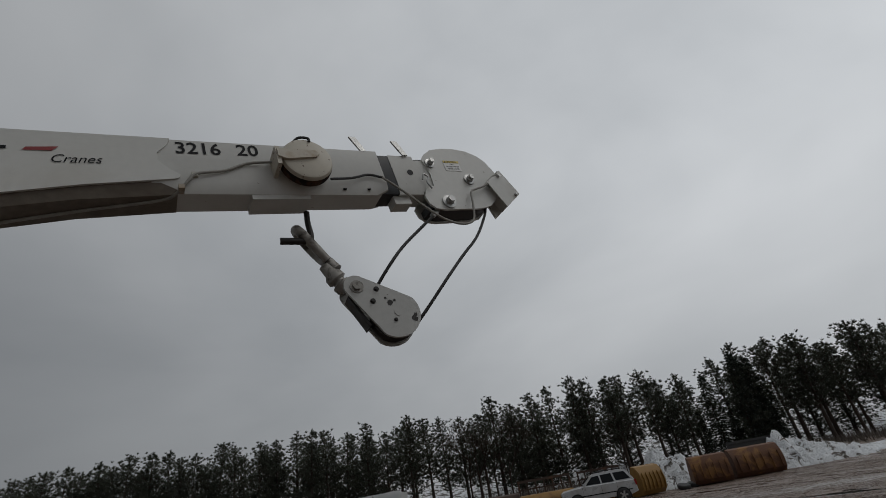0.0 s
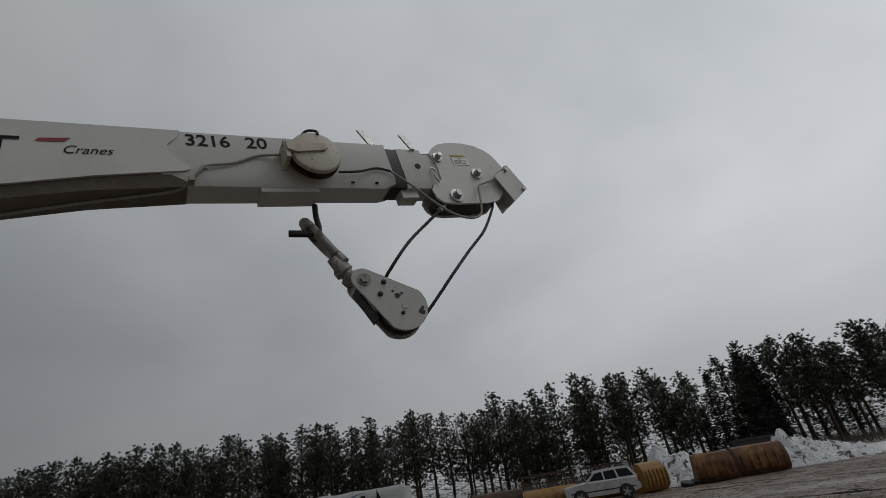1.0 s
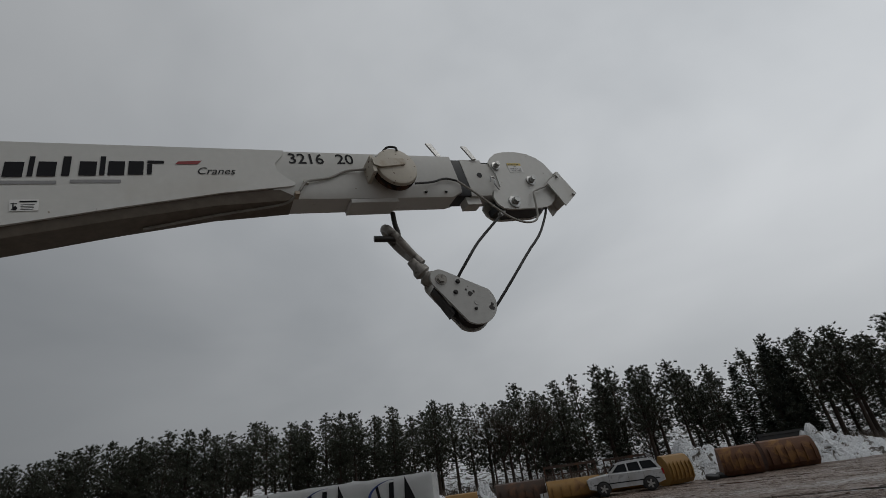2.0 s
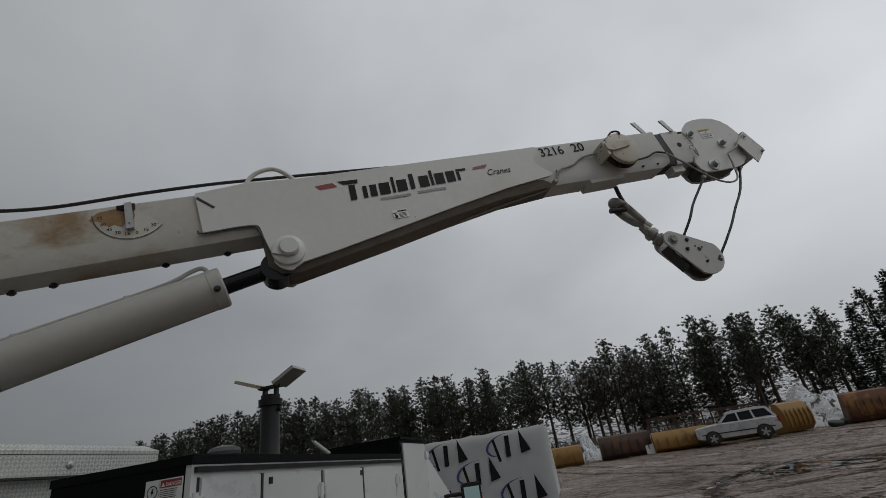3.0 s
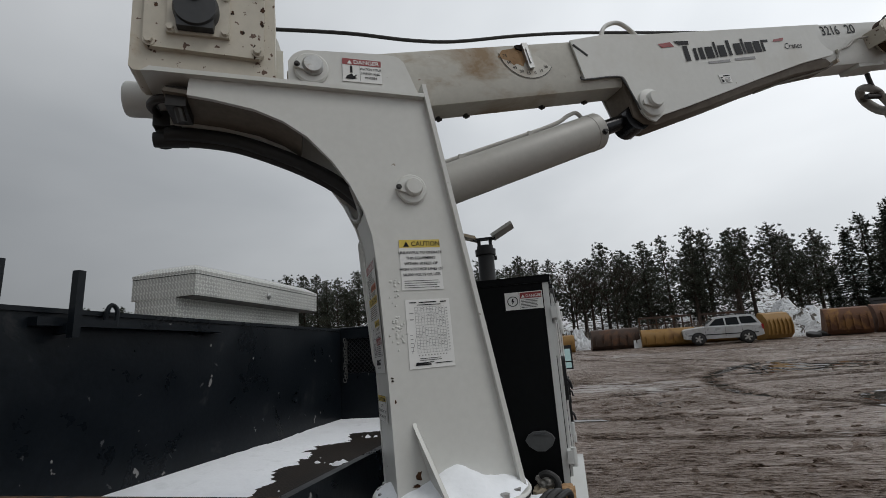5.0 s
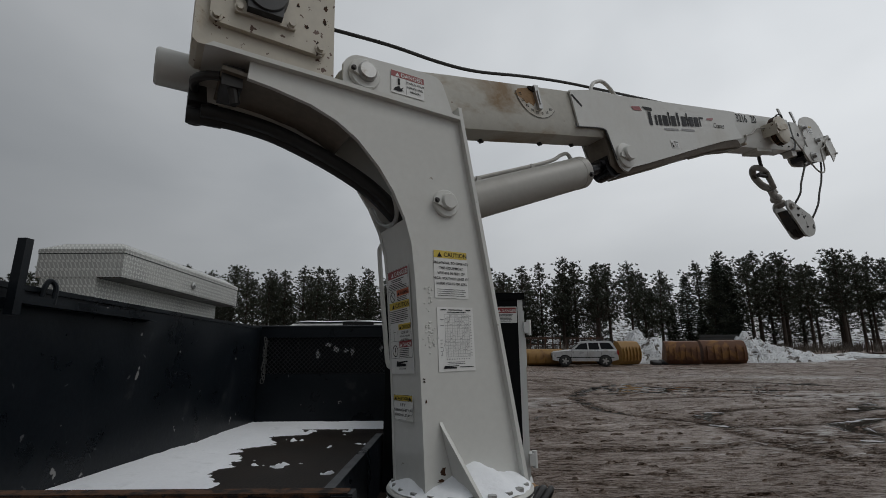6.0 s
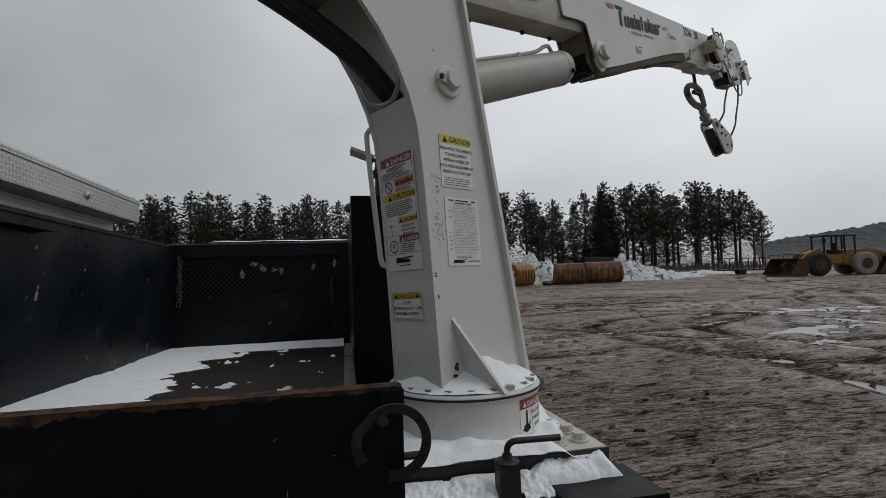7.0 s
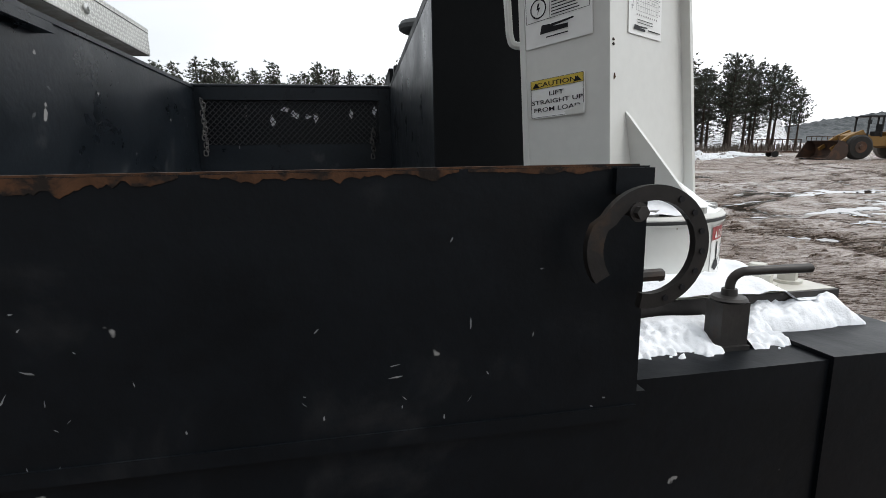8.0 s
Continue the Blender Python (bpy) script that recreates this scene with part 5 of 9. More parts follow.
def decal_stack():
    """The tall column of warnings on the rear of the mast."""
    w, h = 0.150, 0.345
    s = sheet("decal", w, h, DECAL_WHITE, crane, on_rear(-0.2075, 0.103, 0.732) @ pose(0, 0, 0, 2.4, 0, 0) @ Matrix.Diagonal((1, 0.95, 1, 1)), "tall column of red, orange and yellow warning labels")
    printed("red_band", lambda bm: flat_rect(bm, 0.006, -0.030, 0.138, 0.026), DECAL_RED, s, 0.0018)
    printed("red_band", lambda bm: flat_rect(bm, 0.062, -0.262, 0.082, 0.020), DECAL_RED, s, 0.0018)
    printed("orange_band", lambda bm: flat_rect(bm, 0.062, -0.094, 0.082, 0.020), DECAL_ORANGE, s, 0.0018)
    printed("yellow_band", lambda bm: flat_rect(bm, 0.006, -0.136, 0.138, 0.024), DECAL_YELLOW, s, 0.0018)
    printed("yellow_band", lambda bm: flat_rect(bm, 0.062, -0.206, 0.082, 0.019), DECAL_YELLOW, s, 0.0018)

    def white(bm):
        warning_triangle(bm, 0.030, -0.026, 0.018)
        text_faces(bm, "DANGER", 0.054, -0.026, 0.022, weight=0.012)
        warning_triangle(bm, 0.068, -0.259, 0.014)
        text_faces(bm, "DANGER", 0.086, -0.259, 0.0165, squeeze=0.85, weight=0.012)
    printed("header_lettering", white, DECAL_WHITE, s, 0.0024)

    def ink(bm):
        warning_triangle(bm, 0.068, -0.091, 0.014)
        text_faces(bm, "WARNING", 0.086, -0.091, 0.0155, squeeze=0.72, weight=0.012)
        warning_triangle(bm, 0.026, -0.133, 0.018)
        text_faces(bm, "CAUTION", 0.050, -0.132, 0.021, weight=0.012)
        warning_triangle(bm, 0.068, -0.203, 0.014)
        text_faces(bm, "CAUTION", 0.086, -0.203, 0.0155, squeeze=0.85, weight=0.012)
        small_bars(bm, 0.030, -0.038, 0.09, 2, 0.006, 0.0026, 1)
        small_bars(bm, 0.010, -0.051, 0.125, 4, 0.0055, 0.0020, 2)
        flat_ring(bm, 0.034, -0.093, 0.0165, 0.0030)
        flat_poly(bm, ((0.021, -0.083), (0.0235, -0.081), (0.047, -0.103), (0.0445, -0.105)))
        small_bars(bm, 0.064, -0.099, 0.075, 3, 0.0055, 0.0020, 3)
        small_bars(bm, 0.010, -0.143, 0.125, 7, 0.0062, 0.0020, 4)
        flat_rect(bm, 0.030, -0.240, 0.0016, 0.036)
        flat_rect(bm, 0.022, -0.212, 0.022, 0.0016)
        for k, words in enumerate(("LOOK UP", "POWER LINES MAY", "BE OVERHEAD")):
            text_faces(bm, words, 0.104, -0.219 - 0.0105 * k, 0.012 if k == 0 else 0.0078, align="CENTER", weight=0.014)
        flat_ring(bm, 0.034, -0.272, 0.0175, 0.0030)
        flat_poly(bm, ((0.033, -0.262), (0.038, -0.262), (0.035, -0.270), (0.039, -0.270), (0.031, -0.284), (0.0335, -0.274), (0.030, -0.274)))
        small_bars(bm, 0.064, -0.268, 0.075, 5, 0.0058, 0.0020, 5)
        for y in (-0.003, -0.296, -0.241, -0.072):
            flat_rect(bm, 0.004, y, 0.142, 0.0010)
        for x in (0.004, 0.145):
            flat_rect(bm, x, -0.296, 0.0010, 0.293)
        flat_rect(bm, 0.060, -0.296, 0.0008, 0.055)
        flat_poly(bm, ((0.036, -0.322), (0.041, -0.305), (0.062, -0.307), (0.112, -0.305), (0.113, -0.308), (0.066, -0.312), (0.100, -0.314), (0.100, -0.322)))
        flat_rect(bm, 0.050, -0.331, 0.05, 0.0022)
    printed("lettering", ink, INK, s, 0.0026)


def decal_lift():
    s = sheet("decal", 0.100, 0.100, DECAL_WHITE, crane, on_rear(-0.1935, 0.094, 0.342) @ pose(0, 0, 0, 1.2, 0, 0) @ Matrix.Diagonal((1.24, 0.74, 1, 1)), "yellow and white caution label with a torn corner")
    printed("header_band", lambda bm: flat_rect(bm, 0.001, -0.023, 0.098, 0.022), DECAL_YELLOW, s, 0.0018)

    def ink(bm):
        warning_triangle(bm, 0.004, -0.020, 0.015)
        warning_triangle(bm, 0.081, -0.020, 0.015)
        text_faces(bm, "CAUTION", 0.050, -0.019, 0.0165, align="CENTER", weight=0.012)
        for k, words in enumerate(("LIFT", "STRAIGHT UP", "FROM LOAD")):
            text_faces(bm, words, 0.050, -0.044 - 0.020 * k, 0.0155, align="CENTER", weight=0.012)
        for a in ((0.001, -0.098, 0.001, 0.097), (0.098, -0.075, 0.001, 0.074), (0.001, -0.098, 0.07, 0.001), (0.001, -0.0235, 0.098, 0.001), (0.001, -0.001, 0.098, 0.001)):
            flat_rect(bm, *a)
    printed("lettering", ink, INK, s, 0.0026)
    printed("torn_corner", lambda bm: flat_poly(bm, ((0.098, -0.100), (0.070, -0.100), (0.064, -0.090), (0.078, -0.086), (0.083, -0.080), (0.098, -0.077))), CRANE_WHITE, s, 0.0032)


def boom_print():
    """Maker's mark as plain shapes, the model numbers and small labels on the boom's side."""
    face = BOOM @ Matrix.Translation((0, -0.0788, 0)) @ ON_NEAR

    def on_boom(name, draw, material, lift, label, face_m=face):
        bm = bmesh.new()
        draw(bm)
        return part(name, finish(bm, name, material, 0), None, crane, label, face_m @ Matrix.Translation((0, 0, lift)))

    def slab(bm, s0, s1, t0, t1, lean=0.10):
        rise = 0.005 + 0.035 * (s0 - 1.52)
        t0, t1 = t0 + rise, t1 + rise
        flat_poly(bm, ((s0 + lean * (t0 + 0.07), t0), (s1 + lean * (t0 + 0.07), t0), (s1 + lean * (t1 + 0.07), t1), (s0 + lean * (t1 + 0.07), t1)))

    def bar(s0, s1, t0, t1):
        on_boom("mark_block", lambda bm: slab(bm, s0, s1, t0, t1), INK, 0.0016, "dark slanted block of the maker's mark")

    on_boom("mark_block", lambda bm: flat_poly(bm, ((1.490, 0.036), (1.574, 0.034), (1.570, 0.016), (1.512, 0.018))), INK, 0.0016, "dark slanted block of the maker's mark")
    for s0, s1, t0, t1 in ((1.522, 1.548, -0.066, 0.006), (1.576, 1.594, -0.066, -0.010), (1.606, 1.634, -0.066, -0.010), (1.645, 1.690, -0.066, -0.010), (1.700, 1.713, -0.066, 0.010), (1.722, 1.766, -0.066, -0.010), (1.780, 1.800, -0.066, 0.010),
                           (1.822, 1.866, -0.066, -0.010), (1.874, 1.888, -0.066, 0.010), (1.896, 1.940, -0.066, -0.010), (1.950, 1.992, -0.066, -0.010), (2.002, 2.016, -0.066, -0.022), (2.002, 2.050, -0.020, -0.008)):
        bar(s0, s1, t0, t1)
    on_boom("mark_stripe", lambda bm: flat_poly(bm, ((1.402, 0.029), (1.472, 0.034), (1.486, 0.012), (1.418, 0.010))), DECAL_RED, 0.0012, "dark red stripe of the maker's mark")
    on_boom("mark_stripe", lambda bm: flat_poly(bm, ((2.100, 0.012), (2.174, 0.018), (2.158, 0.001), (2.090, 0.000))), DECAL_RED, 0.0012, "dark red stripe of the maker's mark")
    on_boom("small_print", lambda bm: (flat_rect(bm, 1.641, -0.082, 0.130, 0.012), flat_rect(bm, 1.803, -0.078, 0.130, 0.012)), DECAL_GREY, 0.0012, "two bars of small print")
    on_boom("script_word", lambda bm: text_faces(bm, "Cranes", 2.150, -0.042, 0.044, shear=0.35, squeeze=0.98), INK, 0.0012, "black script lettering")

    def numbers(bm):
        text_faces(bm, "3216", 2.477, 0.021, 0.071, weight=0.014, squeeze=1.02)
    on_boom("model_number", lambda bm: text_faces(bm, "20", 2.672, 0.023, 0.071, weight=0.014, squeeze=1.10), INK, 0.0012, "black model number", BOOM @ Matrix.Translation((0, -0.0705, 0)) @ ON_NEAR)
    on_boom("model_number", numbers, INK, 0.0012, "black model numbers", BOOM @ Matrix.Translation((0, -0.0705, 0)) @ ON_NEAR)
    s = sheet("decal", 0.078, 0.044, DECAL_WHITE, crane, face @ Matrix.Translation((1.667, -0.138, 0.0006)) @ Matrix.Diagonal((0.82, 0.9, 1, 1)), "small white and red warning label")

    def ink(bm):
        flat_rect(bm, 0.026, -0.012, 0.048, 0.006)
        flat_rect(bm, 0.008, -0.040, 0.004, 0.026)
        flat_rect(bm, 0.003, -0.018, 0.018, 0.003)
        flat_poly(bm, ((0.004, -0.040), (0.016, -0.024), (0.022, -0.034), (0.018, -0.042)))
        small_bars(bm, 0.030, -0.022, 0.040, 4, 0.006, 0.002, 3)
    printed("lettering", ink, INK, s, 0.0020)
    head_face = BOOM @ Matrix.Translation((3.592, -0.0588, 0.058)) @ Matrix.Diagonal((1.15, 1, 1.05, 1)) @ ON_NEAR
    s = sheet("decal", 0.080, 0.058, DECAL_WHITE, crane, head_face, "small yellow and white caution label")
    printed("header_band", lambda bm: flat_rect(bm, 0, -0.014, 0.080, 0.014), DECAL_YELLOW, s, 0.0018)

    def words(bm):
        warning_triangle(bm, 0.003, -0.0125, 0.010)
        text_faces(bm, "CAUTION", 0.040, -0.0115, 0.0115, align="CENTER", weight=0.012)
        for k, text in enumerate(("LIFT", "STRAIGHT UP", "FROM LOAD")):
            text_faces(bm, text, 0.040, -0.026 - 0.0125 * k, 0.0105, align="CENTER", weight=0.012)
    printed("lettering", words, INK, s, 0.0026)


def build_dial():
    """Boom angle dial: a scale behind a hanging pointer in a rusty recess."""
    face = BOOM @ Matrix.Translation((0, -0.0668, 0)) @ ON_NEAR
    bm = bmesh.new()
    cx, cy = 0.778, 0.048
    arcs = arc(cx, cy, 0.118, 182, 318, 18)
    flat_poly(bm, [*arcs, (cx + 0.02, cy - 0.004), (cx, cy)])
    dial = part("angle_dial", finish(bm, "angle_dial", CRANE_AGED, 0), None, crane, "cream angle scale with rust stains", face @ Matrix.Translation((0, 0, 0.0008)))

    def ink(bm):
        flat_ring(bm, cx, cy, 0.116, 0.002, 182, 318, 24)
        for k, n in enumerate(("75", "60", "45", "30", "15", "0", "15", "30")):
            a = radians(190 + 17 * k)
            text_faces(bm, n, cx + 0.096 * math.cos(a), cy + 0.096 * math.sin(a) - 0.006, 0.017, align="CENTER", weight=0.01)
    printed("lettering", ink, INK, dial, 0.0010)
    bm = bmesh.new()
    flat_poly(bm, [(cx - 0.125, cy - 0.02), (cx - 0.10, cy + 0.006), (cx - 0.03, cy + 0.014), (cx + 0.006, cy + 0.012), (cx + 0.008, cy - 0.03), (cx - 0.004, cy - 0.055), (cx - 0.02, cy - 0.048), (cx - 0.032, cy - 0.066), (cx - 0.055, cy - 0.052), (cx - 0.07, cy - 0.058), (cx - 0.09, cy - 0.036)])
    part("rust_stain", finish(bm, "rust_stain", RUST_TAN, 0), None, dial, "brown rust round the pointer", Matrix.Translation((0, 0, 0.0005)))
    bm = bmesh.new()
    box(bm, 0.760, 0.782, -0.082, -0.066, -0.034, 0.070)
    box(bm, 0.768, 0.774, -0.086, -0.080, -0.015, 0.045)
    rounded(bm, 0.003, 1)
    part("pointer", bm, BARE_STEEL, dial, "hanging steel pointer", face.inverted() @ BOOM)
    bm = bmesh.new()
    prism(bm, [(0.735, 0.068), (0.790, 0.070), (0.789, 0.048), (0.780, 0.038), (0.758, 0.044), (0.735, 0.056)], "y", -0.0725, -0.066)
    part("dial_guard", bm, RUST_EDGE, dial, "rusty guard", face.inverted() @ BOOM)


decal_caution_lines()
decal_chart()
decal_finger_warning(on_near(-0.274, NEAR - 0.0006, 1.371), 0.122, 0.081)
decal_stack()
decal_lift()
boom_print()
build_dial()


# ---- service truck that carries the crane ----
# the truck stands nose down on the uneven yard
TILT = Matrix.Translation((0, 0.547, 1.2)) @ pose(0, 0, 0, -2.4, 0, 0) @ Matrix.Translation((0, -0.547, -1.2))
truck = thing("service_truck", TILT, "white service truck with black bed, tool cabinets and worn tailgate", "truck")
CX = -0.93  # middle line of the truck
BED_L, BED_R = -1.65, -0.300  # inner faces of the bed
CAB_R = 0.326  # outer face of the cabinets on the crane's side
TOP = 1.912
FRONT = 2.03  # top of the front cabinet
RAIL = 1.906  # top of the far bed wall
HEAD = 2.60  # rear face of the headboard
FLOOR = 1.075


def build_bed():
    bm = bmesh.new()
    box(bm, BED_L - 0.02, BED_R + 0.03, -0.50, HEAD + 0.02, 0.98, FLOOR)
    part("bed_floor", bm, BED_TREAD, truck, "dirty brown-black steel bed floor")
    # inner wall of the far cabinets, with its rolled rail
    bm = bmesh.new()
    box(bm, BED_L - 0.03, BED_L, -0.52, HEAD + 0.02, 1.03, RAIL - 0.018)
    part("bed_side_wall", bm, BODY_BLACK, truck, "scuffed black bed wall")
    bm = bmesh.new()
    box(bm, BED_L - 0.09, BED_L + 0.008, -0.54, HEAD + 0.04, RAIL - 0.02, RAIL)
    rounded(bm, 0.006, 2)
    part("wall_rail", bm, BODY_BLACK, truck)
    rng = random.Random(31)
    for k in range(22):
        c = Vector((BED_L + 0.0006, rng.uniform(-0.35, 2.0), rng.uniform(1.12, 1.70)))
        ry, rz = rng.uniform(0.004, 0.016), rng.uniform(0.004, 0.018)
        lean = rng.gauss(0, 0.6)
        bm = bmesh.new()
        bm.faces.new([bm.verts.new(c + Vector((0, ry * math.cos(a) * q + lean * rz * math.sin(a), rz * math.sin(a) * q))) for a, q in ((i * 0.5236, rng.uniform(0.25, 1.25)) for i in range(12))])
        part("scuff", bm, SCUFF, truck, "pale scuff on the wall", smooth=0)
    bm = bmesh.new()
    box(bm, BED_L, BED_L + 0.05, -0.06, 0.98, RAIL - 0.076, RAIL - 0.042)
    rounded(bm, 0.006, 1)
    part("wall_bracket", bm, BODY_BLACK, truck)
    for y in (-0.245, 0.055):
        bm = bmesh.new()
        box(bm, BED_L + 0.072, BED_L + 0.105, y - 0.016, y + 0.016, 1.78, 2.056)
        box(bm, BED_L - 0.002, BED_L + 0.070, y - 0.016, y + 0.016, 1.80, 1.84)
        rounded(bm, 0.004, 1)
        part("stake_post", bm, BODY_BLACK, truck, "black square stake post")
    bm = bmesh.new()
    tube(bm, [(BED_L + 0.02, 0.245, 1.84), (BED_L + 0.025, 0.25, 1.91), (BED_L + 0.03, 0.265, 1.935), (BED_L + 0.04, 0.285, 1.91), (BED_L + 0.044, 0.28, 1.84)], 0.010, 8)
    part("tie_down_hook", bm, BODY_BLACK, truck)
    # headboard with a window of expanded metal
    bm = bmesh.new()
    x0, x1, y0, y1 = BED_L - 0.08, BED_R, HEAD, HEAD + 0.04
    wl, wr, zl, zh = -1.60, -0.385, 1.505, 1.812
    for a in ((x0, x1, y0, y1, 1.03, zl), (x0, x1, y0, y1, zh, RAIL - 0.006), (x0, wl, y0, y1, zl - 0.002, zh + 0.002), (wr, x1, y0, y1, zl - 0.002, zh + 0.002)):
        box(bm, *a)
    part("headboard", bm, BODY_BLACK, truck, "black headboard behind the cab")
    bm = bmesh.new()
    cyl(bm, (x0, HEAD + 0.01, RAIL), (x1, HEAD + 0.01, RAIL), 0.014, seg=12)
    part("headboard_rail", bm, BODY_BLACK, truck)
    verts, faces = [], []
    w, h = 0.040, 0.020
    k = 0
    nx, nz = int((wr - wl) / w) + 1, int((zh - zl) / h)
    for j in range(nz + 1):
        for i in range(nx):
            cx, cz = wl + w * (i + (0.5 if j % 2 else 0.0)), zl + h * j
            if cx > wr - 0.004:
                continue
            for sx, sz in ((1, 1), (1, -1), (-1, 1), (-1, -1)):
                ax, az, bx, bz = cx + sx * w * 0.5, cz, cx, cz + sz * h
                if bz > zh + 0.003 or bz < zl - 0.004 or ax > wr + 0.002 or ax < wl - 0.002:
                    continue
                t = 0.0030
                base = len(verts)
                for px, pz in ((ax, az - t), (bx, bz - t), (bx, bz + t), (ax, az + t)):
                    verts += [(px, HEAD + 0.014, pz), (px, HEAD + 0.024, pz)]
                faces += [(base, base + 2, base + 4, base + 6), (base + 1, base + 7, base + 5, base + 3), (base, base + 1, base + 3, base + 2), (base + 4, base + 5, base + 7, base + 6)]
    me = bpy.data.meshes.new("window_mesh")
    me.from_pydata(verts, [], faces)
    me.materials.append(SCUFF)
    tagged(part("window_mesh", me, None, truck, "black expanded metal mesh"), kind="stuff")
    # added sheet: stands for the darkness behind the mesh and hides the cab
    bm = bmesh.new()
    box(bm, wl - 0.01, wr + 0.01, HEAD + 0.041, HEAD + 0.047, zl - 0.01, zh + 0.012)
    part("mesh_dark_filler", bm, BODY_BLACK, truck, "black sheet added for the darkness behind the mesh")
    # ragged pale patches between the mesh and the sheet
    rng = random.Random(6)
    for px, pz, rx, rz in ((-1.145, 1.67, 0.024, 0.055), (-1.05, 1.745, 0.04, 0.026), (-0.99, 1.715, 0.05, 0.034), (-0.90, 1.70, 0.034, 0.026), (-0.845, 1.69, 0.024, 0.040), (-0.59, 1.725, 0.020, 0.045), (-0.415, 1.735, 0.020, 0.050)):
        bm = bmesh.new()
        prism(bm, [(px + rx * rng.uniform(0.2, 1.1) * math.cos(q), pz + rz * rng.uniform(0.2, 1.0) * math.sin(q)) for q in [i * 0.449 for i in range(14)]], "y", HEAD + 0.028, HEAD + 0.036)
        part("pale_patch", bm, SNOW, truck, "ragged pale patch behind the mesh")
    for x, lower, drop, seed in ((-1.59, 0.0, 0.37, 1), (-0.439, 0.20, 0.40, 2)):
        rng = random.Random(seed)
        bm = bmesh.new()
        z, n = zh - 0.012 - lower, 0
        while z > zh - 0.012 - drop:
            way = (1, 0.25) if n % 2 else (0.3, 1)
            c = Vector((x + rng.uniform(-0.008, 0.008), HEAD - 0.025, z))
            u = Vector((way[0], way[1], 0)).normalized() * 0.011
            tube(bm, [c + u + Vector((0, 0, 0.016)), c - u + Vector((0, 0, 0.016)), c - u - Vector((0, 0, 0.016)), c + u - Vector((0, 0, 0.016)), c + u + Vector((0, 0, 0.014))], 0.0042, 6, 4)
            z -= 0.027
            n += 1
        part("safety_chain", bm, CHAIN_STEEL, truck, "hanging dark steel chain")
    # low side wall between the cabinet and the tailgate
    bm = bmesh.new()
    prism(bm, [(-0.49, 1.03), (-0.49, 1.310), (0.60, 1.300), *arc(0.60, 1.200, 0.10, 80, 0, 6), (0.74, 1.12), (0.74, 1.03)], "x", BED_R - 0.040, BED_R - 0.012)
    rounded(bm, 0.006, 1)
    part("low_side_wall", bm, BODY_BLACK, truck, "low black bed wall with worn top edge")


GATE = 1.344  # top edge of the tailgate


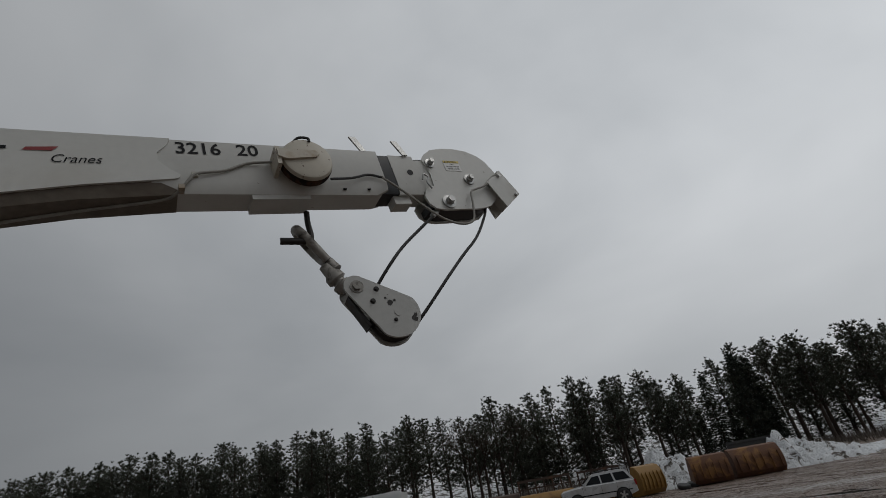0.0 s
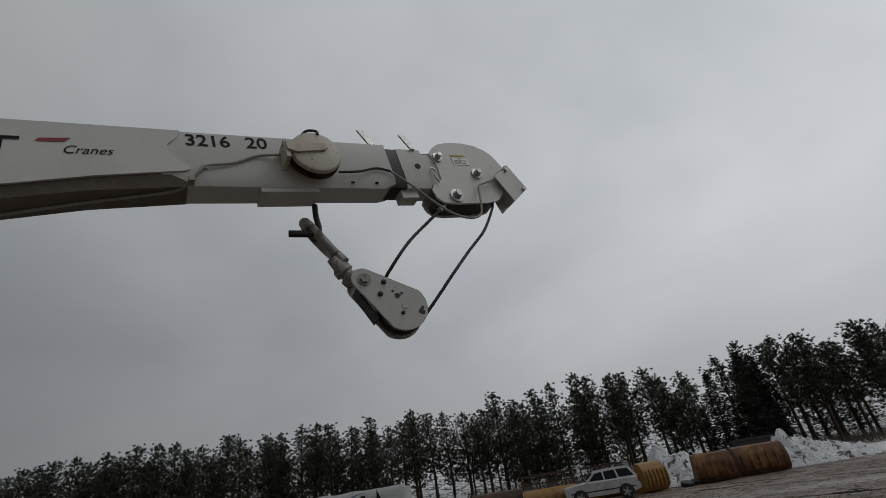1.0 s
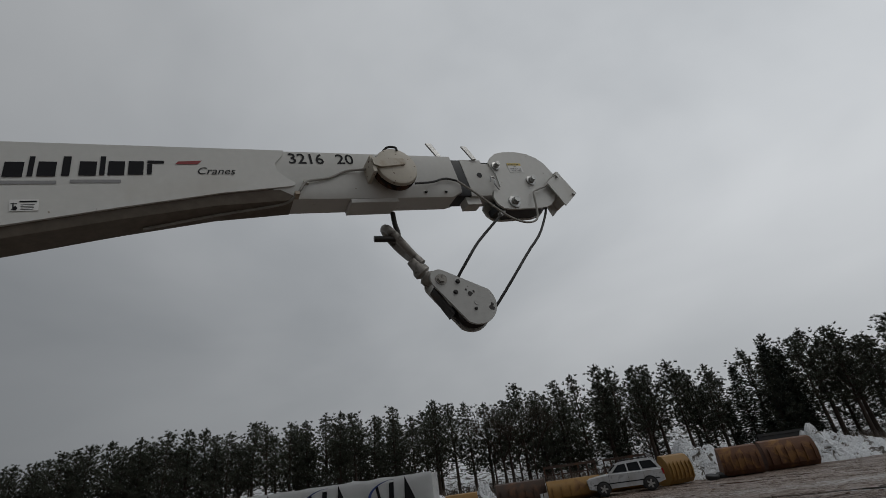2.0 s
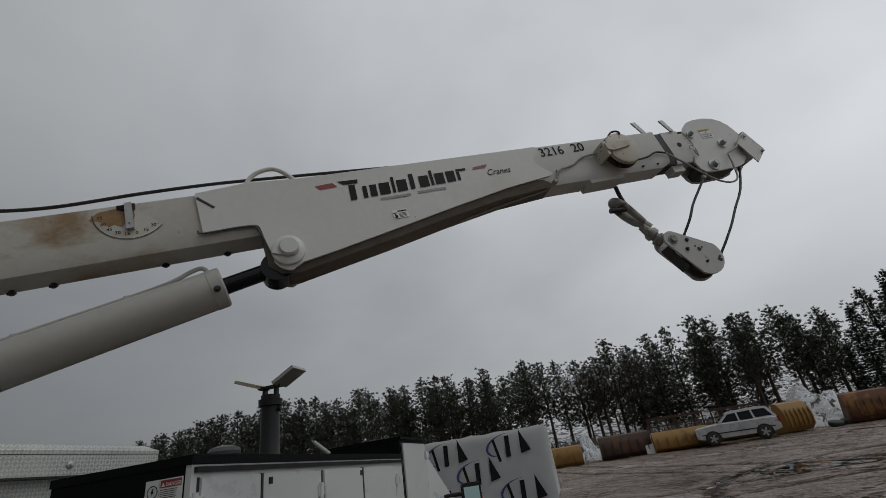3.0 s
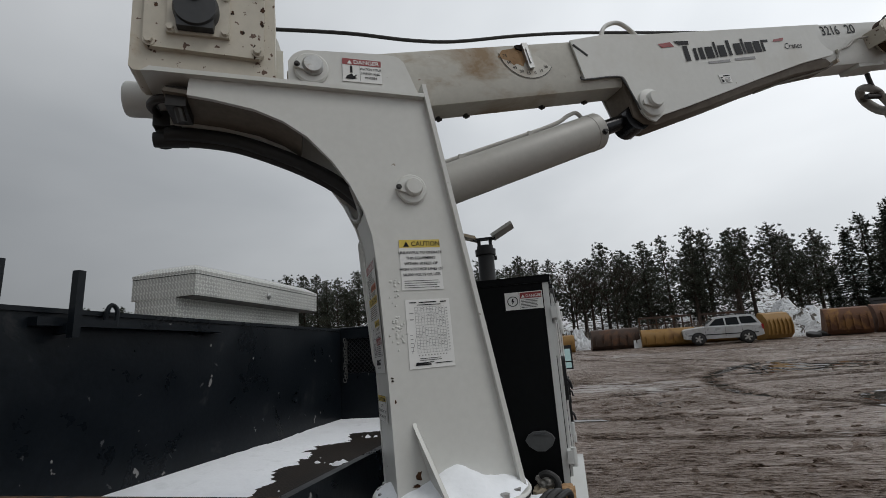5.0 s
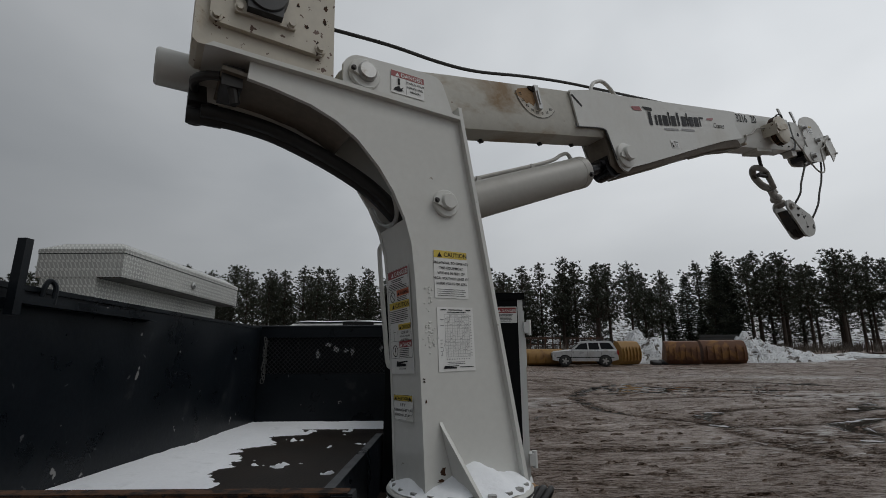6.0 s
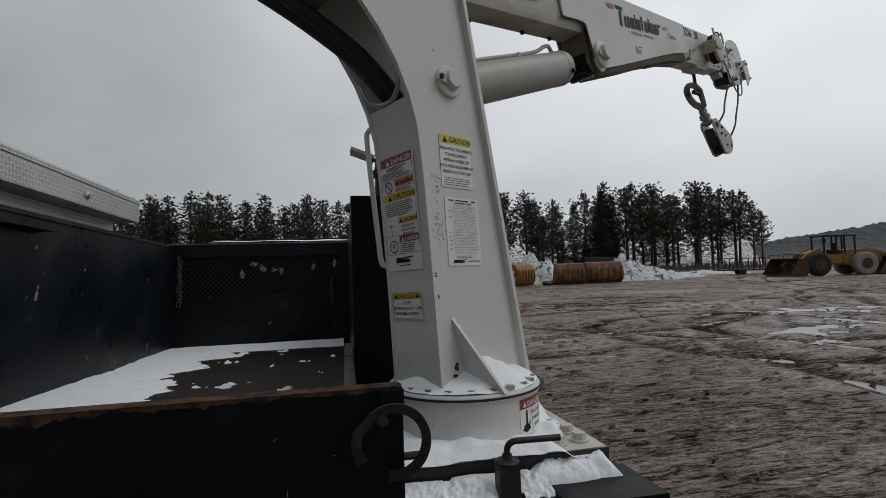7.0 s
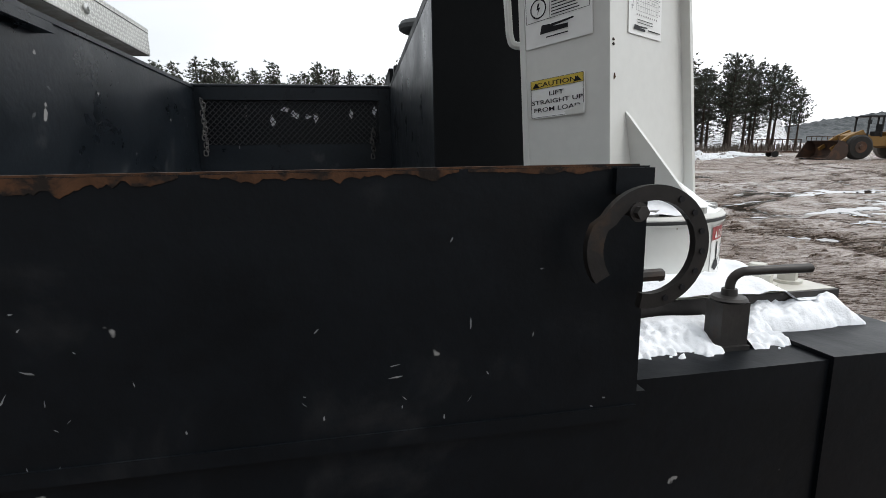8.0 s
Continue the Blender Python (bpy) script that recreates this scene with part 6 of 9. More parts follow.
def build_tailgate():
    bm = bmesh.new()
    box(bm, BED_L - 0.04, -0.233, -0.54, -0.495, 1.040, GATE)
    rounded(bm, 0.006, 2)
    gate = part("tailgate", bm, GATE_BLACK, truck, "black tailgate with a rusty worn top edge")
    # rust worn through along the top edge, ragged below
    rng = random.Random(5)
    for k, (x0, x1, depth) in enumerate(((-1.59, -1.05, 0.017), (-1.05, -0.72, 0.012), (-0.70, -0.45, 0.008), (-0.44, -0.28, 0.004))):
        bm = bmesh.new()
        n = int((x1 - x0) / 0.004)
        low = [(x0 + (x1 - x0) * i / n, GATE - 0.002 - depth * max(0.05, 0.45 + 1.1 * noise.noise((i * 0.10, k * 3.1, 0.5)) + 0.7 * noise.noise((i * 0.33, k * 3.1, 4.5)) + 0.45 * rng.random()) * min(1, 8 * i / n, 8 * (n - i) / n) - 0.001) for i in range(n + 1)]
        prism(bm, low + [(x1, GATE - 0.0005), (x0, GATE - 0.0005)], "y", -0.5412, -0.5395)
        part("rust_patch", bm, RUST_EDGE, gate, "ragged patch of brown rust")
    bm = bmesh.new()
    box(bm, BED_L - 0.03, -0.244, -0.538, -0.497, GATE - 0.0015, GATE + 0.0022)
    part("worn_top_edge", bm, RUST_EDGE, gate, "rusty top edge")
    bm = bmesh.new()
    box(bm, BED_L - 0.04, -0.235, -0.5425, -0.538, 1.040, 1.058)
    rounded(bm, 0.004, 2)
    part("bottom_lip", bm, GATE_BLACK, gate)
    for k in range(34):
        c = Vector((rng.uniform(-0.95, -0.25), -0.5405, rng.choice((rng.uniform(1.05, 1.14), rng.uniform(1.07, 1.31)))))
        a, ln, w = rng.uniform(0, 3.14), rng.choice((0.0025, 0.003, 0.004, 0.008)), rng.uniform(0.0005, 0.0013)
        d = Vector((math.cos(a), 0, math.sin(a)))
        n = Vector((-d.z, 0, d.x))
        bm = bmesh.new()
        bm.faces.new([bm.verts.new(c + d * ln * p * rng.uniform(0.7, 1.3) + n * w * q * rng.uniform(0.4, 1.6)) for p, q in ((-1, 0.2), (-0.4, -1), (0.3, -0.7), (1, -0.2), (0.5, 0.6), (-0.2, 1))])
        part("paint_chip", bm, CHIP_GREY, gate, "pale chip in the paint", smooth=0)
    bm = bmesh.new()
    box(bm, -0.277, -0.2315, -0.548, -0.538, GATE - 0.030, GATE - 0.002)
    rounded(bm, 0.004, 1)
    part("corner_plate", bm, GATE_BLACK, gate)
    # curved latch bar with a row of holes
    bm = bmesh.new()
    cx, cz, r0, r1 = -0.255, 1.260, 0.0495, 0.0655
    out = [(cx + math.cos(radians(a)) * r1 * (1.12 if a > 150 else 1.0), cz + math.sin(radians(a)) * r1) for a in range(212, -101, -8)]
    inn = [(cx + math.cos(radians(a)) * r0 * (1.12 if a > 150 else 1.0), cz + math.sin(radians(a)) * r0) for a in range(212, -101, -8)]
    loft(bm, [[Vector((p[0], -0.578, p[1])), Vector((q[0], -0.578, q[1])), Vector((q[0], -0.587, q[1])), Vector((p[0], -0.587, p[1]))] for p, q in zip(inn, out)])
    rounded(bm, 0.0025, 2, 50)
    latch = part("latch_bar", bm, LATCH_STEEL, gate, "curved dark steel latch bar with holes")
    for a in range(60, -81, -22):
        bm = bmesh.new()
        r = 0.5 * (r0 + r1)
        p = Vector((cx + math.cos(radians(a)) * r, -0.5875, cz + math.sin(radians(a)) * r))
        cyl(bm, p, p - Vector((0, 0.0012, 0)), 0.0032, seg=10)
        part("latch_hole", bm, INK, latch)
    bm = bmesh.new()
    cyl(bm, (-0.274, -0.538, 1.298), (-0.274, -0.580, 1.298), 0.006, seg=12)
    hex_bolt(bm, (-0.274, -0.587, 1.298), (0, -1, 0), 0.007, 0.010)
    part("latch_bolt", bm, DARK_STEEL, latch)
    bm = bmesh.new()
    tube(bm, [(-0.240, -0.530, 1.215), (-0.207, -0.532, 1.216), (-0.209, -0.530, 1.214)], 0.0075, 8)
    part("latch_stud", bm, DARK_STEEL, latch)


DECK = -0.075  # the corner deck lies lower than the bed


def build_platform():
    """Rear bumper and the corner deck under the crane, with base plate, turning ring and outrigger crank."""
    before = set(truck.children)
    bm = bmesh.new()
    box(bm, BED_L - 0.60, 0.343, -0.44, -0.30, 0.62, 0.93)
    box(bm, BED_L - 0.55, -0.218, -0.535, -0.30, 0.60, 1.146)
    rounded(bm, 0.012, 2)
    part("rear_bumper", bm, GATE_BLACK, truck, "black rear bumper")
    bm = bmesh.new()
    box(bm, -0.24, 0.344, -0.478, 0.54, 0.64, 1.130)
    rounded(bm, 0.036, 5)
    deck = part("crane_deck", bm, GATE_BLACK, truck, "black steel deck at the corner")
    bm = bmesh.new()
    prism(bm, [(0.112, -0.314), (0.119, -0.484), (0.347, -0.489), (0.347, -0.312)], "z", 0.66, 1.137)
    rounded(bm, 0.010, 3)
    part("step_box", bm, GATE_BLACK, deck)
    bm = bmesh.new()
    tube(bm, [(0.262, -0.482, 1.092), (0.285, -0.490, 1.088), (0.308, -0.492, 1.072), (0.319, -0.492, 1.045), (0.322, -0.492, 0.86)], 0.006, 10)
    part("grab_pipe", bm, DARK_STEEL, deck, "bent dark pipe on the step's face")
    bm = bmesh.new()
    prism(bm, [(-0.245, -0.325), (0.300, -0.322), (0.300, 0.31), (-0.245, 0.31)], "z", 1.155, 1.188)
    rounded(bm, 0.003, 1)
    base = part("base_plate", bm, CRANE_AGED, truck, "cream base plate with dark rusty edge")
    bm = bmesh.new()
    box(bm, -0.244, 0.3015, -0.3285, -0.320, 1.128, 1.187)
    box(bm, 0.297, 0.3025, -0.324, 0.305, 1.128, 1.185)
    part("plate_support", bm, DARK_STEEL, base)
    for x, y in ((0.255, -0.265), (0.255, -0.195), (0.19, -0.275)):
        bm = bmesh.new()
        hex_bolt(bm, (x, y, 1.188), (0, 0, 1), 0.017, 0.022)
        part("anchor_bolt", bm, CRANE_AGED, base)
    c = Vector((0.006, -0.040, 1.186))
    bm = bmesh.new()
    lathe(bm, ((0, 0.218), (0.118, 0.218), (0.122, 0.214)), c, (0, 0, 1), 64)
    ring = part("turning_ring", bm, CRANE_WHITE, truck, "white round turning base of the crane")
    bm = bmesh.new()
    lathe(bm, ((0.117, 0.223), (0.130, 0.224), (0.136, 0.220)), c, (0, 0, 1), 64)
    part("ring_flange", bm, CRANE_WHITE, ring)
    bm = bmesh.new()
    lathe(bm, ((0.1215, 0.2242), (0.1265, 0.2250), (0.128, 0.2244)), c, (0, 0, 1), 64)
    part("ring_seal", bm, RUBBER, ring, "black rubber seal")
    for k in range(22):
        a = 2 * math.pi * k / 22
        bm = bmesh.new()
        hex_bolt(bm, c + Vector((0.198 * math.cos(a), 0.198 * math.sin(a), 0.134)), (0, 0, 1), 0.013, 0.014, False)
        part("ring_bolt", bm, BARE_STEEL, ring)
    # danger label bent round the ring
    a0, a1, r = radians(-62), radians(-32), 0.2192
    def curved(bm, u0, u1, z0, z1, rr, n=8):
        vs = [[bm.verts.new((c.x + rr * math.cos(a0 + (a1 - a0) * (u0 + (u1 - u0) * i / n)), c.y + rr * math.sin(a0 + (a1 - a0) * (u0 + (u1 - u0) * i / n)), z)) for z in (z0, z1)] for i in range(n + 1)]
        for p, q in zip(vs, vs[1:]):
            bm.faces.new((p[0], q[0], q[1], p[1]))
    bm = bmesh.new()
    curved(bm, 0, 1, 1.202, 1.296, r)
    lab = part("decal", bm, DECAL_WHITE, ring, "red and white danger label bent round the base", smooth=60)
    bm = bmesh.new()
    curved(bm, 0, 1, 1.270, 1.296, r + 0.0006)
    part("header_band", bm, DECAL_RED, ring, smooth=60)

    def wrapped(draw, name, material, lift):
        bm = bmesh.new()
        draw(bm)
        for v in bm.verts:
            a = a0 + v.co.x / r
            v.co = Vector((c.x + (r + lift) * math.cos(a), c.y + (r + lift) * math.sin(a), 1.296 + v.co.y))
        part(name, finish(bm, name, material, 0), None, ring)
    wide = (a1 - a0) * r
    wrapped(lambda bm: (warning_triangle(bm, 0.010, -0.022, 0.016), text_faces(bm, "DANGER", 0.030, -0.0215, 0.020, weight=0.012)), "header_lettering", DECAL_WHITE, 0.0012)

    def hand_sign(bm):
        flat_rect(bm, wide * 0.46, -0.092, 0.001, 0.064)
        flat_rect(bm, wide * 0.20, -0.062, 0.007, 0.032)
        flat_poly(bm, ((0.008, -0.080), (0.016, -0.068), (0.030, -0.060), (0.034, -0.070), (0.046, -0.058), (0.040, -0.074), (0.046, -0.080), (0.024, -0.088)))
        for k, words in enumerate(("WATCH YOUR", "HANDS AND", "FINGERS")):
            text_faces(bm, words, wide * 0.73, -0.044 - 0.018 * k, 0.0105, align="CENTER", weight=0.012)
    wrapped(hand_sign, "lettering", INK, 0.0010)
    # outrigger crank
    bm = bmesh.new()
    box(bm, -0.012, 0.036, -0.414, -0.378, 1.12, 1.205)
    rounded(bm, 0.006, 2)
    jack = part("outrigger_jack", bm, DARK_STEEL, truck, "dark steel crank jack")
    bm = bmesh.new()
    lathe(bm, ((0, 0.024), (0.004, 0.027), (0.008, 0.024), (0.010, 0.012), (0.020, 0.011)), (0.013, -0.395, 1.204), (0, 0, 1), 20)
    part("jack_cap", bm, DARK_STEEL, jack)
    bm = bmesh.new()
    tube(bm, [(0.013, -0.395, 1.21), (0.014, -0.396, 1.236), (0.024, -0.401, 1.250), (0.046, -0.409, 1.254), (0.130, -0.421, 1.256)], 0.0072, 12)
    part("crank_handle", bm, DARK_STEEL, jack, "bent steel crank handle")
    bm = bmesh.new()
    box(bm, -0.010, 0.036, -0.420, -0.374, 1.130, 1.137)
    part("jack_foot", bm, DARK_STEEL, jack)
    # hoses and a pin at the inner side of the ring
    for k, (dx, r) in enumerate(((0.0, 0.012), (0.026, 0.010), (-0.02, 0.009))):
        bm = bmesh.new()
        tube(bm, [(0.205 + dx, 0.03, 1.20), (0.255 + dx, 0.06, 1.250), (0.290 + dx, 0.11, 1.268), (0.300 + dx, 0.18, 1.235), (0.28 + dx, 0.22, 1.18)], r, 10)
        part("hydraulic_hose", bm, RUBBER, truck, "looped black hydraulic hose")
    for ob in truck.children:
        if ob not in before:
            ob.location.z += DECK


def build_cabinets():
    # crane-side cabinet: shell, doors, hinges, latches
    bm = bmesh.new()
    box(bm, BED_R, CAB_R - 0.028, 0.547, 2.56, 0.98, TOP - 0.03)
    part("cabinet", bm, CABINET_BLACK, truck, "black tool cabinet with white doors")
    bm = bmesh.new()
    box(bm, BED_R - 0.003, BED_R + 0.001, 0.549, 2.56, 1.0, TOP - 0.032)
    part("cabinet_inner_side", bm, BODY_BLACK, truck, "glossier black side towards the bed")
    bm = bmesh.new()
    box(bm, BED_R - 0.004, CAB_R + 0.004, 0.540, 2.565, TOP - 0.03, TOP)
    rounded(bm, 0.008, 2)
    part("cabinet_top", bm, CABINET_BLACK, truck, "black cabinet lid with drip edge")
    bm = bmesh.new()
    box(bm, CAB_R - 0.002, CAB_R + 0.012, 0.56, 2.555, TOP - 0.058, TOP - 0.040)
    rounded(bm, 0.004, 1)
    part("drip_rail", bm, PLASTIC, truck)
    bm = bmesh.new()
    box(bm, BED_R, CAB_R - 0.012, 2.565, 3.12, 0.85, FRONT - 0.015)
    part("front_cabinet", bm, CABINET_BLACK, truck, "taller black front cabinet")
    bm = bmesh.new()
    box(bm, BED_R - 0.004, CAB_R + 0.004, 2.560, 3.125, FRONT - 0.017, FRONT)
    rounded(bm, 0.006, 1)
    part("front_cabinet_top", bm, CABINET_BLACK, truck)
    bm = bmesh.new()
    box(bm, CAB_R - 0.028, CAB_R - 0.004, 0.549, 2.56, 0.72, TOP - 0.032)
    part("door_frame", bm, BODY_WHITE, truck)
    for y0, y1, z0, z1 in ((0.590, 0.920, 1.12, 1.835), (0.940, 1.370, 1.12, 1.835), (1.440, 1.880, 0.74, 1.835), (1.900, 2.390, 0.74, 1.835), (2.60, 3.09, 0.80, 1.985)):
        bm = bmesh.new()
        box(bm, CAB_R - 0.012, CAB_R + 0.008, y0, y1, z0, z1)
        rounded(bm, 0.006, 2)
        door = part("cabinet_door", bm, BODY_WHITE, truck, "white cabinet door")
        if y0 in (0.940, 1.900, 2.60):
            hz = 1.465 if y0 < 1.5 else 1.185 if y0 < 2.5 else 1.27
            bm = bmesh.new()
            prism(bm, [*arc(y0 + 0.068, hz - 0.062, 0.044, 180, 360, 8), *arc(y0 + 0.068, hz + 0.062, 0.044, 0, 180, 8)], "x", CAB_R + 0.006, CAB_R + 0.024)
            rounded(bm, 0.007, 2, 50)
            plate = part("latch_plate", bm, PLASTIC, door, "black recessed paddle latch")
            bm = bmesh.new()
            tube(bm, [(CAB_R + 0.014, y0 + 0.042, hz + 0.005), (CAB_R + 0.034, y0 + 0.042, hz - 0.020), (CAB_R + 0.040, y0 + 0.052, hz - 0.045), (CAB_R + 0.040, y0 + 0.082, hz - 0.045), (CAB_R + 0.034, y0 + 0.092, hz - 0.020), (CAB_R + 0.014, y0 + 0.092, hz + 0.005)], 0.006, 8)
            part("latch_handle", bm, PLASTIC, door)
    for y, z0, z1 in ((0.930, 1.12, 1.838), (1.890, 0.74, 1.838)):
        bm = bmesh.new()
        box(bm, CAB_R - 0.004, CAB_R + 0.0095, y - 0.0065, y + 0.0065, z0, z1)
        part("weather_strip", bm, RUBBER, truck, "black rubber strip between the doors")
    for y, z0, z1 in ((0.583, 1.12, 1.838), (1.377, 1.12, 1.838), (1.432, 0.74, 1.838), (2.397, 0.74, 1.838), (2.592, 0.80, 1.99)):
        bm = bmesh.new()
        box(bm, CAB_R - 0.005, CAB_R - 0.0015, y - 0.005, y + 0.005, z0, z1)
        part("door_gap", bm, RUBBER, truck, "dark gap beside the door")
    for y, z in ((0.570, 1.755), (0.570, 1.20), (1.405, 1.745), (1.405, 1.17), (2.42, 1.745), (2.42, 0.95), (3.10, 1.90)):
        bm = bmesh.new()
        box(bm, CAB_R - 0.004, CAB_R + 0.016, y - 0.036, y + 0.036, z - 0.024, z + 0.024)
        cyl(bm, (CAB_R + 0.020, y - 0.020, z - 0.034), (CAB_R + 0.020, y - 0.020, z + 0.034), 0.011, seg=12)
        cyl(bm, (CAB_R + 0.020, y + 0.024, z - 0.020), (CAB_R + 0.020, y + 0.024, z + 0.020), 0.010, seg=12)
        rounded(bm, 0.002, 1)
        part("hinge", bm, BODY_WHITE, truck)
    for y in (0.570, 1.400, 2.412):
        bm = bmesh.new()
        box(bm, CAB_R - 0.004, CAB_R + 0.006, y - 0.012, y + 0.012, 1.58, 1.71)
        part("hinge_strap", bm, BODY_WHITE, truck)
    for y in (0.985, 1.862):
        bm = bmesh.new()
        box(bm, CAB_R + 0.006, CAB_R + 0.014, y - 0.01, y + 0.01, 1.795, 1.822)
        rounded(bm, 0.003, 1)
        part("door_stop", bm, PLASTIC, truck)
    # small print plates on the first door
    for k, (z, h) in enumerate(((1.700, 0.016), (1.660, 0.044), (1.608, 0.044), (1.556, 0.044))):
        bm = bmesh.new()
        box(bm, CAB_R + 0.008, CAB_R + 0.0092, 0.612, 0.735, z - h / 2, z + h / 2)
        s = part("decal", bm, DECAL_WHITE, truck, "small faded instruction label")
        bm = bmesh.new()
        rng = random.Random(k)
        for j in range(max(1, int(h / 0.012))):
            for i in range(4):
                y, zz = 0.620 + 0.028 * i, z + h / 2 - 0.010 - 0.012 * j
                bm.faces.new([bm.verts.new(p) for p in ((CAB_R + 0.0098, y, zz), (CAB_R + 0.0098, y + 0.012 + 0.008 * rng.random(), zz), (CAB_R + 0.0098, y + 0.012 + 0.008 * rng.random(), zz + 0.005), (CAB_R + 0.0098, y, zz + 0.005))])
        part("lettering", bm, DECAL_GREY, s, smooth=0)
    # fender flare below the doors
    bm = bmesh.new()
    outer = arc(1.05, 0.42, 0.675, 160, 12, 20)
    inner = arc(1.05, 0.42, 0.60, 12, 160, 20)
    prism(bm, outer + inner, "x", CAB_R - 0.14, CAB_R + 0.055)
    rounded(bm, 0.012, 2, 40)
    part("fender_flare", bm, BODY_WHITE, truck, "white wheel arch flare")
    bm = bmesh.new()
    box(bm, CAB_R - 0.03, CAB_R - 0.006, 0.549, 2.56, 0.55, 0.725)
    part("lower_side_panel", bm, BODY_WHITE, truck)
    # danger label and a round vent on the black rear end
    bm = bmesh.new()
    box(bm, 0.138, 0.294, 0.5445, 0.5465, 1.776, 1.849)
    lab = part("decal", bm, DECAL_WHITE, truck, "red and white danger label about high voltage")
    m = Matrix.Translation((0.138, 0.5442, 1.849)) @ Matrix.Diagonal((1, 1, 0.94, 1)) @ ON_NEAR

    def rear(name, draw, material, lift):
        bm = bmesh.new()
        draw(bm)
        part(name, finish(bm, name, material, 0), None, lab, "", m @ Matrix.Translation((0, 0, lift)))
    rear("header_band", lambda bm: flat_rect(bm, 0.064, -0.030, 0.088, 0.026), DECAL_RED, 0.0006)
    rear("header_lettering", lambda bm: (warning_triangle(bm, 0.068, -0.026, 0.016), text_faces(bm, "DANGER", 0.087, -0.0255, 0.017, weight=0.012, squeeze=0.95)), DECAL_WHITE, 0.0012)
    rear("lettering", lambda bm: (flat_ring(bm, 0.032, -0.040, 0.021, 0.0035), flat_poly(bm, ((0.031, -0.027), (0.037, -0.027), (0.034, -0.038), (0.039, -0.038), (0.028, -0.056), (0.031, -0.043), (0.026, -0.043))),
                                  small_bars(bm, 0.066, -0.038, 0.084, 6, 0.0065, 0.0022, 5), flat_rect(bm, 0.060, -0.076, 0.001, 0.074)), INK, 0.0010)
    bm = bmesh.new()
    prism(bm, [(0.225 + x, 1.264 + z) for x, z in ((-0.057, 0.002), (-0.046, 0.020), (-0.022, 0.032), (0.022, 0.034), (0.046, 0.022), (0.057, 0.004), (0.045, -0.018), (0.018, -0.038), (-0.016, -0.038), (-0.044, -0.020))], "y", 0.522, 0.547)
    rounded(bm, 0.009, 3)
    cover = part("rear_vent_cover", bm, CAP_GREY, truck, "grey faceted plastic cover on the cabinet's end")
    bm = bmesh.new()
    box(bm, 0.203, 0.247, 0.518, 0.524, 1.286, 1.293)
    rounded(bm, 0.002, 1)
    part("slot_rim", bm, SCUFF, cover)
    bm = bmesh.new()
    tube(bm, [(0.208, 1.556, 1.990), (0.246, 1.568, 1.955), (0.287, 1.582, 1.918)], 0.011, 8)
    part("lid_stay", bm, LAMP_GREY, truck, "pale flat stay on the cabinet lid")
    # far cabinets
    bm = bmesh.new()
    box(bm, -2.24, BED_L - 0.03, -0.52, HEAD + 0.04, 0.62, RAIL - 0.02)
    rounded(bm, 0.01, 1)
    part("far_cabinet", bm, BODY_WHITE, truck, "white cabinets on the far side")
    bm = bmesh.new()
    box(bm, -2.24, BED_L + 0.01, HEAD + 0.046, 3.20, 0.62, RAIL - 0.02)
    part("far_front_cabinet", bm, BODY_BLACK, truck, "black cabinet beside the cab")
    # cap on the cabinet's inner edge
    bm = bmesh.new()
    cyl(bm, (-0.225, 1.40, 1.915), (-0.225, 1.40, 1.985), 0.035, seg=16)
    lathe(bm, ((0, 0.06), (0.012, 0.082), (0.030, 0.086), (0.048, 0.075), (0.060, 0.04)), (-0.245, 1.40, 1.975), (0, 0, 1), 32)
    part("breather_cap", bm, CAP_GREY, truck, "dull grey round breather cap")
    bm = bmesh.new()
    box(bm, -0.28, -0.235, 2.40, 2.46, 1.92, 2.02)
    rounded(bm, 0.006, 1)
    part("marker_box", bm, PLASTIC, truck)


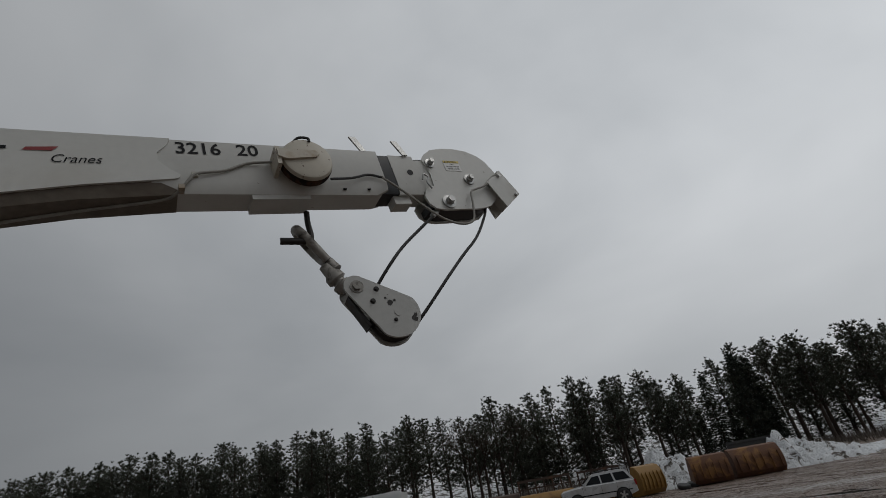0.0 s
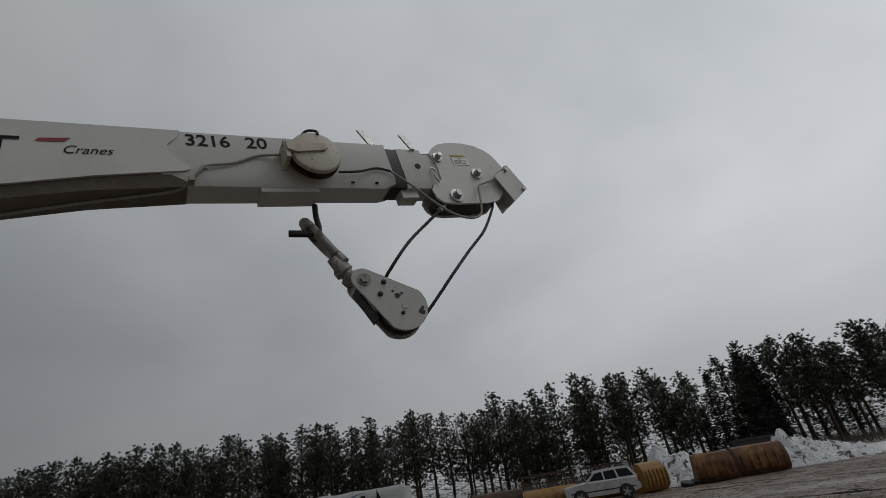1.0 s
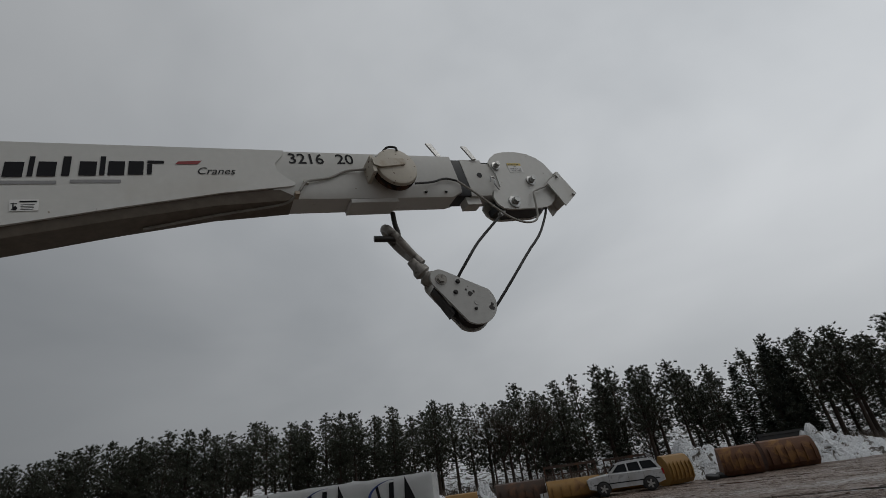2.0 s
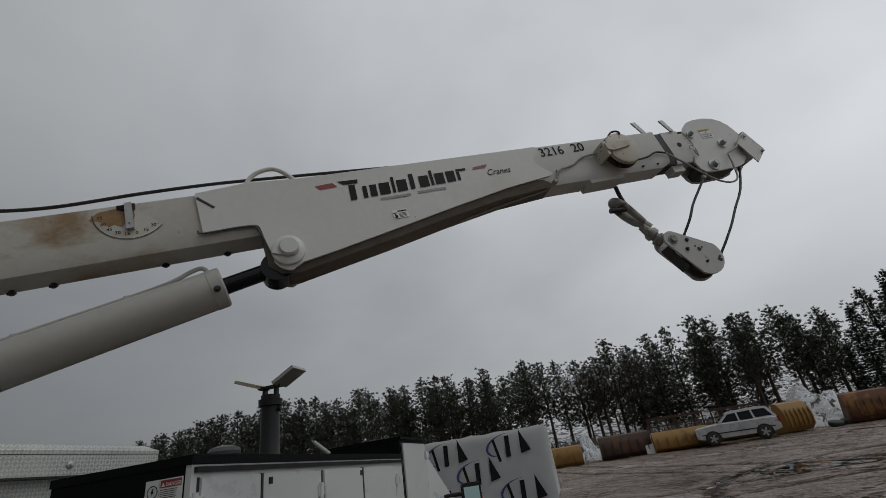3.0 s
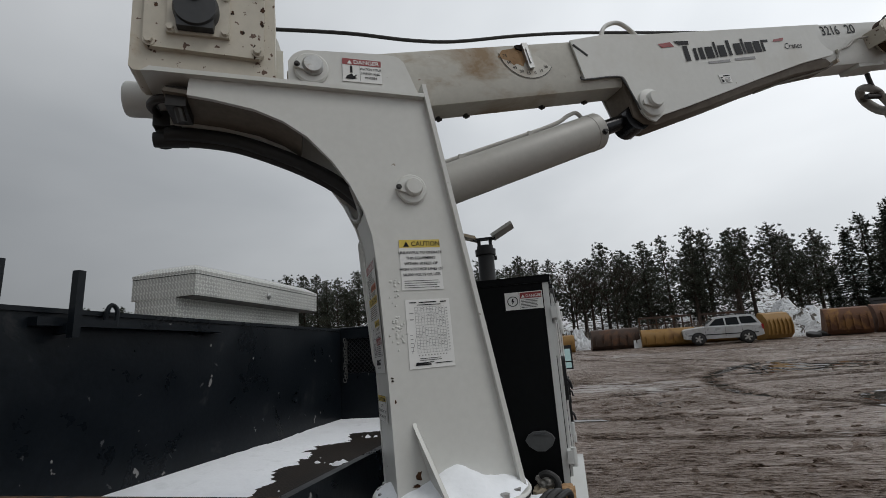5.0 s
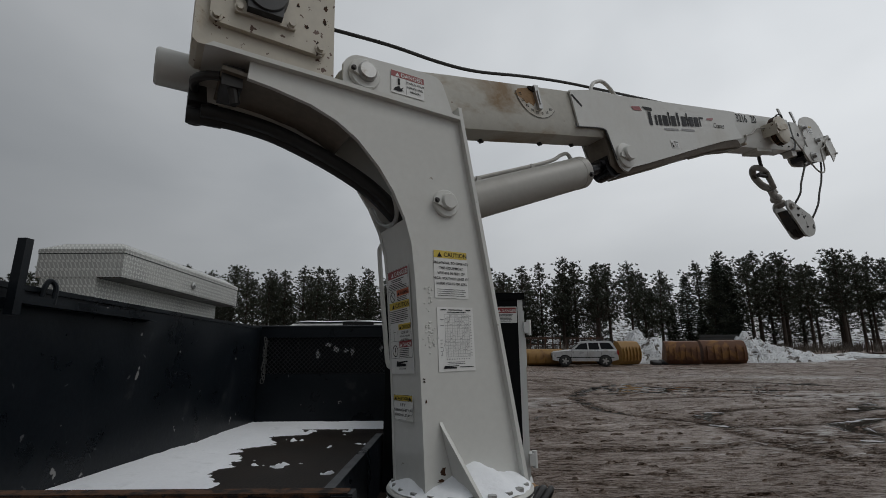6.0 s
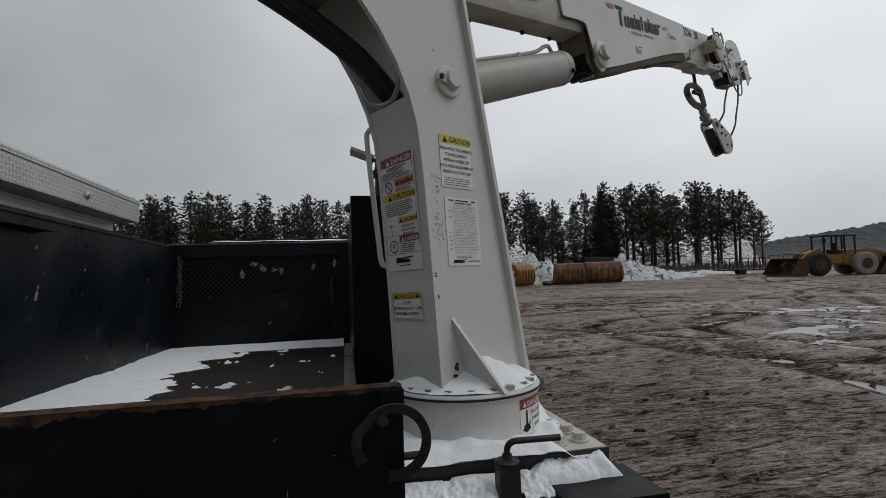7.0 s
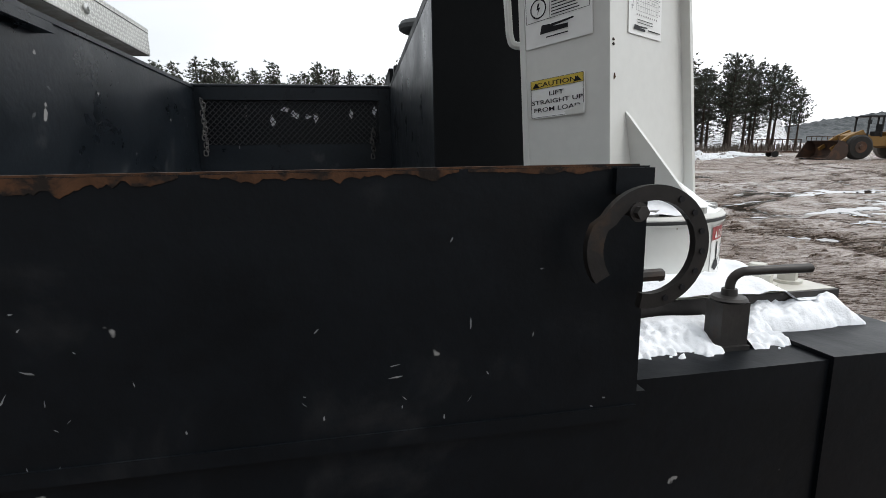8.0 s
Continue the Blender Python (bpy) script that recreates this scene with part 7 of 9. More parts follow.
def build_cab():
    """Cab, hood, fender, mirror and wheels ahead of the bed."""
    w = 0.98
    bm = bmesh.new()
    prof = [(3.34, 0.75), (3.34, 1.46), (3.40, 1.94), (3.52, 2.005), (4.15, 2.015), (4.55, 1.96), (5.02, 1.47), (5.06, 1.33), (6.02, 1.22), (6.14, 1.12), (6.16, 0.70), (5.2, 0.62), (3.4, 0.62)]
    rings = []
    for x, inset, drop in ((-w, 0.0, 0.05), (-w + 0.10, 0.0, 0.0), (w - 0.10, 0.0, 0.0), (w, 0.0, 0.05)):
        rings.append([Vector((CX + x * (1 - 0.16 * max(0, (z - 1.30)) / 0.65), y, z - (drop if z > 1.1 else 0))) for y, z in prof])
    loft(bm, rings)
    rounded(bm, 0.02, 2, 25)
    part("cab_body", bm, BODY_WHITE, truck, "white pickup cab and hood")
    bm = bmesh.new()
    x = CX + w * 0.90
    loft(bm, [[Vector((x - 0.05, 3.62, 1.86)), Vector((x - 0.05, 4.38, 1.84)), Vector((x + 0.012, 4.70, 1.48)), Vector((x + 0.020, 3.60, 1.46))],
              [Vector((x - 0.07, 3.62, 1.86)), Vector((x - 0.07, 4.38, 1.84)), Vector((x - 0.010, 4.70, 1.48)), Vector((x - 0.010, 3.60, 1.46))]])
    part("side_window", bm, GLASS_DARK, truck)
    bm = bmesh.new()
    box(bm, CX - 0.70, CX + 0.70, 3.333, 3.352, 1.52, 1.88)
    rounded(bm, 0.008, 1)
    part("rear_window", bm, GLASS_DARK, truck)
    bm = bmesh.new()
    box(bm, CX - 0.16, CX + 0.16, 3.36, 3.41, 1.962, 2.008)
    rounded(bm, 0.006, 1)
    part("brake_light", bm, PLASTIC, truck, "dark high brake light")
    # front fender with wheel opening
    bm = bmesh.new()
    top = [(4.78, 1.18), (4.90, 1.27), (5.25, 1.30), (5.95, 1.20), (6.12, 1.05), (6.12, 0.62)]
    prism(bm, [(4.78, 0.55), *top, *arc(5.50, 0.46, 0.50, 18, 162, 16), (4.95, 0.55)], "x", CX + w - 0.12, CX + w + 0.02)
    rounded(bm, 0.02, 3, 40)
    part("front_fender", bm, BODY_WHITE, truck, "white front fender")
    bm = bmesh.new()
    box(bm, CX + w + 0.018, CX + w + 0.026, 4.86, 4.98, 1.10, 1.135)
    rounded(bm, 0.004, 1)
    part("side_badge", bm, BARE_STEEL, truck, "small plain badge")
    # towing mirror
    bm = bmesh.new()
    box(bm, 0.315, 0.52, 3.98, 4.09, 1.27, 1.555)
    rounded(bm, 0.035, 4)
    mir = part("towing_mirror", bm, PLASTIC, truck, "black towing mirror", Matrix.Translation((0.298, 4.65, 0.07)) @ pose(0, 0, 0, 0, 0, 14) @ Matrix.Translation((-0.418, -4.03, 0)))
    bm = bmesh.new()
    prism(bm, [(3.966, 1.37), (3.984, 1.37), (3.996, 1.535), (3.982, 1.535)], "x", 0.335, 0.50)
    rounded(bm, 0.008, 2)
    part("mirror_glass", bm, MIRROR, mir)
    bm = bmesh.new()
    prism(bm, [(3.970, 1.29), (3.984, 1.29), (3.990, 1.355), (3.976, 1.355)], "x", 0.335, 0.50)
    rounded(bm, 0.006, 2)
    part("mirror_glass", bm, MIRROR, mir)
    bm = bmesh.new()
    box(bm, 0.512, 0.524, 4.0, 4.07, 1.31, 1.44)
    rounded(bm, 0.005, 1)
    part("marker_lens", bm, AMBER, mir)
    for z in (1.455, 1.325):
        bm = bmesh.new()
        tube(bm, [(0.10, 4.12, z - 0.01), (0.18, 4.08, z), (0.34, 4.04, z)], 0.022, 10)
        part("mirror_arm", bm, PLASTIC, mir)
    # frame and wheels
    bm = bmesh.new()
    for x in (-0.42, 0.42):
        box(bm, CX + x - 0.04, CX + x + 0.04, -0.35, 6.0, 0.62, 0.82)
    part("frame_rail", bm, PLASTIC, truck)
    for x, y in ((CX + 0.93, 5.50), (CX - 0.93, 5.50), (CX + 0.98, 1.05), (CX - 0.98, 1.05), (CX + 0.72, 1.05), (CX - 0.72, 1.05)):
        s = 1 if x > CX else -1
        bm = bmesh.new()
        lathe(bm, ((0, 0.25), (0.0, 0.34), (0.03, 0.395), (0.09, 0.405), (0.16, 0.395), (0.19, 0.34), (0.19, 0.25)), (x - s * 0.12, y, 0.405), (s, 0, 0), 40)
        wheel = part("wheel", bm, RUBBER, truck, "black tyre on a steel wheel")
        bm = bmesh.new()
        lathe(bm, ((0.02, 0.255), (0.17, 0.255), (0.175, 0.22), (0.13, 0.20), (0.12, 0.10), (0.17, 0.07), (0.175, 0.02)), (x - s * 0.12, y, 0.405), (s, 0, 0), 32)
        part("rim", bm, BARE_STEEL, wheel)
    bm = bmesh.new()
    for y in (5.5, 1.05):
        cyl(bm, (CX - 0.9, y, 0.405), (CX + 0.9, y, 0.405), 0.06, seg=14)
    part("axle", bm, PLASTIC, truck)


build_bed()
build_tailgate()
build_platform()
build_cabinets()
build_cab()


# ---- things on the truck ----
def build_toolbox():
    t = thing("aluminium_toolbox", TILT @ Matrix.Translation((-2.088, 1.06, RAIL - 0.02)), "aluminium tread plate toolbox standing on the far cabinets", "toolbox")
    bm = bmesh.new()
    box(bm, -0.27, 0.055, 0.004, 1.46, 0.0, 0.207)
    rounded(bm, 0.008, 2)
    part("box_body", bm, TREAD, t)
    bm = bmesh.new()
    loft(bm, [[Vector((0.20, 0.0, 0.207)), Vector((-0.30, 0.0, 0.207)), Vector((-0.30, 0.0, 0.350)), Vector((0.20, 0.0, 0.350))],
              [Vector((0.20, 1.535, 0.207)), Vector((-0.30, 1.535, 0.207)), Vector((-0.30, 1.535, 0.350)), Vector((0.20, 1.535, 0.350))]])
    rounded(bm, 0.006, 2)
    part("lid_rim", bm, TREAD, t)
    # bare aluminium here too; the dark plate puts in the shade under the rim
    bm = bmesh.new()
    box(bm, 0.056, 0.196, 0.006, 1.53, 0.201, 0.206)
    part("rim_shade_plate", bm, DARK_STEEL, t, "plate under the overhanging rim, coloured dark for its shade")
    bm = bmesh.new()
    box(bm, -0.3015, 0.2015, -0.0015, 1.5365, 0.3435, 0.3495)
    part("lid_seal", bm, RUBBER, t, "dark seam under the lid")
    bm = bmesh.new()
    loft(bm, [[Vector((0.203, -0.003, 0.348)), Vector((-0.303, -0.003, 0.348)), Vector((-0.303, 1.538, 0.348)), Vector((0.203, 1.538, 0.348))],
              [Vector((0.203, -0.003, 0.372)), Vector((-0.303, -0.003, 0.372)), Vector((-0.303, 1.538, 0.372)), Vector((0.203, 1.538, 0.372))],
              [Vector((0.12, 0.08, 0.422)), Vector((-0.22, 0.08, 0.422)), Vector((-0.22, 1.455, 0.422)), Vector((0.12, 1.455, 0.422))]])
    rounded(bm, 0.006, 2, 15)
    part("lid", bm, TREAD, t, "pale aluminium lid")
    for y in (0.78,):
        bm = bmesh.new()
        lathe(bm, ((0, 0.026), (0.008, 0.026), (0.012, 0.020), (0.013, 0.010), (0.022, 0.009)), (0.20, y, 0.275), (1, 0, 0), 20)
        part("lock", bm, BARE_STEEL, t, "round push lock")
    for dz in (0.06, 0.15):
        bm = bmesh.new()
        hex_bolt(bm, (-0.18, 0.075, dz), (0, -1, 0), 0.009, 0.008)
        part("rivet", bm, BARE_STEEL, t)


def build_work_light():
    t = thing("work_light", TILT @ Matrix.Translation((-0.080, 1.57, 1.968)), "black mast with two flat work lights tilted up, one yellowed", "work light")
    bm = bmesh.new()
    lathe(bm, ((-0.058, 0.070), (-0.04, 0.062), (-0.03, 0.056), (0.26, 0.052), (0.262, 0.066), (0.300, 0.068), (0.302, 0.054), (0.325, 0.054)), (0, 0, 0), (0, 0, 1), 24)
    cyl(bm, (0.055, 0, 0.24), (0.072, 0, 0.24), 0.014, seg=10)
    part("mast", bm, PLASTIC, t)
    bm = bmesh.new()
    for x in (-0.038, 0.038):
        box(bm, x - 0.010, x + 0.010, -0.012, 0.012, 0.32, 0.372)
    box(bm, -0.075, 0.075, -0.022, 0.022, 0.366, 0.380)
    rounded(bm, 0.003, 1)
    part("cross_bar", bm, PLASTIC, t)
    for s, material, label, turn in ((-1, LAMP_TAN, "yellowed flat lamp", 20), (1, LAMP_GREY, "grey flat lamp", 28)):
        bm = bmesh.new()
        box(bm, 0.0, 0.155, -0.070, 0.070, -0.010, 0.010)
        rounded(bm, 0.006, 2)
        m = Matrix.Translation((s * 0.055, 0, 0.378)) @ pose(0, 0, 0, 0, 0, 0 if s > 0 else 180) @ pose(0, 0, 0, 0, -turn, 0)
        part("lamp_head", bm, material, t, label, m)


def heap(name, material, label, outline_fn, m, nx, ny, category, kind="stuff", smooth=80):
    """A heap or sheet of snow: heights over a grid, trimmed where there is none."""
    bm = bmesh.new()
    grid = {}
    for j in range(ny + 1):
        for i in range(nx + 1):
            x, y, z = outline_fn(i / nx, j / ny)
            if z is not None:
                grid[i, j] = bm.verts.new((x, y, z))
    for j in range(ny):
        for i in range(nx):
            c = [grid.get(k) for k in ((i, j), (i + 1, j), (i + 1, j + 1), (i, j + 1))]
            if all(c):
                bm.faces.new(c)
    return single(name, bm, material, m, label, category, kind=kind, smooth=smooth)


def bed_snow(u, v):
    x, y = BED_L + 0.002 + u * (BED_R - 0.055 - BED_L), -0.49 + v * (HEAD - 0.005 + 0.49)
    n = 0.5 * noise.noise((x * 2.2, y * 3.6, 4.0)) + 0.3 * noise.noise((x * 6, y * 9, 1.0)) + 0.14 * noise.noise((x * 22, y * 26, 2.0))
    reach = 0.46 + 0.10 * math.sin(3.1 * y) - 0.07 * max(0.0, y - 1.4)
    wall = (reach - (x - BED_L)) / 0.55
    far = (0.17 - (HEAD - 0.02 - y)) / 0.25
    d = max(wall, far) + 0.60 * n + 0.08 * noise.noise((x * 55, y * 60, 2.0))
    d = max(d, 1.2 * (noise.noise((x * 7 + 3, y * 5, 8.0)) + 0.35 * noise.noise((x * 24, y * 18, 5.0)) - 0.58))
    return x, y, FLOOR + (0.042 * min(1.0, d * 1.3) ** 0.65 if d > 0 else max(-0.02, 0.12 * d))


def ring_snow(u, v):
    a, r = 2 * math.pi * u, 0.075 + 0.140 * v
    x, y = 0.006 + r * math.cos(a), -0.040 + r * math.sin(a)
    n = noise.noise((x * 11, y * 11, 3.0))
    h = 0.055 * (1 - v ** 2.0) * (0.9 + 0.45 * n) + 0.010 * (n + 0.35) + 0.003 * noise.noise((x * 45, y * 45, 0))
    return x, y, 1.3205 + max(-0.01, h)


def plate_snow(u, v):
    x, y = -0.242 + 0.515 * u, -0.343 + 0.605 * v
    n = noise.noise((x * 11, y * 11, 6.0)) + 0.25 * noise.noise((x * 30, y * 30, 2.0))
    edge = max(0.0, min(1, (y + 0.343) / 0.035))
    h = 0.004 + 0.012 * edge + 0.022 * max(0.0, 0.6 + n) * (0.3 + 0.7 * edge)
    if x > 0.10 and y < 0.08:
        d = 0.55 - (x - 0.13) * 6 + n * 0.6 - (-0.20 - y) * 3
        h = min(h, 0.05 * d)
    return x, y, 1.188 + max(-0.012, h)


def deck_snow(u, v):
    x, y = -0.235 + 0.35 * u, -0.450 + 0.113 * v
    n = noise.noise((x * 14, y * 18, 9.0)) + 0.6 * noise.noise((x * 40, y * 40, 5.0))
    d = v + 0.30 * n - 0.26 - 0.20 * max(0, u - 0.7) + 0.16 * noise.noise((x * 95, y * 95, 1.0))
    if -0.008 < x < 0.044 and y < -0.38:
        return x, y, None
    return x, y, 1.130 + (0.036 * min(1, d * 1.35) ** 0.75 * (0.9 + 0.25 * noise.noise((x * 9, y * 9, 2.0))) if d > 0 else max(-0.015, 0.05 * d))


def step_snow(u, v):
    x, y = 0.05 + 0.268 * u, -0.392 + 0.078 * v
    n = noise.noise((x * 18, y * 22, 4.0)) + 0.5 * noise.noise((x * 50, y * 50, 7.0)) + 0.3 * noise.noise((x * 110, y * 110, 2.0))
    d = min(1.0, 3.0 * u + 0.1, 6 * (1 - u), 1.9 * v) * (0.85 + 0.35 * n) - 0.22
    return x, y, 1.137 + (0.052 * min(1, d) ** 0.7 if d > 0 else max(-0.016, 0.12 * d))


def build_snow_on_truck():
    heap("snow_patch", SNOW, "wind-blown snow lying on the black bed floor", bed_snow, TILT, 80, 190, "snow")
    heap("snow_patch", SNOW, "snow heaped round the foot of the crane", ring_snow, TILT @ Matrix.Translation((0, 0, DECK)), 90, 16, "snow")
    heap("snow_patch", SNOW, "snow on the crane's base plate", plate_snow, TILT @ Matrix.Translation((0, 0, DECK)), 70, 70, "snow")
    heap("snow_patch", SNOW, "snow on the black corner deck", deck_snow, TILT @ Matrix.Translation((0, 0, DECK)), 130, 44, "snow")
    heap("snow_patch", SNOW, "crust of snow on the step", step_snow, TILT @ Matrix.Translation((0, 0, DECK)), 90, 30, "snow")

    def roof(u, v):
        x, y = CX - 0.74 + 1.48 * u, 3.47 + 0.95 * v
        edge = min(1, 9 * u, 9 * (1 - u), 7 * v, 7 * (1 - v))
        if edge <= 0.02:
            return x, y, None
        return x, y, 2.005 + 0.035 * edge ** 0.5 + 0.008 * noise.noise((x * 5, y * 5, 0)) - 0.05 * max(0, v - 0.75)
    heap("snow_patch", SNOW, "snow lying on the cab roof", roof, TILT, 44, 26, "snow")


def build_rag():
    t = thing("rag_bundle", TILT @ Matrix.Translation((0.255, 0.44, 1.126 + DECK)), "grey rag, black hose end and tan strap bundled on the deck", "rag")
    for name, material, label, (cx, cy, cz), (rx, ry, rz), seed in (("rag", RAG_GREY, "crumpled grey rag", (-0.01, 0.0, 0.092), (0.042, 0.036, 0.024), 1), ("strap", BRICK_TAN, "tan folded strap", (0.055, 0.02, 0.035), (0.034, 0.04, 0.044), 4),
                                                                    ("pad", LAMP_TAN, "yellowed block under the rag", (-0.025, 0.0, 0.036), (0.052, 0.045, 0.046), 8)):
        bm = bmesh.new()
        bmesh.ops.create_icosphere(bm, subdivisions=4, radius=1.0)
        for v in bm.verts:
            p = v.co.copy()
            k = 1 + 0.45 * noise.noise(p * 1.9 + Vector((seed, 0, 0))) + 0.16 * noise.noise(p * 4.5 + Vector((0, seed, 0)))
            q = p * k
            if name != "rag":
                q = Vector((max(-0.8, min(0.8, q.x)), max(-0.8, min(0.8, q.y)), max(-0.9, min(0.8, q.z))))
            v.co = Vector((cx + q.x * rx, cy + q.y * ry, max(0.002, cz + q.z * rz)))
        part(name, bm, material, t, label, smooth=70)
    bm = bmesh.new()
    tube(bm, [(0.020, -0.01, 0.004), (0.026, -0.03, 0.06), (0.020, -0.03, 0.105), (-0.010, -0.025, 0.122), (-0.035, -0.02, 0.112)], 0.012, 10)
    part("hose_end", bm, RUBBER, t, "black hose end")


build_toolbox()
build_work_light()
build_snow_on_truck()
build_rag()


# ---- the yard: banner, buckets, snow heaps, parked car, loaders ----
GROUND = -0.30


def build_banner():
    t = thing("banner_trailer", pose(0.20, 17.0, GROUND, 0, 0, 1.5), "white banner with blue and black logo shapes on a trailer", "banner")
    bm = bmesh.new()
    box(bm, -8.6, -0.03, 0.06, 2.4, 0.18, 2.44)
    rounded(bm, 0.03, 1)
    part("trailer_box", bm, BODY_WHITE, t)
    bm = bmesh.new()
    nx, nz = 60, 16
    rows = [[bm.verts.new((-8.62 + 8.62 * i / nx, 0.02 * noise.noise((i * 0.35, j * 0.5, 3)) - 0.01, 0.10 + 2.38 * j / nz + (0.035 * noise.noise((i * 0.3, 0, 8)) if j in (0, nz) else 0))) for i in range(nx + 1)] for j in range(nz + 1)]
    for j in range(nz):
        for i in range(nx):
            bm.faces.new((rows[j][i], rows[j][i + 1], rows[j + 1][i + 1], rows[j + 1][i]))
    bmesh.ops.solidify(bm, geom=bm.faces[:], thickness=0.012)
    part("banner_sheet", bm, BANNER, t, "white vinyl sheet", smooth=25)
    bm = bmesh.new()
    box(bm, -8.5, -0.1, 0.1, 2.3, 0.06, 0.18)
    part("under_frame", bm, PLASTIC, t)
    for x in (-1.4, -2.3, -6.4):
        bm = bmesh.new()
        lathe(bm, ((0, 0.14), (0.0, 0.24), (0.04, 0.28), (0.18, 0.28), (0.22, 0.24), (0.22, 0.14)), (x, 1.9, 0.28), (0, 1, 0), 24)
        part("wheel", bm, RUBBER, t)
    # logo shapes: an open blue oval beside three dark strokes, repeated in two staggered rows
    k = 0
    for cx, cz, s in ((-1.10, 0.52, 1.45), (-1.35, 1.98, 1.45), (-2.55, 1.25, 1.45), (-3.6, 1.98, 1.45), (-3.7, 0.52, 1.45), (-4.9, 1.25, 1.45), (-6.0, 1.98, 1.45), (-6.1, 0.52, 1.45), (-7.3, 1.25, 1.45)):
        m = Matrix.Translation((cx, -0.045, cz)) @ ON_NEAR

        def oval(bm):
            n = 30
            out = [(-0.10 * s + 0.46 * s * math.cos(q), 0.06 * s + 0.24 * s * math.sin(q)) for q in [radians(62 + 178 * i / n) for i in range(n + 1)]]
            thick = [0.012 * s + 0.045 * s * math.sin(math.pi * (i / n) ** 1.3) for i in range(n + 1)]
            inner = [(x + w * 0.9, y - w * (0.5 if y > 0.06 * s else -0.4)) for (x, y), w in zip(out, thick)]
            for k in range(n):
                flat_poly(bm, (out[k], out[k + 1], inner[k + 1], inner[k]))

        def strokes(bm):
            flat_rect(bm, -0.345 * s, -0.26 * s, 0.065 * s, 0.52 * s)
            flat_poly(bm, ((-0.14 * s, -0.22 * s), (-0.03 * s, -0.24 * s), (0.09 * s, 0.22 * s), (-0.02 * s, 0.24 * s)))
            flat_poly(bm, ((0.22 * s, -0.26 * s), (0.47 * s, -0.26 * s), (0.36 * s, 0.26 * s)))
        for name, draw, material, label in (("logo_oval", oval, BANNER_BLUE, "open blue oval"), ("logo_mark", strokes, INK, "dark logo strokes")):
            bm = bmesh.new()
            draw(bm)
            part(name, finish(bm, name, material, 0), None, t, label, m @ pose(0, 0, 0, 0, 0, 12))


def build_bucket(m, w, h, d, material, label, teeth=False, guard=False):
    """A loader bucket: curved shell, two side plates, cutting edge."""
    t = thing("loader_bucket", m, label, "loader bucket", "loader buckets along the yard's edge")
    shell = [(0.0, 0.06 * h), (0.35 * d, 0.0), (0.75 * d, 0.02 * h), (0.95 * d, 0.18 * h), (1.0 * d, 0.45 * h), (0.93 * d, 0.75 * h), (0.75 * d, 0.95 * h), (0.5 * d, 1.0 * h)]
    inner = [(y * 0.96 + 0.02 * d, z * 0.95 + 0.03 * h) for y, z in shell[::-1]]
    bm = bmesh.new()
    prism(bm, shell + inner, "x", -w / 2 + 0.03, w / 2 - 0.03)
    part("shell", bm, material, t)
    for x in (-w / 2, w / 2 - 0.035):
        bm = bmesh.new()
        prism(bm, shell, "x", x, x + 0.035)
        part("side_plate", bm, material, t)
    bm = bmesh.new()
    box(bm, -w / 2 - 0.01, w / 2 + 0.01, -0.14, 0.10, 0.02 * h, 0.07 * h)
    part("cutting_edge", bm, BUCKET_DARK, t)
    for k in range(6):
        x = -w / 2 + w * (k + 0.5) / 6
        bm = bmesh.new()
        prism(bm, [(0.93 * d, 0.14 * h), (1.06 * d, 0.25 * h), (1.07 * d, 0.55 * h), (0.98 * d, 0.78 * h), (0.9 * d, 0.5 * h)], "x", x - 0.02, x + 0.02)
        part("rib", bm, material, t)
    if teeth:
        for k in range(8):
            x = -w / 2 + w * (k + 0.5) / 8
            bm = bmesh.new()
            loft(bm, [[Vector((x + a, -0.12, 0.03 * h + b)) for a, b in ((-0.06, 0), (0.06, 0), (0.06, 0.08), (-0.06, 0.08))], [Vector((x + a, -0.36, 0.02 * h + b)) for a, b in ((-0.03, 0), (0.03, 0), (0.03, 0.02), (-0.03, 0.02))]])
            part("tooth", bm, BUCKET_DARK, t)
    if guard:
        bm = bmesh.new()
        for k in range(7):
            x = -w / 2 + 0.05 + (w - 0.1) * k / 6
            box(bm, x - 0.045, x + 0.045, 0.48 * d, 0.48 * d + 0.06, h * 0.97, h * 1.66)
        box(bm, -w / 2, w / 2, 0.47 * d, 0.48 * d + 0.07, h * 1.60, h * 1.72)
        box(bm, -w / 2, w / 2, 0.48 * d, 0.48 * d + 0.04, h * 1.24, h * 1.30)
        part("spill_guard", bm, BUCKET_DARK, t, "dark spill guard")


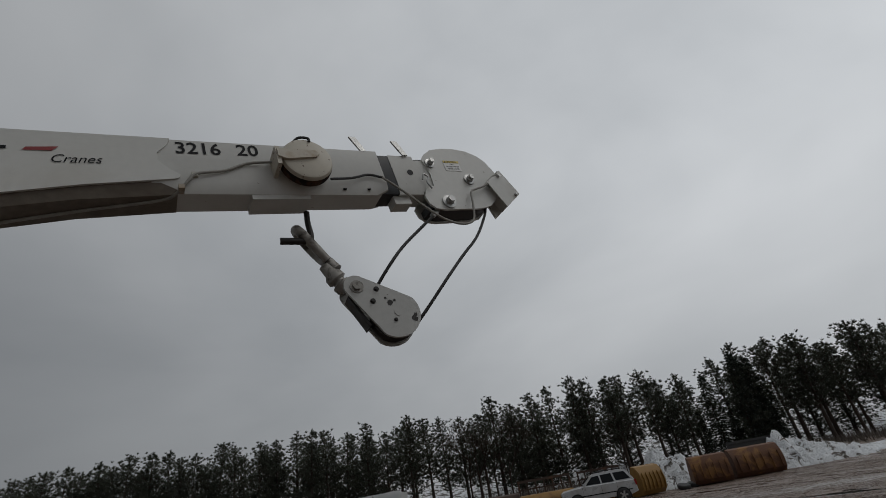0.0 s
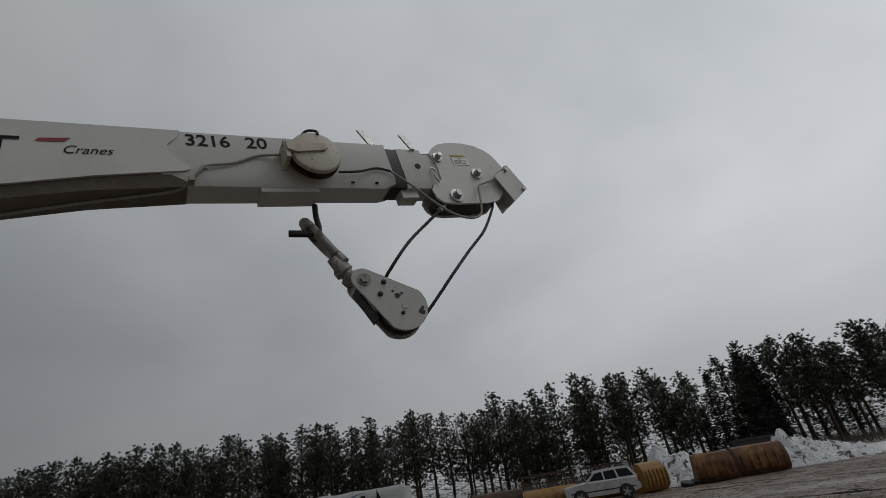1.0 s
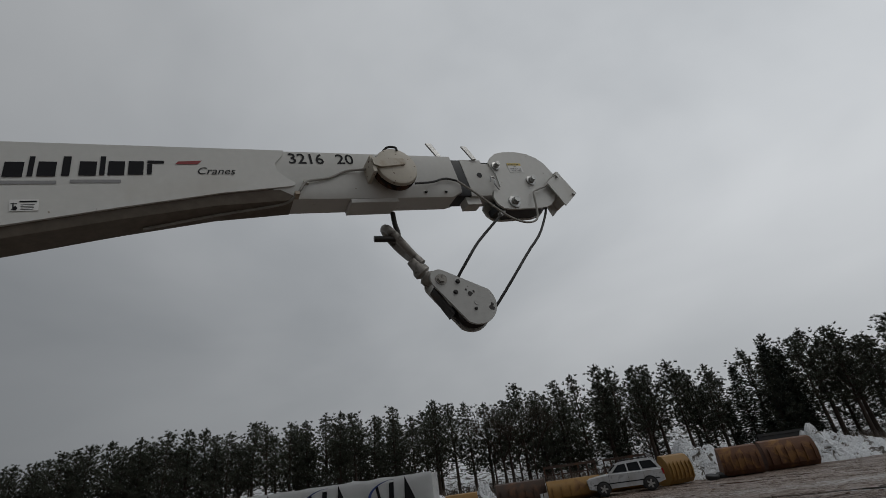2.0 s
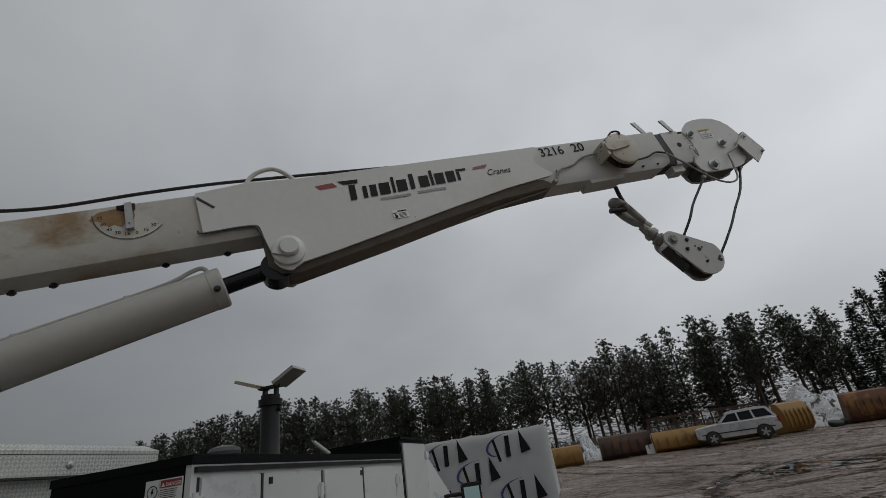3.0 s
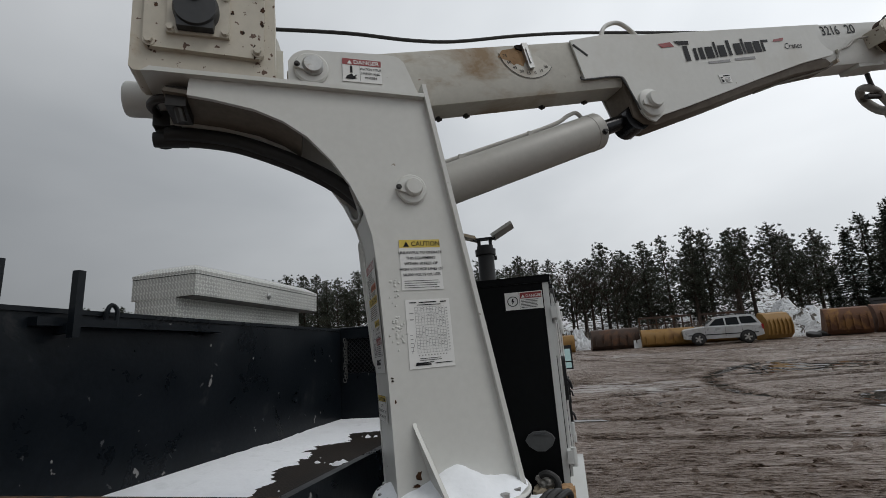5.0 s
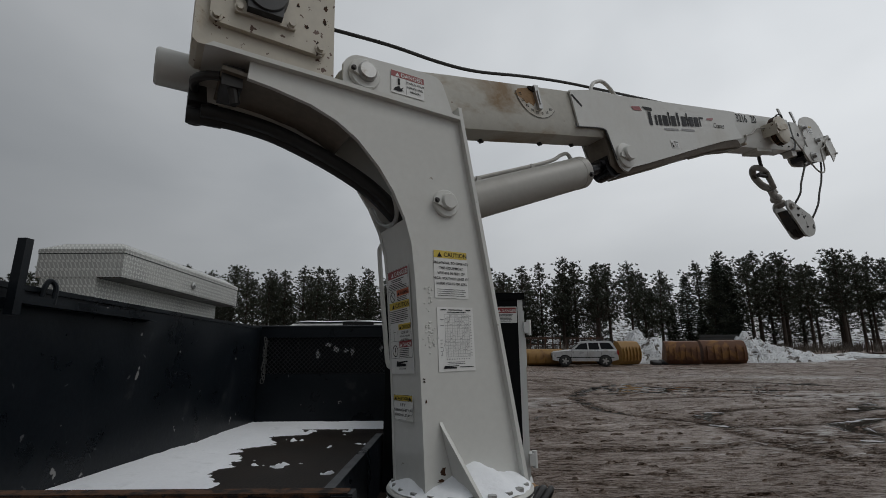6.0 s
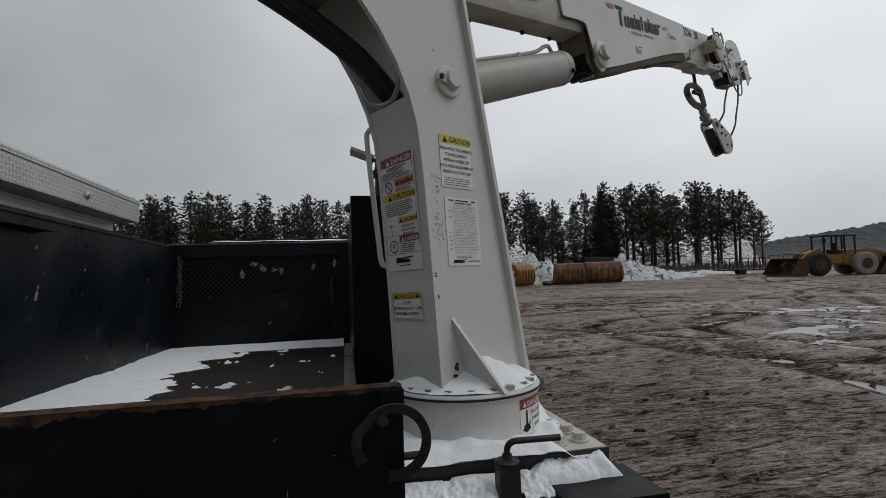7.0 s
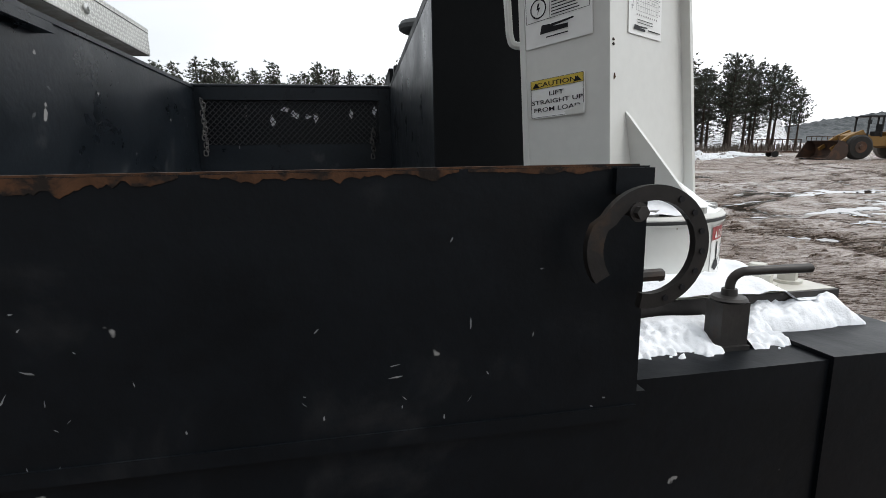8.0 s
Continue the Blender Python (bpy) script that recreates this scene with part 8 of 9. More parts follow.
def place_buckets():
    b = lambda x, y, turn: pose(x, y, GROUND, 0, 0, turn)
    build_bucket(b(-0.25, 35.2, 185), 2.1, 1.25, 1.1, LOADER_YELLOW, "faded yellow loader bucket with rust, lying on the mud")
    build_bucket(b(3.7, 36.3, 183), 3.3, 1.45, 1.3, BUCKET_DARK, "dark rusty loader bucket lying on the mud")
    build_bucket(b(7.2, 35.8, 180), 3.5, 1.22, 1.4, LOADER_YELLOW, "yellow loader bucket with a dark spill guard", guard=True)
    build_bucket(b(11.2, 37.2, 182), 3.0, 1.20, 1.3, LOADER_YELLOW, "yellow loader bucket with a dark guard, behind the car", guard=True)
    build_bucket(b(13.6, 36.2, 205), 2.0, 1.78, 1.5, LOADER_YELLOW, "tall faded yellow loader bucket beside the car")
    build_bucket(b(18.3, 36.2, 170), 2.4, 1.75, 1.5, BUCKET_RUST, "rust-streaked orange loader bucket by the snow heap")
    build_bucket(b(21.4, 36.4, 176), 3.2, 1.80, 1.6, BUCKET_RUST, "wide rusty orange loader bucket by the snow heap")
    bm = bmesh.new()
    prism(bm, [(-1.65, 0.0), (1.65, 0.0), (1.7, 2.1), (-1.6, 2.2)], "y", -0.06, 0.06)
    box(bm, -1.65, 1.7, -0.12, 0.12, 2.06, 2.22)
    single("steel_plate", bm, PLATE_DARK, pose(23.0, 38.2, GROUND, -8, 0, 0), "dark steel plate leaning behind the rusty buckets", "plate")
    for x, y, s in ((16.1, 35.2, 0.42), (16.9, 35.6, 0.38)):
        bm = bmesh.new()
        lathe(bm, ((0, s * 0.55), (0, s * 0.9), (0.05, s), (0.22, s), (0.27, s * 0.9), (0.27, s * 0.55)), (0, 0, 0), (0, 0, 1), 24)
        single("tyre", bm, RUBBER, pose(x, y, GROUND, 12, 4, 0), "old black tyre lying by the snow heap", "tyre", "old tyres")
    bm = bmesh.new()
    prism(bm, [(-0.42, 0), (0.42, 0), (0.40, 0.78), (-0.40, 0.78)], "y", -0.03, 0.03)
    single("notice_board", bm, BANNER, pose(5.35, 35.0, GROUND, -12, 0, 0), "small white board leaning between the buckets", "board")


def snow_heap(x, y, rx, ry, h, seed, label):
    bm = bmesh.new()
    n = 34
    grid = {}
    for j in range(n + 1):
        for i in range(n + 1):
            u, v = 2 * i / n - 1, 2 * j / n - 1
            r = math.hypot(u, v)
            k = max(0.0, 1 - r) ** 0.75
            z = h * k * (1 + 0.45 * noise.noise((u * 3 + seed, v * 3, 0))) + 0.22 * h * noise.noise((u * 8, v * 8, seed)) * min(1, 4 * k) + 0.10 * h * noise.noise((u * 19, v * 19, seed)) * min(1, 4 * k)
            grid[i, j] = bm.verts.new((u * rx, v * ry, z - 0.06 * (r > 0.98)))
    for j in range(n):
        for i in range(n):
            bm.faces.new((grid[i, j], grid[i + 1, j], grid[i + 1, j + 1], grid[i, j + 1]))
    single("snow_mound", bm, PILE_SNOW, pose(x, y, GROUND - 0.02), label, "snow heap", "snow heaps")


def build_car():
    t = thing("parked_suv", pose(10.35, 34.1, GROUND, 0, 0, -9.7), "silver four-door off-road car with dark windows, parked on mud", "car")
    profile = [(-2.30, 0.46), (-2.34, 0.78), (-2.30, 1.00), (-2.16, 1.08), (-1.10, 1.17), (-0.96, 1.19), (1.95, 1.17), (2.22, 1.14), (2.28, 0.80), (2.30, 0.50), (1.9, 0.38), (-1.9, 0.38)]
    bm = bmesh.new()
    rings = []
    for y, k in ((-0.94, 0.94), (-0.88, 1.0), (0.88, 1.0), (0.94, 0.94)):
        rings.append([Vector((x * (0.985 if abs(y) > 0.9 else 1), y, 0.33 + (z - 0.33) * k)) for x, z in profile])
    loft(bm, rings)
    rounded(bm, 0.04, 2, 30)
    body = part("body", bm, SUV_SILVER, t)
    bm = bmesh.new()
    cabin = [(-1.02, 1.15), (-0.36, 1.68), (-0.12, 1.78), (1.55, 1.81), (1.88, 1.77), (2.24, 1.14)]
    loft(bm, [[Vector((x, y * (1 - 0.16 * (z - 1.15) / 0.65), z)) for x, z in cabin] for y in (-0.90, -0.85, 0.85, 0.90)])
    rounded(bm, 0.03, 2, 20)
    part("cabin", bm, SUV_SILVER, t)
    for s in (-1, 1):
        for pts in (((-0.74, 1.21), (-0.28, 1.62), (0.16, 1.66), (0.20, 1.20)), ((0.29, 1.20), (0.26, 1.66), (0.94, 1.68), (1.02, 1.20)), ((1.13, 1.23), (1.04, 1.68), (1.74, 1.67), (2.03, 1.23))):
            bm = bmesh.new()
            loft(bm, [[Vector((x, s * (0.887 - 0.138 * (z - 1.15) / 0.65 + o), z)) for x, z in pts] for o in (0.0, 0.022)])
            part("side_window", bm, GLASS_DARK, t)
        for x in (-0.28, 0.78):
            bm = bmesh.new()
            box(bm, x - 0.09 + 0.32, x + 0.09 + 0.32, s * 0.935 - 0.015, s * 0.935 + 0.015, 1.03, 1.065)
            part("door_handle", bm, SUV_SILVER, t)
        for x in (-0.98, 0.18, 1.13):
            bm = bmesh.new()
            box(bm, x - 0.006, x + 0.006, s * 0.938 - 0.004, s * 0.938 + 0.004, 0.50, 1.14)
            part("door_seam", bm, PLASTIC, t)
        bm = bmesh.new()
        box(bm, -2.0, 2.0, s * 0.945 - 0.012, s * 0.945 + 0.012, 0.62, 0.68)
        part("side_trim", bm, PLASTIC, t)
        bm = bmesh.new()
        tube(bm, [(-0.15, s * 0.62, 1.77), (0.05, s * 0.62, 1.85), (1.5, s * 0.62, 1.87), (1.72, s * 0.62, 1.80)], 0.02, 8)
        part("roof_rail", bm, PLASTIC, t)
        bm = bmesh.new()
        box(bm, -0.92, -0.78, s * 1.0 - 0.08, s * 1.0 + 0.08, 1.17, 1.33)
        rounded(bm, 0.03, 2)
        part("wing_mirror", bm, SUV_SILVER, t)
        bm = bmesh.new()
        box(bm, -2.36, -2.14, s * 0.76 - 0.17, s * 0.76 + 0.175, 0.82, 1.00)
        rounded(bm, 0.03, 2)
        part("headlight", bm, LAMP_GREY, t)
        bm = bmesh.new()
        box(bm, 2.18, 2.32, s * 0.86 - 0.08, s * 0.86 + 0.082, 0.82, 1.14)
        rounded(bm, 0.02, 2)
        part("tail_light", bm, RED_LENS, t)
        for x in (-1.42, 1.38):
            bm = bmesh.new()
            prism(bm, arc(x, 0.38, 0.455, 200, -20, 20), "y", s * 0.93 - 0.02, s * 0.93 + 0.022)
            part("wheel_arch", bm, PLASTIC, t)
            bm = bmesh.new()
            lathe(bm, ((0, 0.22), (0.0, 0.34), (0.03, 0.39), (0.20, 0.39), (0.23, 0.34), (0.23, 0.22)), (x, s * 0.74, 0.39), (0, s, 0), 28)
            wheel = part("wheel", bm, RUBBER, t, "black tyre with alloy rim")
            bm = bmesh.new()
            for k in range(5):
                a = 2 * math.pi * k / 5
                d = Vector((math.cos(a), 0, math.sin(a)))
                n = Vector((-d.z, 0, d.x)) * 0.05
                c = Vector((x, s * 0.968, 0.39))
                loft(bm, [[c + n, c - n, c - n + d * 0.235, c + n + d * 0.235], [c + n + Vector((0, s * 0.012, 0)), c - n + Vector((0, s * 0.012, 0)), c - n + d * 0.235 + Vector((0, s * 0.012, 0)), c + n + d * 0.235 + Vector((0, s * 0.012, 0))]])
            cyl(bm, (x, s * 0.955, 0.39), (x, s * 0.985, 0.39), 0.08, seg=16)
            part("rim", bm, BARE_STEEL, wheel)
    bm = bmesh.new()
    loft(bm, [[Vector((x, y, z)) for x, y, z in ((-0.96, -0.76, 1.21), (-0.42, -0.66, 1.64), (-0.42, 0.66, 1.64), (-0.96, 0.76, 1.21))], [Vector((x - 0.035, y, z + 0.02)) for x, y, z in ((-0.96, -0.76, 1.21), (-0.42, -0.66, 1.64), (-0.42, 0.66, 1.64), (-0.96, 0.76, 1.21))]])
    part("windscreen", bm, GLASS_DARK, t)
    bm = bmesh.new()
    box(bm, -2.365, -2.28, -0.50, 0.50, 0.62, 0.94)
    rounded(bm, 0.02, 1)
    part("grille", bm, PLASTIC, t)


def build_loader(m, label, pale_wheel):
    t = thing("wheel_loader", m, label, "wheel loader", "wheel loaders at the yard's edge")
    bm = bmesh.new()
    prism(bm, [(0.9, 1.15), (0.9, 2.25), (3.1, 2.35), (4.2, 2.1), (4.3, 1.15), (3.6, 0.9), (1.2, 0.9)], "y", -0.75, 0.75)
    rounded(bm, 0.08, 2)
    part("engine_hood", bm, LOADER_YELLOW, t)
    bm = bmesh.new()
    prism(bm, [(-2.1, 0.8), (-2.1, 2.0), (-1.2, 2.3), (-0.4, 2.0), (-0.3, 0.9)], "y", -0.6, 0.6)
    rounded(bm, 0.06, 1)
    part("front_frame", bm, LOADER_YELLOW, t)
    bm = bmesh.new()
    box(bm, -0.6, 1.1, -0.7, 0.7, 1.1, 1.9)
    rounded(bm, 0.05, 1)
    part("cab_base", bm, LOADER_YELLOW, t)
    bm = bmesh.new()
    for x in (-0.75, 0.35, 1.05, 1.95):
        for y in (-0.72, 0.72):
            box(bm, x - 0.05, x + 0.05, y - 0.05, y + 0.05, 1.85, 3.5)
    box(bm, -0.85, 2.05, -0.82, 0.82, 3.48, 3.60)
    rounded(bm, 0.02, 1)
    part("cab_frame", bm, PLASTIC, t, "dark cab frame and roof")
    bm = bmesh.new()
    box(bm, 0.2, 0.7, -0.3, 0.3, 1.9, 2.3)
    box(bm, 0.62, 0.75, -0.3, 0.3, 2.2, 2.9)
    rounded(bm, 0.05, 1)
    part("seat", bm, PLASTIC, t)
    bm = bmesh.new()
    box(bm, -0.9, -0.72, -0.95, -0.75, 2.9, 3.25)
    part("mirror", bm, PLASTIC, t)
    for y in (-0.72, 0.72):
        bm = bmesh.new()
        prism(bm, [(-1.0, 2.15), (-1.9, 1.75), (-3.4, 0.75), (-3.55, 0.95), (-2.3, 1.95), (-1.2, 2.45)], "y", y - 0.1, y + 0.1)
        part("lift_arm", bm, LOADER_YELLOW, t)
    for x, material in ((-1.55, MUD_TYRE), (2.45, RAG_GREY if pale_wheel else MUD_TYRE)):
        for s in (-1, 1):
            bm = bmesh.new()
            lathe(bm, ((0, 0.5), (0.0, 0.88), (0.10, 1.02), (0.5, 1.02), (0.6, 0.88), (0.6, 0.5)), (x, s * 0.75, 1.02), (0, s, 0), 30)
            wheel = part("wheel", bm, material, t, "pale mud-dried tyre" if material == RAG_GREY else "big black tyre")
            bm = bmesh.new()
            lathe(bm, ((0.30, 0.47), (0.63, 0.47), (0.63, 0.42), (0.61, 0.36), (0.615, 0.20), (0.68, 0.16)), (x, s * 0.75, 1.02), (0, s, 0), 24)
            part("rim", bm, BUCKET_DARK, wheel)
    w, h, d = 3.9, 1.6, 1.7
    shell = [(0.0, 0.06 * h), (0.35 * d, 0.0), (0.75 * d, 0.02 * h), (0.95 * d, 0.18 * h), (1.0 * d, 0.45 * h), (0.93 * d, 0.75 * h), (0.75 * d, 0.95 * h), (0.5 * d, 1.0 * h)]
    bm = bmesh.new()
    prism(bm, [(-4.6 + y, z) for y, z in shell + [(y * 0.96 + 0.02 * d, z * 0.95 + 0.03 * h) for y, z in shell[::-1]]], "y", -w / 2, w / 2)
    bucket = part("bucket", bm, BUCKET_DARK, t, "dark rusty bucket")
    for y in (-w / 2, w / 2 - 0.04):
        bm = bmesh.new()
        prism(bm, [(-4.6 + a, z) for a, z in shell], "y", y, y + 0.04)
        part("side_plate", bm, BUCKET_DARK, bucket)
    bm = bmesh.new()
    for k in range(7):
        y = -w / 2 + w * k / 6
        box(bm, -3.86, -3.82, y - 0.02, y + 0.02, h, h + 0.36)
    box(bm, -3.87, -3.81, -w / 2, w / 2, h + 0.32, h + 0.38)
    part("spill_guard", bm, BUCKET_DARK, bucket)


def build_trailer():
    t = thing("utility_trailer", pose(40.5, 41.0, GROUND, 0, 0, -30), "dark low utility trailer with rail posts", "trailer")
    bm = bmesh.new()
    box(bm, -2.2, 2.2, -0.9, 0.9, 0.45, 0.58)
    part("deck", bm, BUCKET_DARK, t)
    for x in (-2.15, -1.1, 0.0, 1.1, 2.15):
        for y in (-0.88, 0.88):
            bm = bmesh.new()
            box(bm, x - 0.04, x + 0.04, y - 0.04, y + 0.04, 0.5, 1.75)
            part("post", bm, BUCKET_DARK, t)
    for y in (-0.88, 0.88):
        bm = bmesh.new()
        box(bm, -2.15, 2.15, y - 0.03, y + 0.03, 1.68, 1.76)
        part("rail", bm, BUCKET_DARK, t)
        bm = bmesh.new()
        lathe(bm, ((0, 0.2), (0.0, 0.3), (0.18, 0.3), (0.18, 0.2)), (0.1, y * 1.05, 0.30), (0, 1 if y > 0 else -1, 0), 20)
        part("wheel", bm, RUBBER, t)


build_banner()
place_buckets()
for spec in ((16.6, 38.6, 3.7, 2.0, 2.45, 1, "heap of dirty snow between the buckets"), (25.4, 38.6, 3.4, 2.2, 2.15, 4, "heap of dirty snow beside the rusty buckets"), (28.4, 38.2, 3.0, 1.6, 1.15, 7, "low tail of a snow heap with debris"), (1.2, 37.6, 1.3, 1.0, 1.5, 9, "small heap of snow between the buckets"),
             (5.4, 37.8, 1.2, 0.9, 1.1, 12, "small heap of snow behind a board"), (31.0, 40.5, 5.0, 1.4, 0.55, 6, "low ridge of snow at the yard's edge"), (38.0, 44.0, 7.0, 1.3, 0.5, 16, "low ridge of ploughed snow at the yard's edge"), (-3.0, 41.0, 6.0, 2.0, 1.2, 20, "low ridge of ploughed snow behind the buckets")):
    snow_heap(*spec)
build_car()
build_loader(pose(42.6, 33.4, GROUND, 0, 0, -14), "yellow wheel loader with a pale rear tyre, parked on mud", True)
build_loader(pose(50.5, 31.5, GROUND, 0, 0, -20), "yellow wheel loader parked behind another", False)
build_trailer()


# ---- the pine wood along the far edge ----
def mesh_of(name, verts, faces, material, smooth=False):
    me = bpy.data.meshes.new(name)
    me.from_pydata([tuple(v) for v in verts], [], faces)
    me.materials.append(material)
    if smooth:
        me.polygons.foreach_set("use_smooth", [True] * len(me.polygons))
    return me


def limb(verts, faces, p, q, r0, r1, seg=5):
    p, q = Vector(p), Vector(q)
    u, v = side_axes(q - p)
    base = len(verts)
    for c, r in ((p, r0), (q, r1)):
        for i in range(seg):
            a = 2 * math.pi * i / seg
            verts.append(c + u * (r * math.cos(a)) + v * (r * math.sin(a)))
    for i in range(seg):
        j = (i + 1) % seg
        faces.append((base + i, base + j, base + seg + j, base + seg + i))


def tuft(verts, faces, rng, c, size, blades, out=(0, 0, 0), flat=0.5):
    """A clump of needles: narrow pointed blades that stand out from a twig's end."""
    for k in range(blades):
        d = Vector((rng.gauss(out[0], 1), rng.gauss(out[1], 1), rng.gauss(0.35 + out[2], flat))).normalized()
        s = d.cross(Vector((rng.gauss(0, 1), rng.gauss(0, 1), rng.gauss(0, 1)))).normalized()
        ln = size * rng.uniform(0.55, 1.3)
        w = rng.uniform(0.030, 0.058)
        base = len(verts)
        verts += [c - s * w, c + s * w, c + d * ln]
        faces.append((base, base + 1, base + 2))


def make_pine(seed, h, bare, spread):
    """Tall plantation pine: bare stem with dead twigs below, uneven layered crown above."""
    rng = random.Random(seed)
    wood, wf, leaf, lf = [], [], [], []
    lean = (rng.uniform(-0.25, 0.25), rng.uniform(-0.25, 0.25))
    at = lambda z: Vector((lean[0] * (z / h) ** 2 * 1.5, lean[1] * (z / h) ** 2 * 1.5, z))
    r0 = 0.15 + 0.010 * h * rng.uniform(0.7, 1.1)
    steps = 7
    for i in range(steps):
        a, b = h * 0.97 * i / steps, h * 0.97 * (i + 1) / steps
        limb(wood, wf, at(a), at(b), r0 * (1 - a / h) + 0.02, r0 * (1 - b / h) + 0.02, 7)
    z = h * 0.06
    while z < h * bare * 1.1:
        a = rng.uniform(0, 6.28)
        ln = rng.uniform(0.5, 1.2) * (0.6 + 1.2 * z / h)
        p, q = at(z), at(z) + Vector((ln * math.cos(a), ln * math.sin(a), rng.uniform(-0.35, 0.25)))
        limb(wood, wf, p, q, 0.022, 0.008, 3)
        for k in range(2):
            e = p.lerp(q, rng.uniform(0.4, 0.9))
            limb(wood, wf, e, e + Vector((rng.gauss(0, 0.3), rng.gauss(0, 0.3), rng.gauss(-0.05, 0.2))), 0.012, 0.005, 3)
        z += rng.uniform(0.14, 0.34)
    z = h * bare
    while z < h * 0.975:
        f = (z / h - bare) / (1 - bare)
        reach = 1.75 * spread * (1 - f) ** 0.80 * min(1.0, 0.55 + 1.6 * f) * rng.uniform(0.65, 1.2) + 0.16
        n = rng.randint(5, 6)
        a0 = rng.uniform(0, 6.28)
        for k in range(n):
            if rng.random() < 0.12:
                continue
            a = a0 + 6.28 * k / n + rng.uniform(-0.4, 0.4)
            ln = reach * rng.uniform(0.55, 1.12)
            rise = ln * rng.uniform(0.0, 0.6) + 0.55 * f * ln
            p, q = at(z), at(z) + Vector((ln * math.cos(a), ln * math.sin(a), rise))
            limb(wood, wf, p, q, 0.045 * (1 - 0.6 * f), 0.012, 4)
            m = max(2, int(ln / 0.27))
            for j in range(m):
                t = (j + 1.0) / m
                if t < 0.22:
                    continue
                c = p.lerp(q, t) + Vector((rng.gauss(0, 0.24), rng.gauss(0, 0.24), rng.gauss(0.05, 0.18)))
                tuft(leaf, lf, rng, c, rng.uniform(0.24, 0.46), rng.randint(20, 28), (0.5 * math.cos(a), 0.5 * math.sin(a), 0.75))
        z += rng.uniform(0.36, 0.58)
    for k in range(5):
        tuft(leaf, lf, rng, at(h * (0.95 + 0.013 * k)), 0.34, 18, (0, 0, 1.4), 0.8)
    return mesh_of("trunk", wood, wf, BARK, True), mesh_of("crown", leaf, lf, NEEDLES)


def make_spruce(seed, h):
    rng = random.Random(seed)
    wood, wf, leaf, lf = [], [], [], []
    limb(wood, wf, (0, 0, 0), (0, 0, h), 0.20, 0.02, 7)
    z = 0.8
    while z < h * 0.99:
        reach = (1 - z / h) * h * 0.25 * rng.uniform(0.85, 1.1) + 0.15
        n = rng.randint(6, 9)
        for k in range(n):
            a = 6.28 * k / n + rng.uniform(-0.4, 0.4)
            ln = reach * rng.uniform(0.7, 1.1)
            p, q = Vector((0, 0, z)), Vector((ln * math.cos(a), ln * math.sin(a), z - 0.18 * ln))
            limb(wood, wf, p, q, 0.03, 0.008, 3)
            for j in range(max(2, int(ln / 0.35))):
                c = p.lerp(q, (j + 1) / max(2, int(ln / 0.35))) + Vector((rng.gauss(0, 0.1), rng.gauss(0, 0.1), rng.gauss(0, 0.06)))
                tuft(leaf, lf, rng, c, rng.uniform(0.24, 0.42), 26, (0.6 * math.cos(a), 0.6 * math.sin(a), -0.3), 0.35)
        z += 0.33
    tuft(leaf, lf, rng, Vector((0, 0, h * 0.99)), 0.40, 14, (0, 0, 1.0), 1.0)
    return mesh_of("trunk", wood, wf, BARK, True), mesh_of("crown", leaf, lf, SPRUCE_NEEDLES)


def make_bare(seed, h):
    """A leafless broad-leaved tree: forking limbs down to fine twigs."""
    rng = random.Random(seed)
    wood, wf = [], []
    twigs, tf = [], []

    def grow(p, d, ln, r, depth):
        q = p + d * ln
        limb(*((wood, wf) if depth < 3 else (twigs, tf)), p, q, r, r * 0.65, 6 if depth < 2 else 3)
        if depth >= 6:
            return
        for k in range(3 if depth > 0 else 4):
            e = (d + Vector((rng.gauss(0, 0.42), rng.gauss(0, 0.42), rng.gauss(0.10, 0.22)))).normalized()
            grow(q, e, ln * rng.uniform(0.58, 0.80), r * rng.uniform(0.5, 0.66), depth + 1)
    grow(Vector((0, 0, 0)), Vector((0, 0, 1)), h * 0.28, 0.17, 0)
    return mesh_of("trunk", wood, wf, BARK, True), mesh_of("crown", twigs, tf, BARK)


def tree_thing(name, meshes, label, category, group):
    t = thing(name, Matrix(), label, category, group)
    part("trunk", meshes[0], None, t)
    part("crown", meshes[1], None, t)
    return t


def top_line(x):
    """Height of the wood's upper edge along it."""
    xs = (-170, -110, -84, -74, -54, -34, -14, -3, 2, 10, 20, 28, 36, 40, 45, 52, 60, 72, 79)
    hs = (12.5, 12.4, 12.2, 12.8, 14.2, 13.7, 13.4, 12.8, 12.8, 14.4, 14.5, 13.5, 13.0, 12.4, 15.1, 14.7, 15.1, 14.6, 10.9)
    return float(np.interp(x, xs, hs)) + 0.3


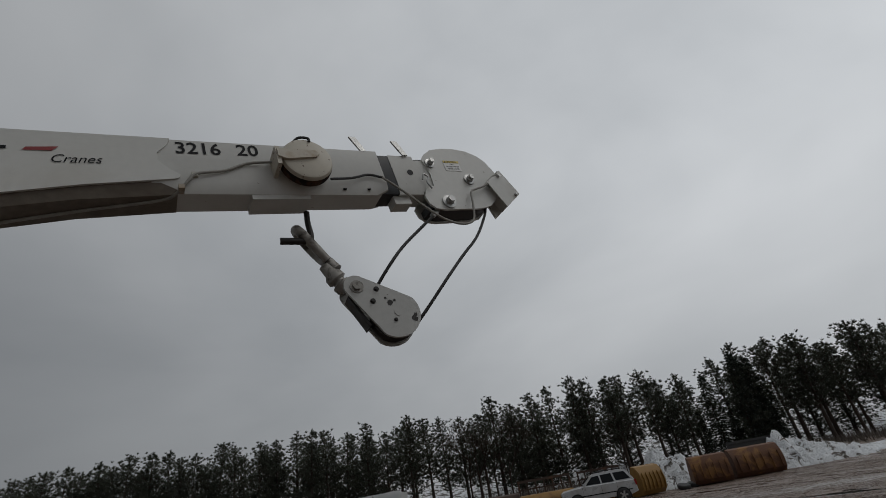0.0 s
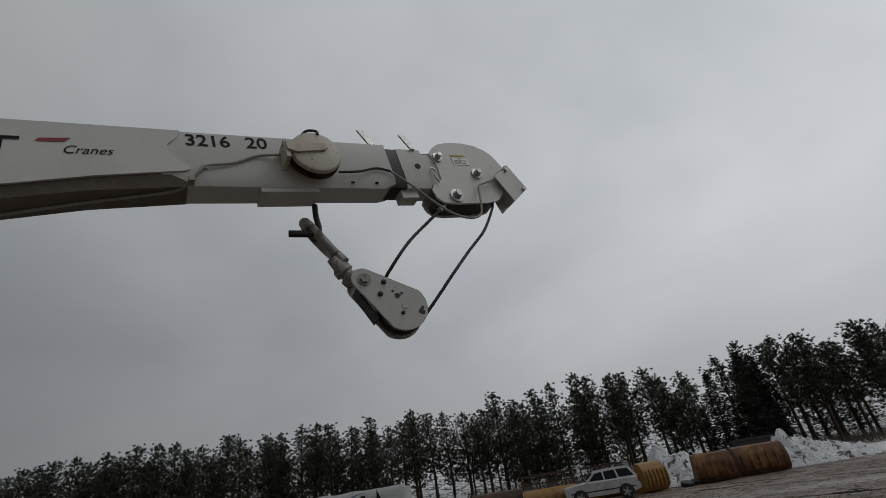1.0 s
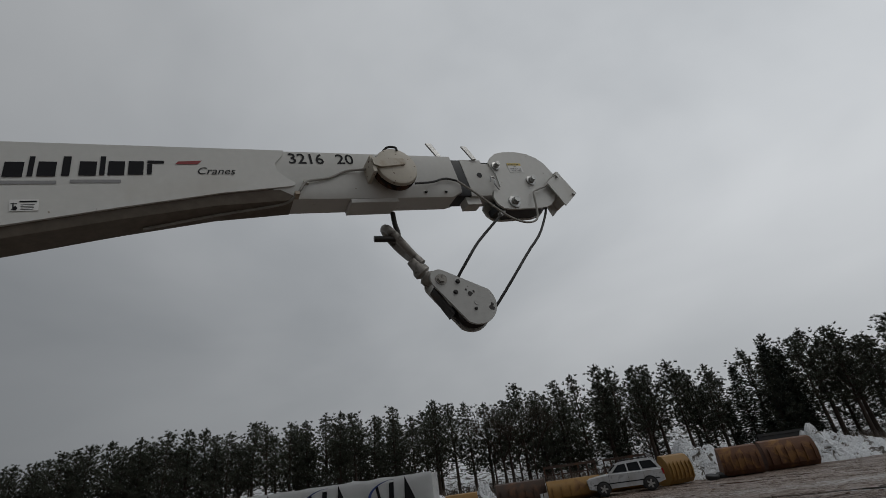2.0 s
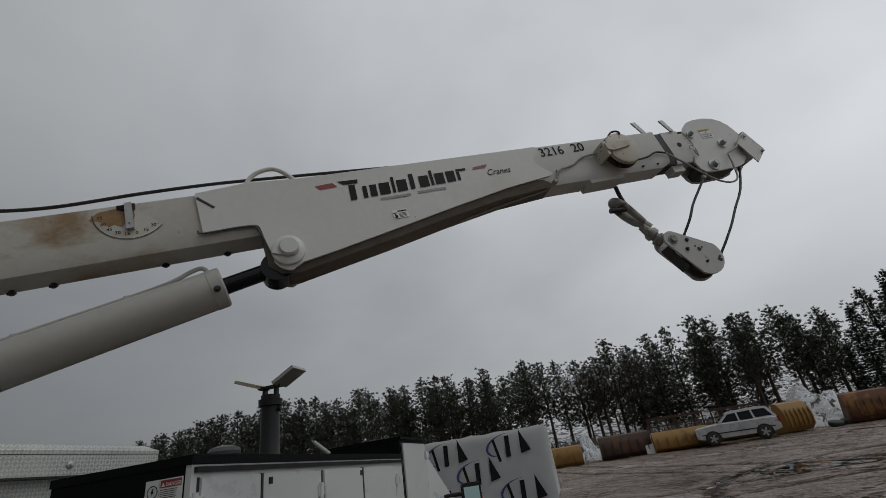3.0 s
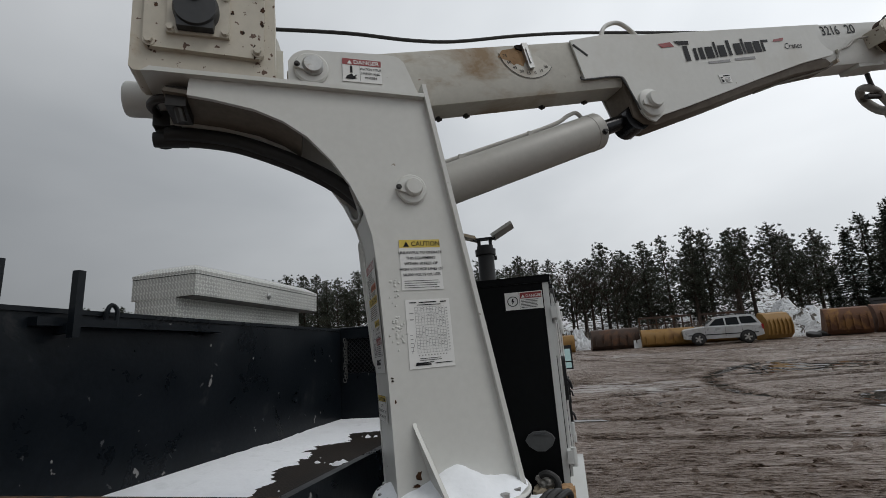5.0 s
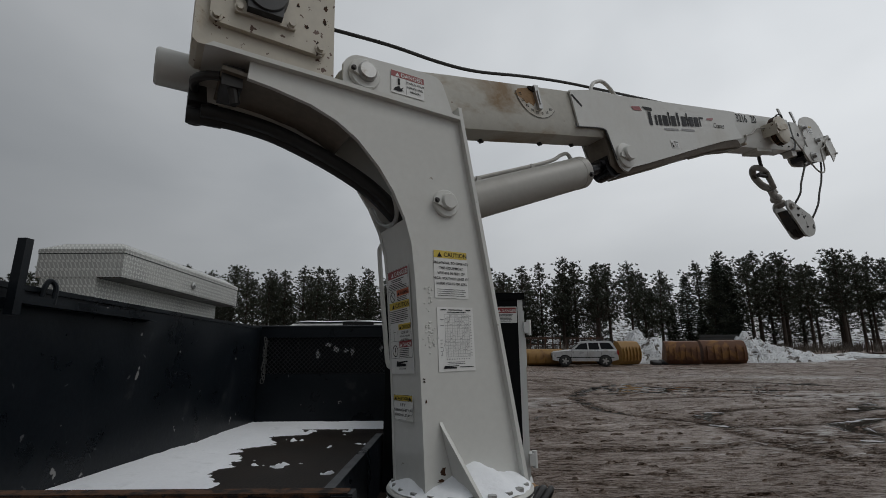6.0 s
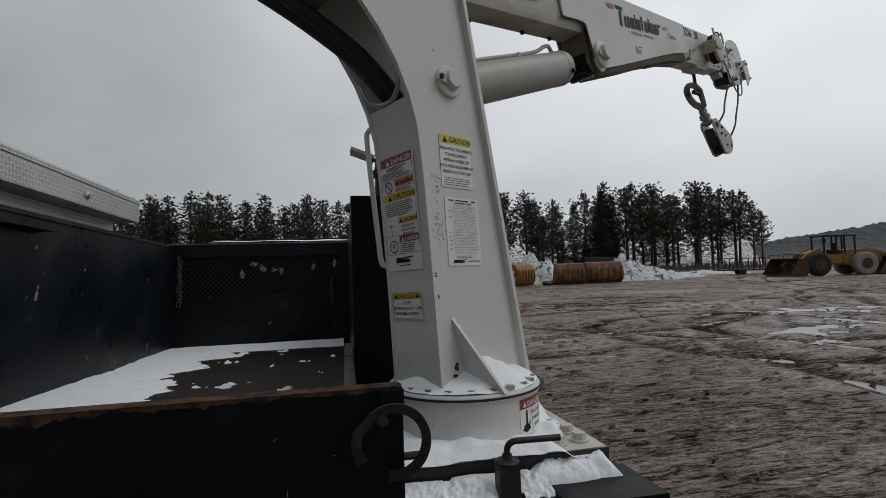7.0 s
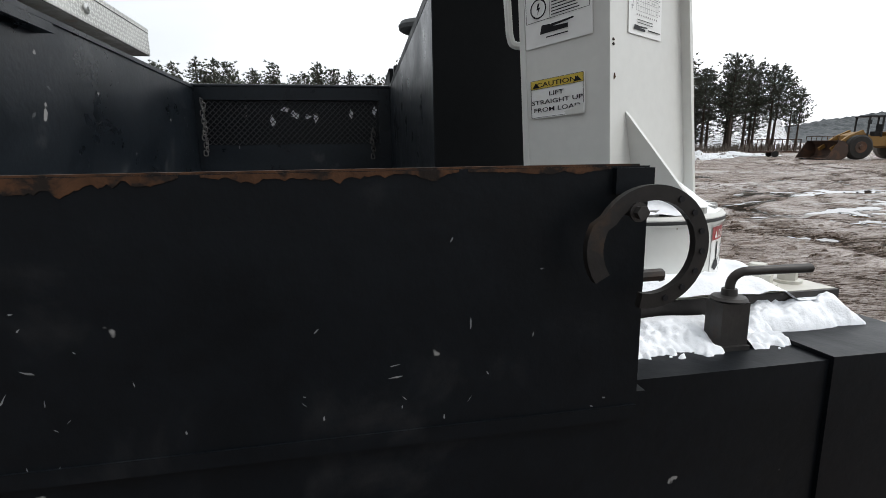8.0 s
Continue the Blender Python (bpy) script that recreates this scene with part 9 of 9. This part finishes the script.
def plant_wood():
    pines = [tree_thing("pine_tree", make_pine(s, 14.0, b, w), "dark green pine with bare lower stem and snow behind it", "tree", "pines of the wood")
             for s, b, w in ((1, 0.34, 2.6), (2, 0.42, 2.4), (3, 0.14, 2.8), (4, 0.20, 2.4), (5, 0.08, 2.7), (6, 0.34, 3.0), (7, 0.05, 2.5))]
    spruce = tree_thing("spruce_tree", make_spruce(3, 12.0), "dark narrow spruce with a pointed top", "tree", "spruces of the wood")
    bare = tree_thing("bare_tree", make_bare(5, 13.0), "leafless grey tree with fine twigs", "tree", "bare trees of the wood")
    rng = random.Random(42)
    used = set()

    def place(kind, x, y, h, own):
        s = h / own
        m = pose(x, y, GROUND - 0.15 + max(0, (y - 80) * 0.06), 0, 0, rng.uniform(0, 360))
        if kind.name in used:
            ob = copy_thing(kind, m)
        else:
            ob = kind
            used.add(kind.name)
        ob.matrix_world = m @ Matrix.Diagonal((s * rng.uniform(0.88, 1.15), s * rng.uniform(0.88, 1.15), s, 1))

    # front row, whose tops make the outline; dense on the left, single stems on the right
    x = -150.0
    while x < 79.2:
        gap = (-2.2 < x < 0.6) or (36.6 < x < 42.5)
        h = top_line(x) + (0.5 if x > 46 else 0.0)
        if not gap:
            k = rng.choice((2, 3, 4, 6, 2, 4, 6, 0, 5)) if x < 47 else rng.choice((1, 0, 1, 5, 0))
            place(pines[k], x, 75 + rng.uniform(-1.2, 1.6), h * rng.choice((1.0, 0.97, 0.93, 0.86, 1.02)), 14.0)
        x += rng.uniform(2.1, 3.3) if x < 47 else rng.uniform(2.1, 2.7)
    place(pines[1], 78.7, 75.0, 10.6, 14.0)
    place(pines[3], -0.8, 75.5, 12.6, 14.0)
    # second and third rows fill the wood on the left and thin out on the right
    for y, step, cut in ((80.0, 6.0, 76), (86.0, 8.5, 40), (93.0, 10.0, -10)):
        x = -165.0
        while x < cut:
            if not (-3.5 < x < 2.5):
                place(pines[rng.randrange(7)], x, y + rng.uniform(-1.5, 1.5), top_line(x) * rng.uniform(0.80, 0.98), 14.0)
            x += step * rng.uniform(0.75, 1.3)
    for x, y, h in ((39.3, 74.8, 12.1), (37.6, 76.4, 7.5), (44.0, 74.0, 13.2), (45.2, 75.6, 14.8), (46.6, 74.6, 13.6), (41.6, 75.4, 6.5)):
        place(spruce, x, y, h, 12.0)
    for x, y, h in ((3.6, 73.6, 13.0), (5.8, 74.2, 13.4), (2.2, 75.0, 12.0), (7.8, 73.0, 11.5), (24.0, 73.5, 9.0)):
        place(bare, x, y, h, 13.0)


def reed_fringe():
    """Dry weeds along the foot of the wood, past counting."""
    rng = random.Random(8)
    verts, faces = [], []
    for k in range(5200):
        x = rng.uniform(-30, 96)
        y = rng.uniform(56, 73) if rng.random() < 0.5 else 73 - abs(rng.gauss(0, 3.0))
        h = rng.uniform(0.5, 1.5)
        a = rng.uniform(0, 3.14)
        d = Vector((math.cos(a), math.sin(a), 0)) * 0.09
        lean = Vector((rng.gauss(0, 0.15), rng.gauss(0, 0.15), 0))
        base = len(verts)
        p = Vector((x, y, GROUND - 0.05))
        verts += [p - d, p + d, p + lean + Vector((0, 0, h))]
        faces.append((base, base + 1, base + 2))
    ob = new("dry_weeds", mesh_of("dry_weeds", verts, faces, REED))
    tagged(ob, "dry brown weeds along the foot of the pine wood", "weeds", kind="stuff")


plant_wood()
reed_fringe()
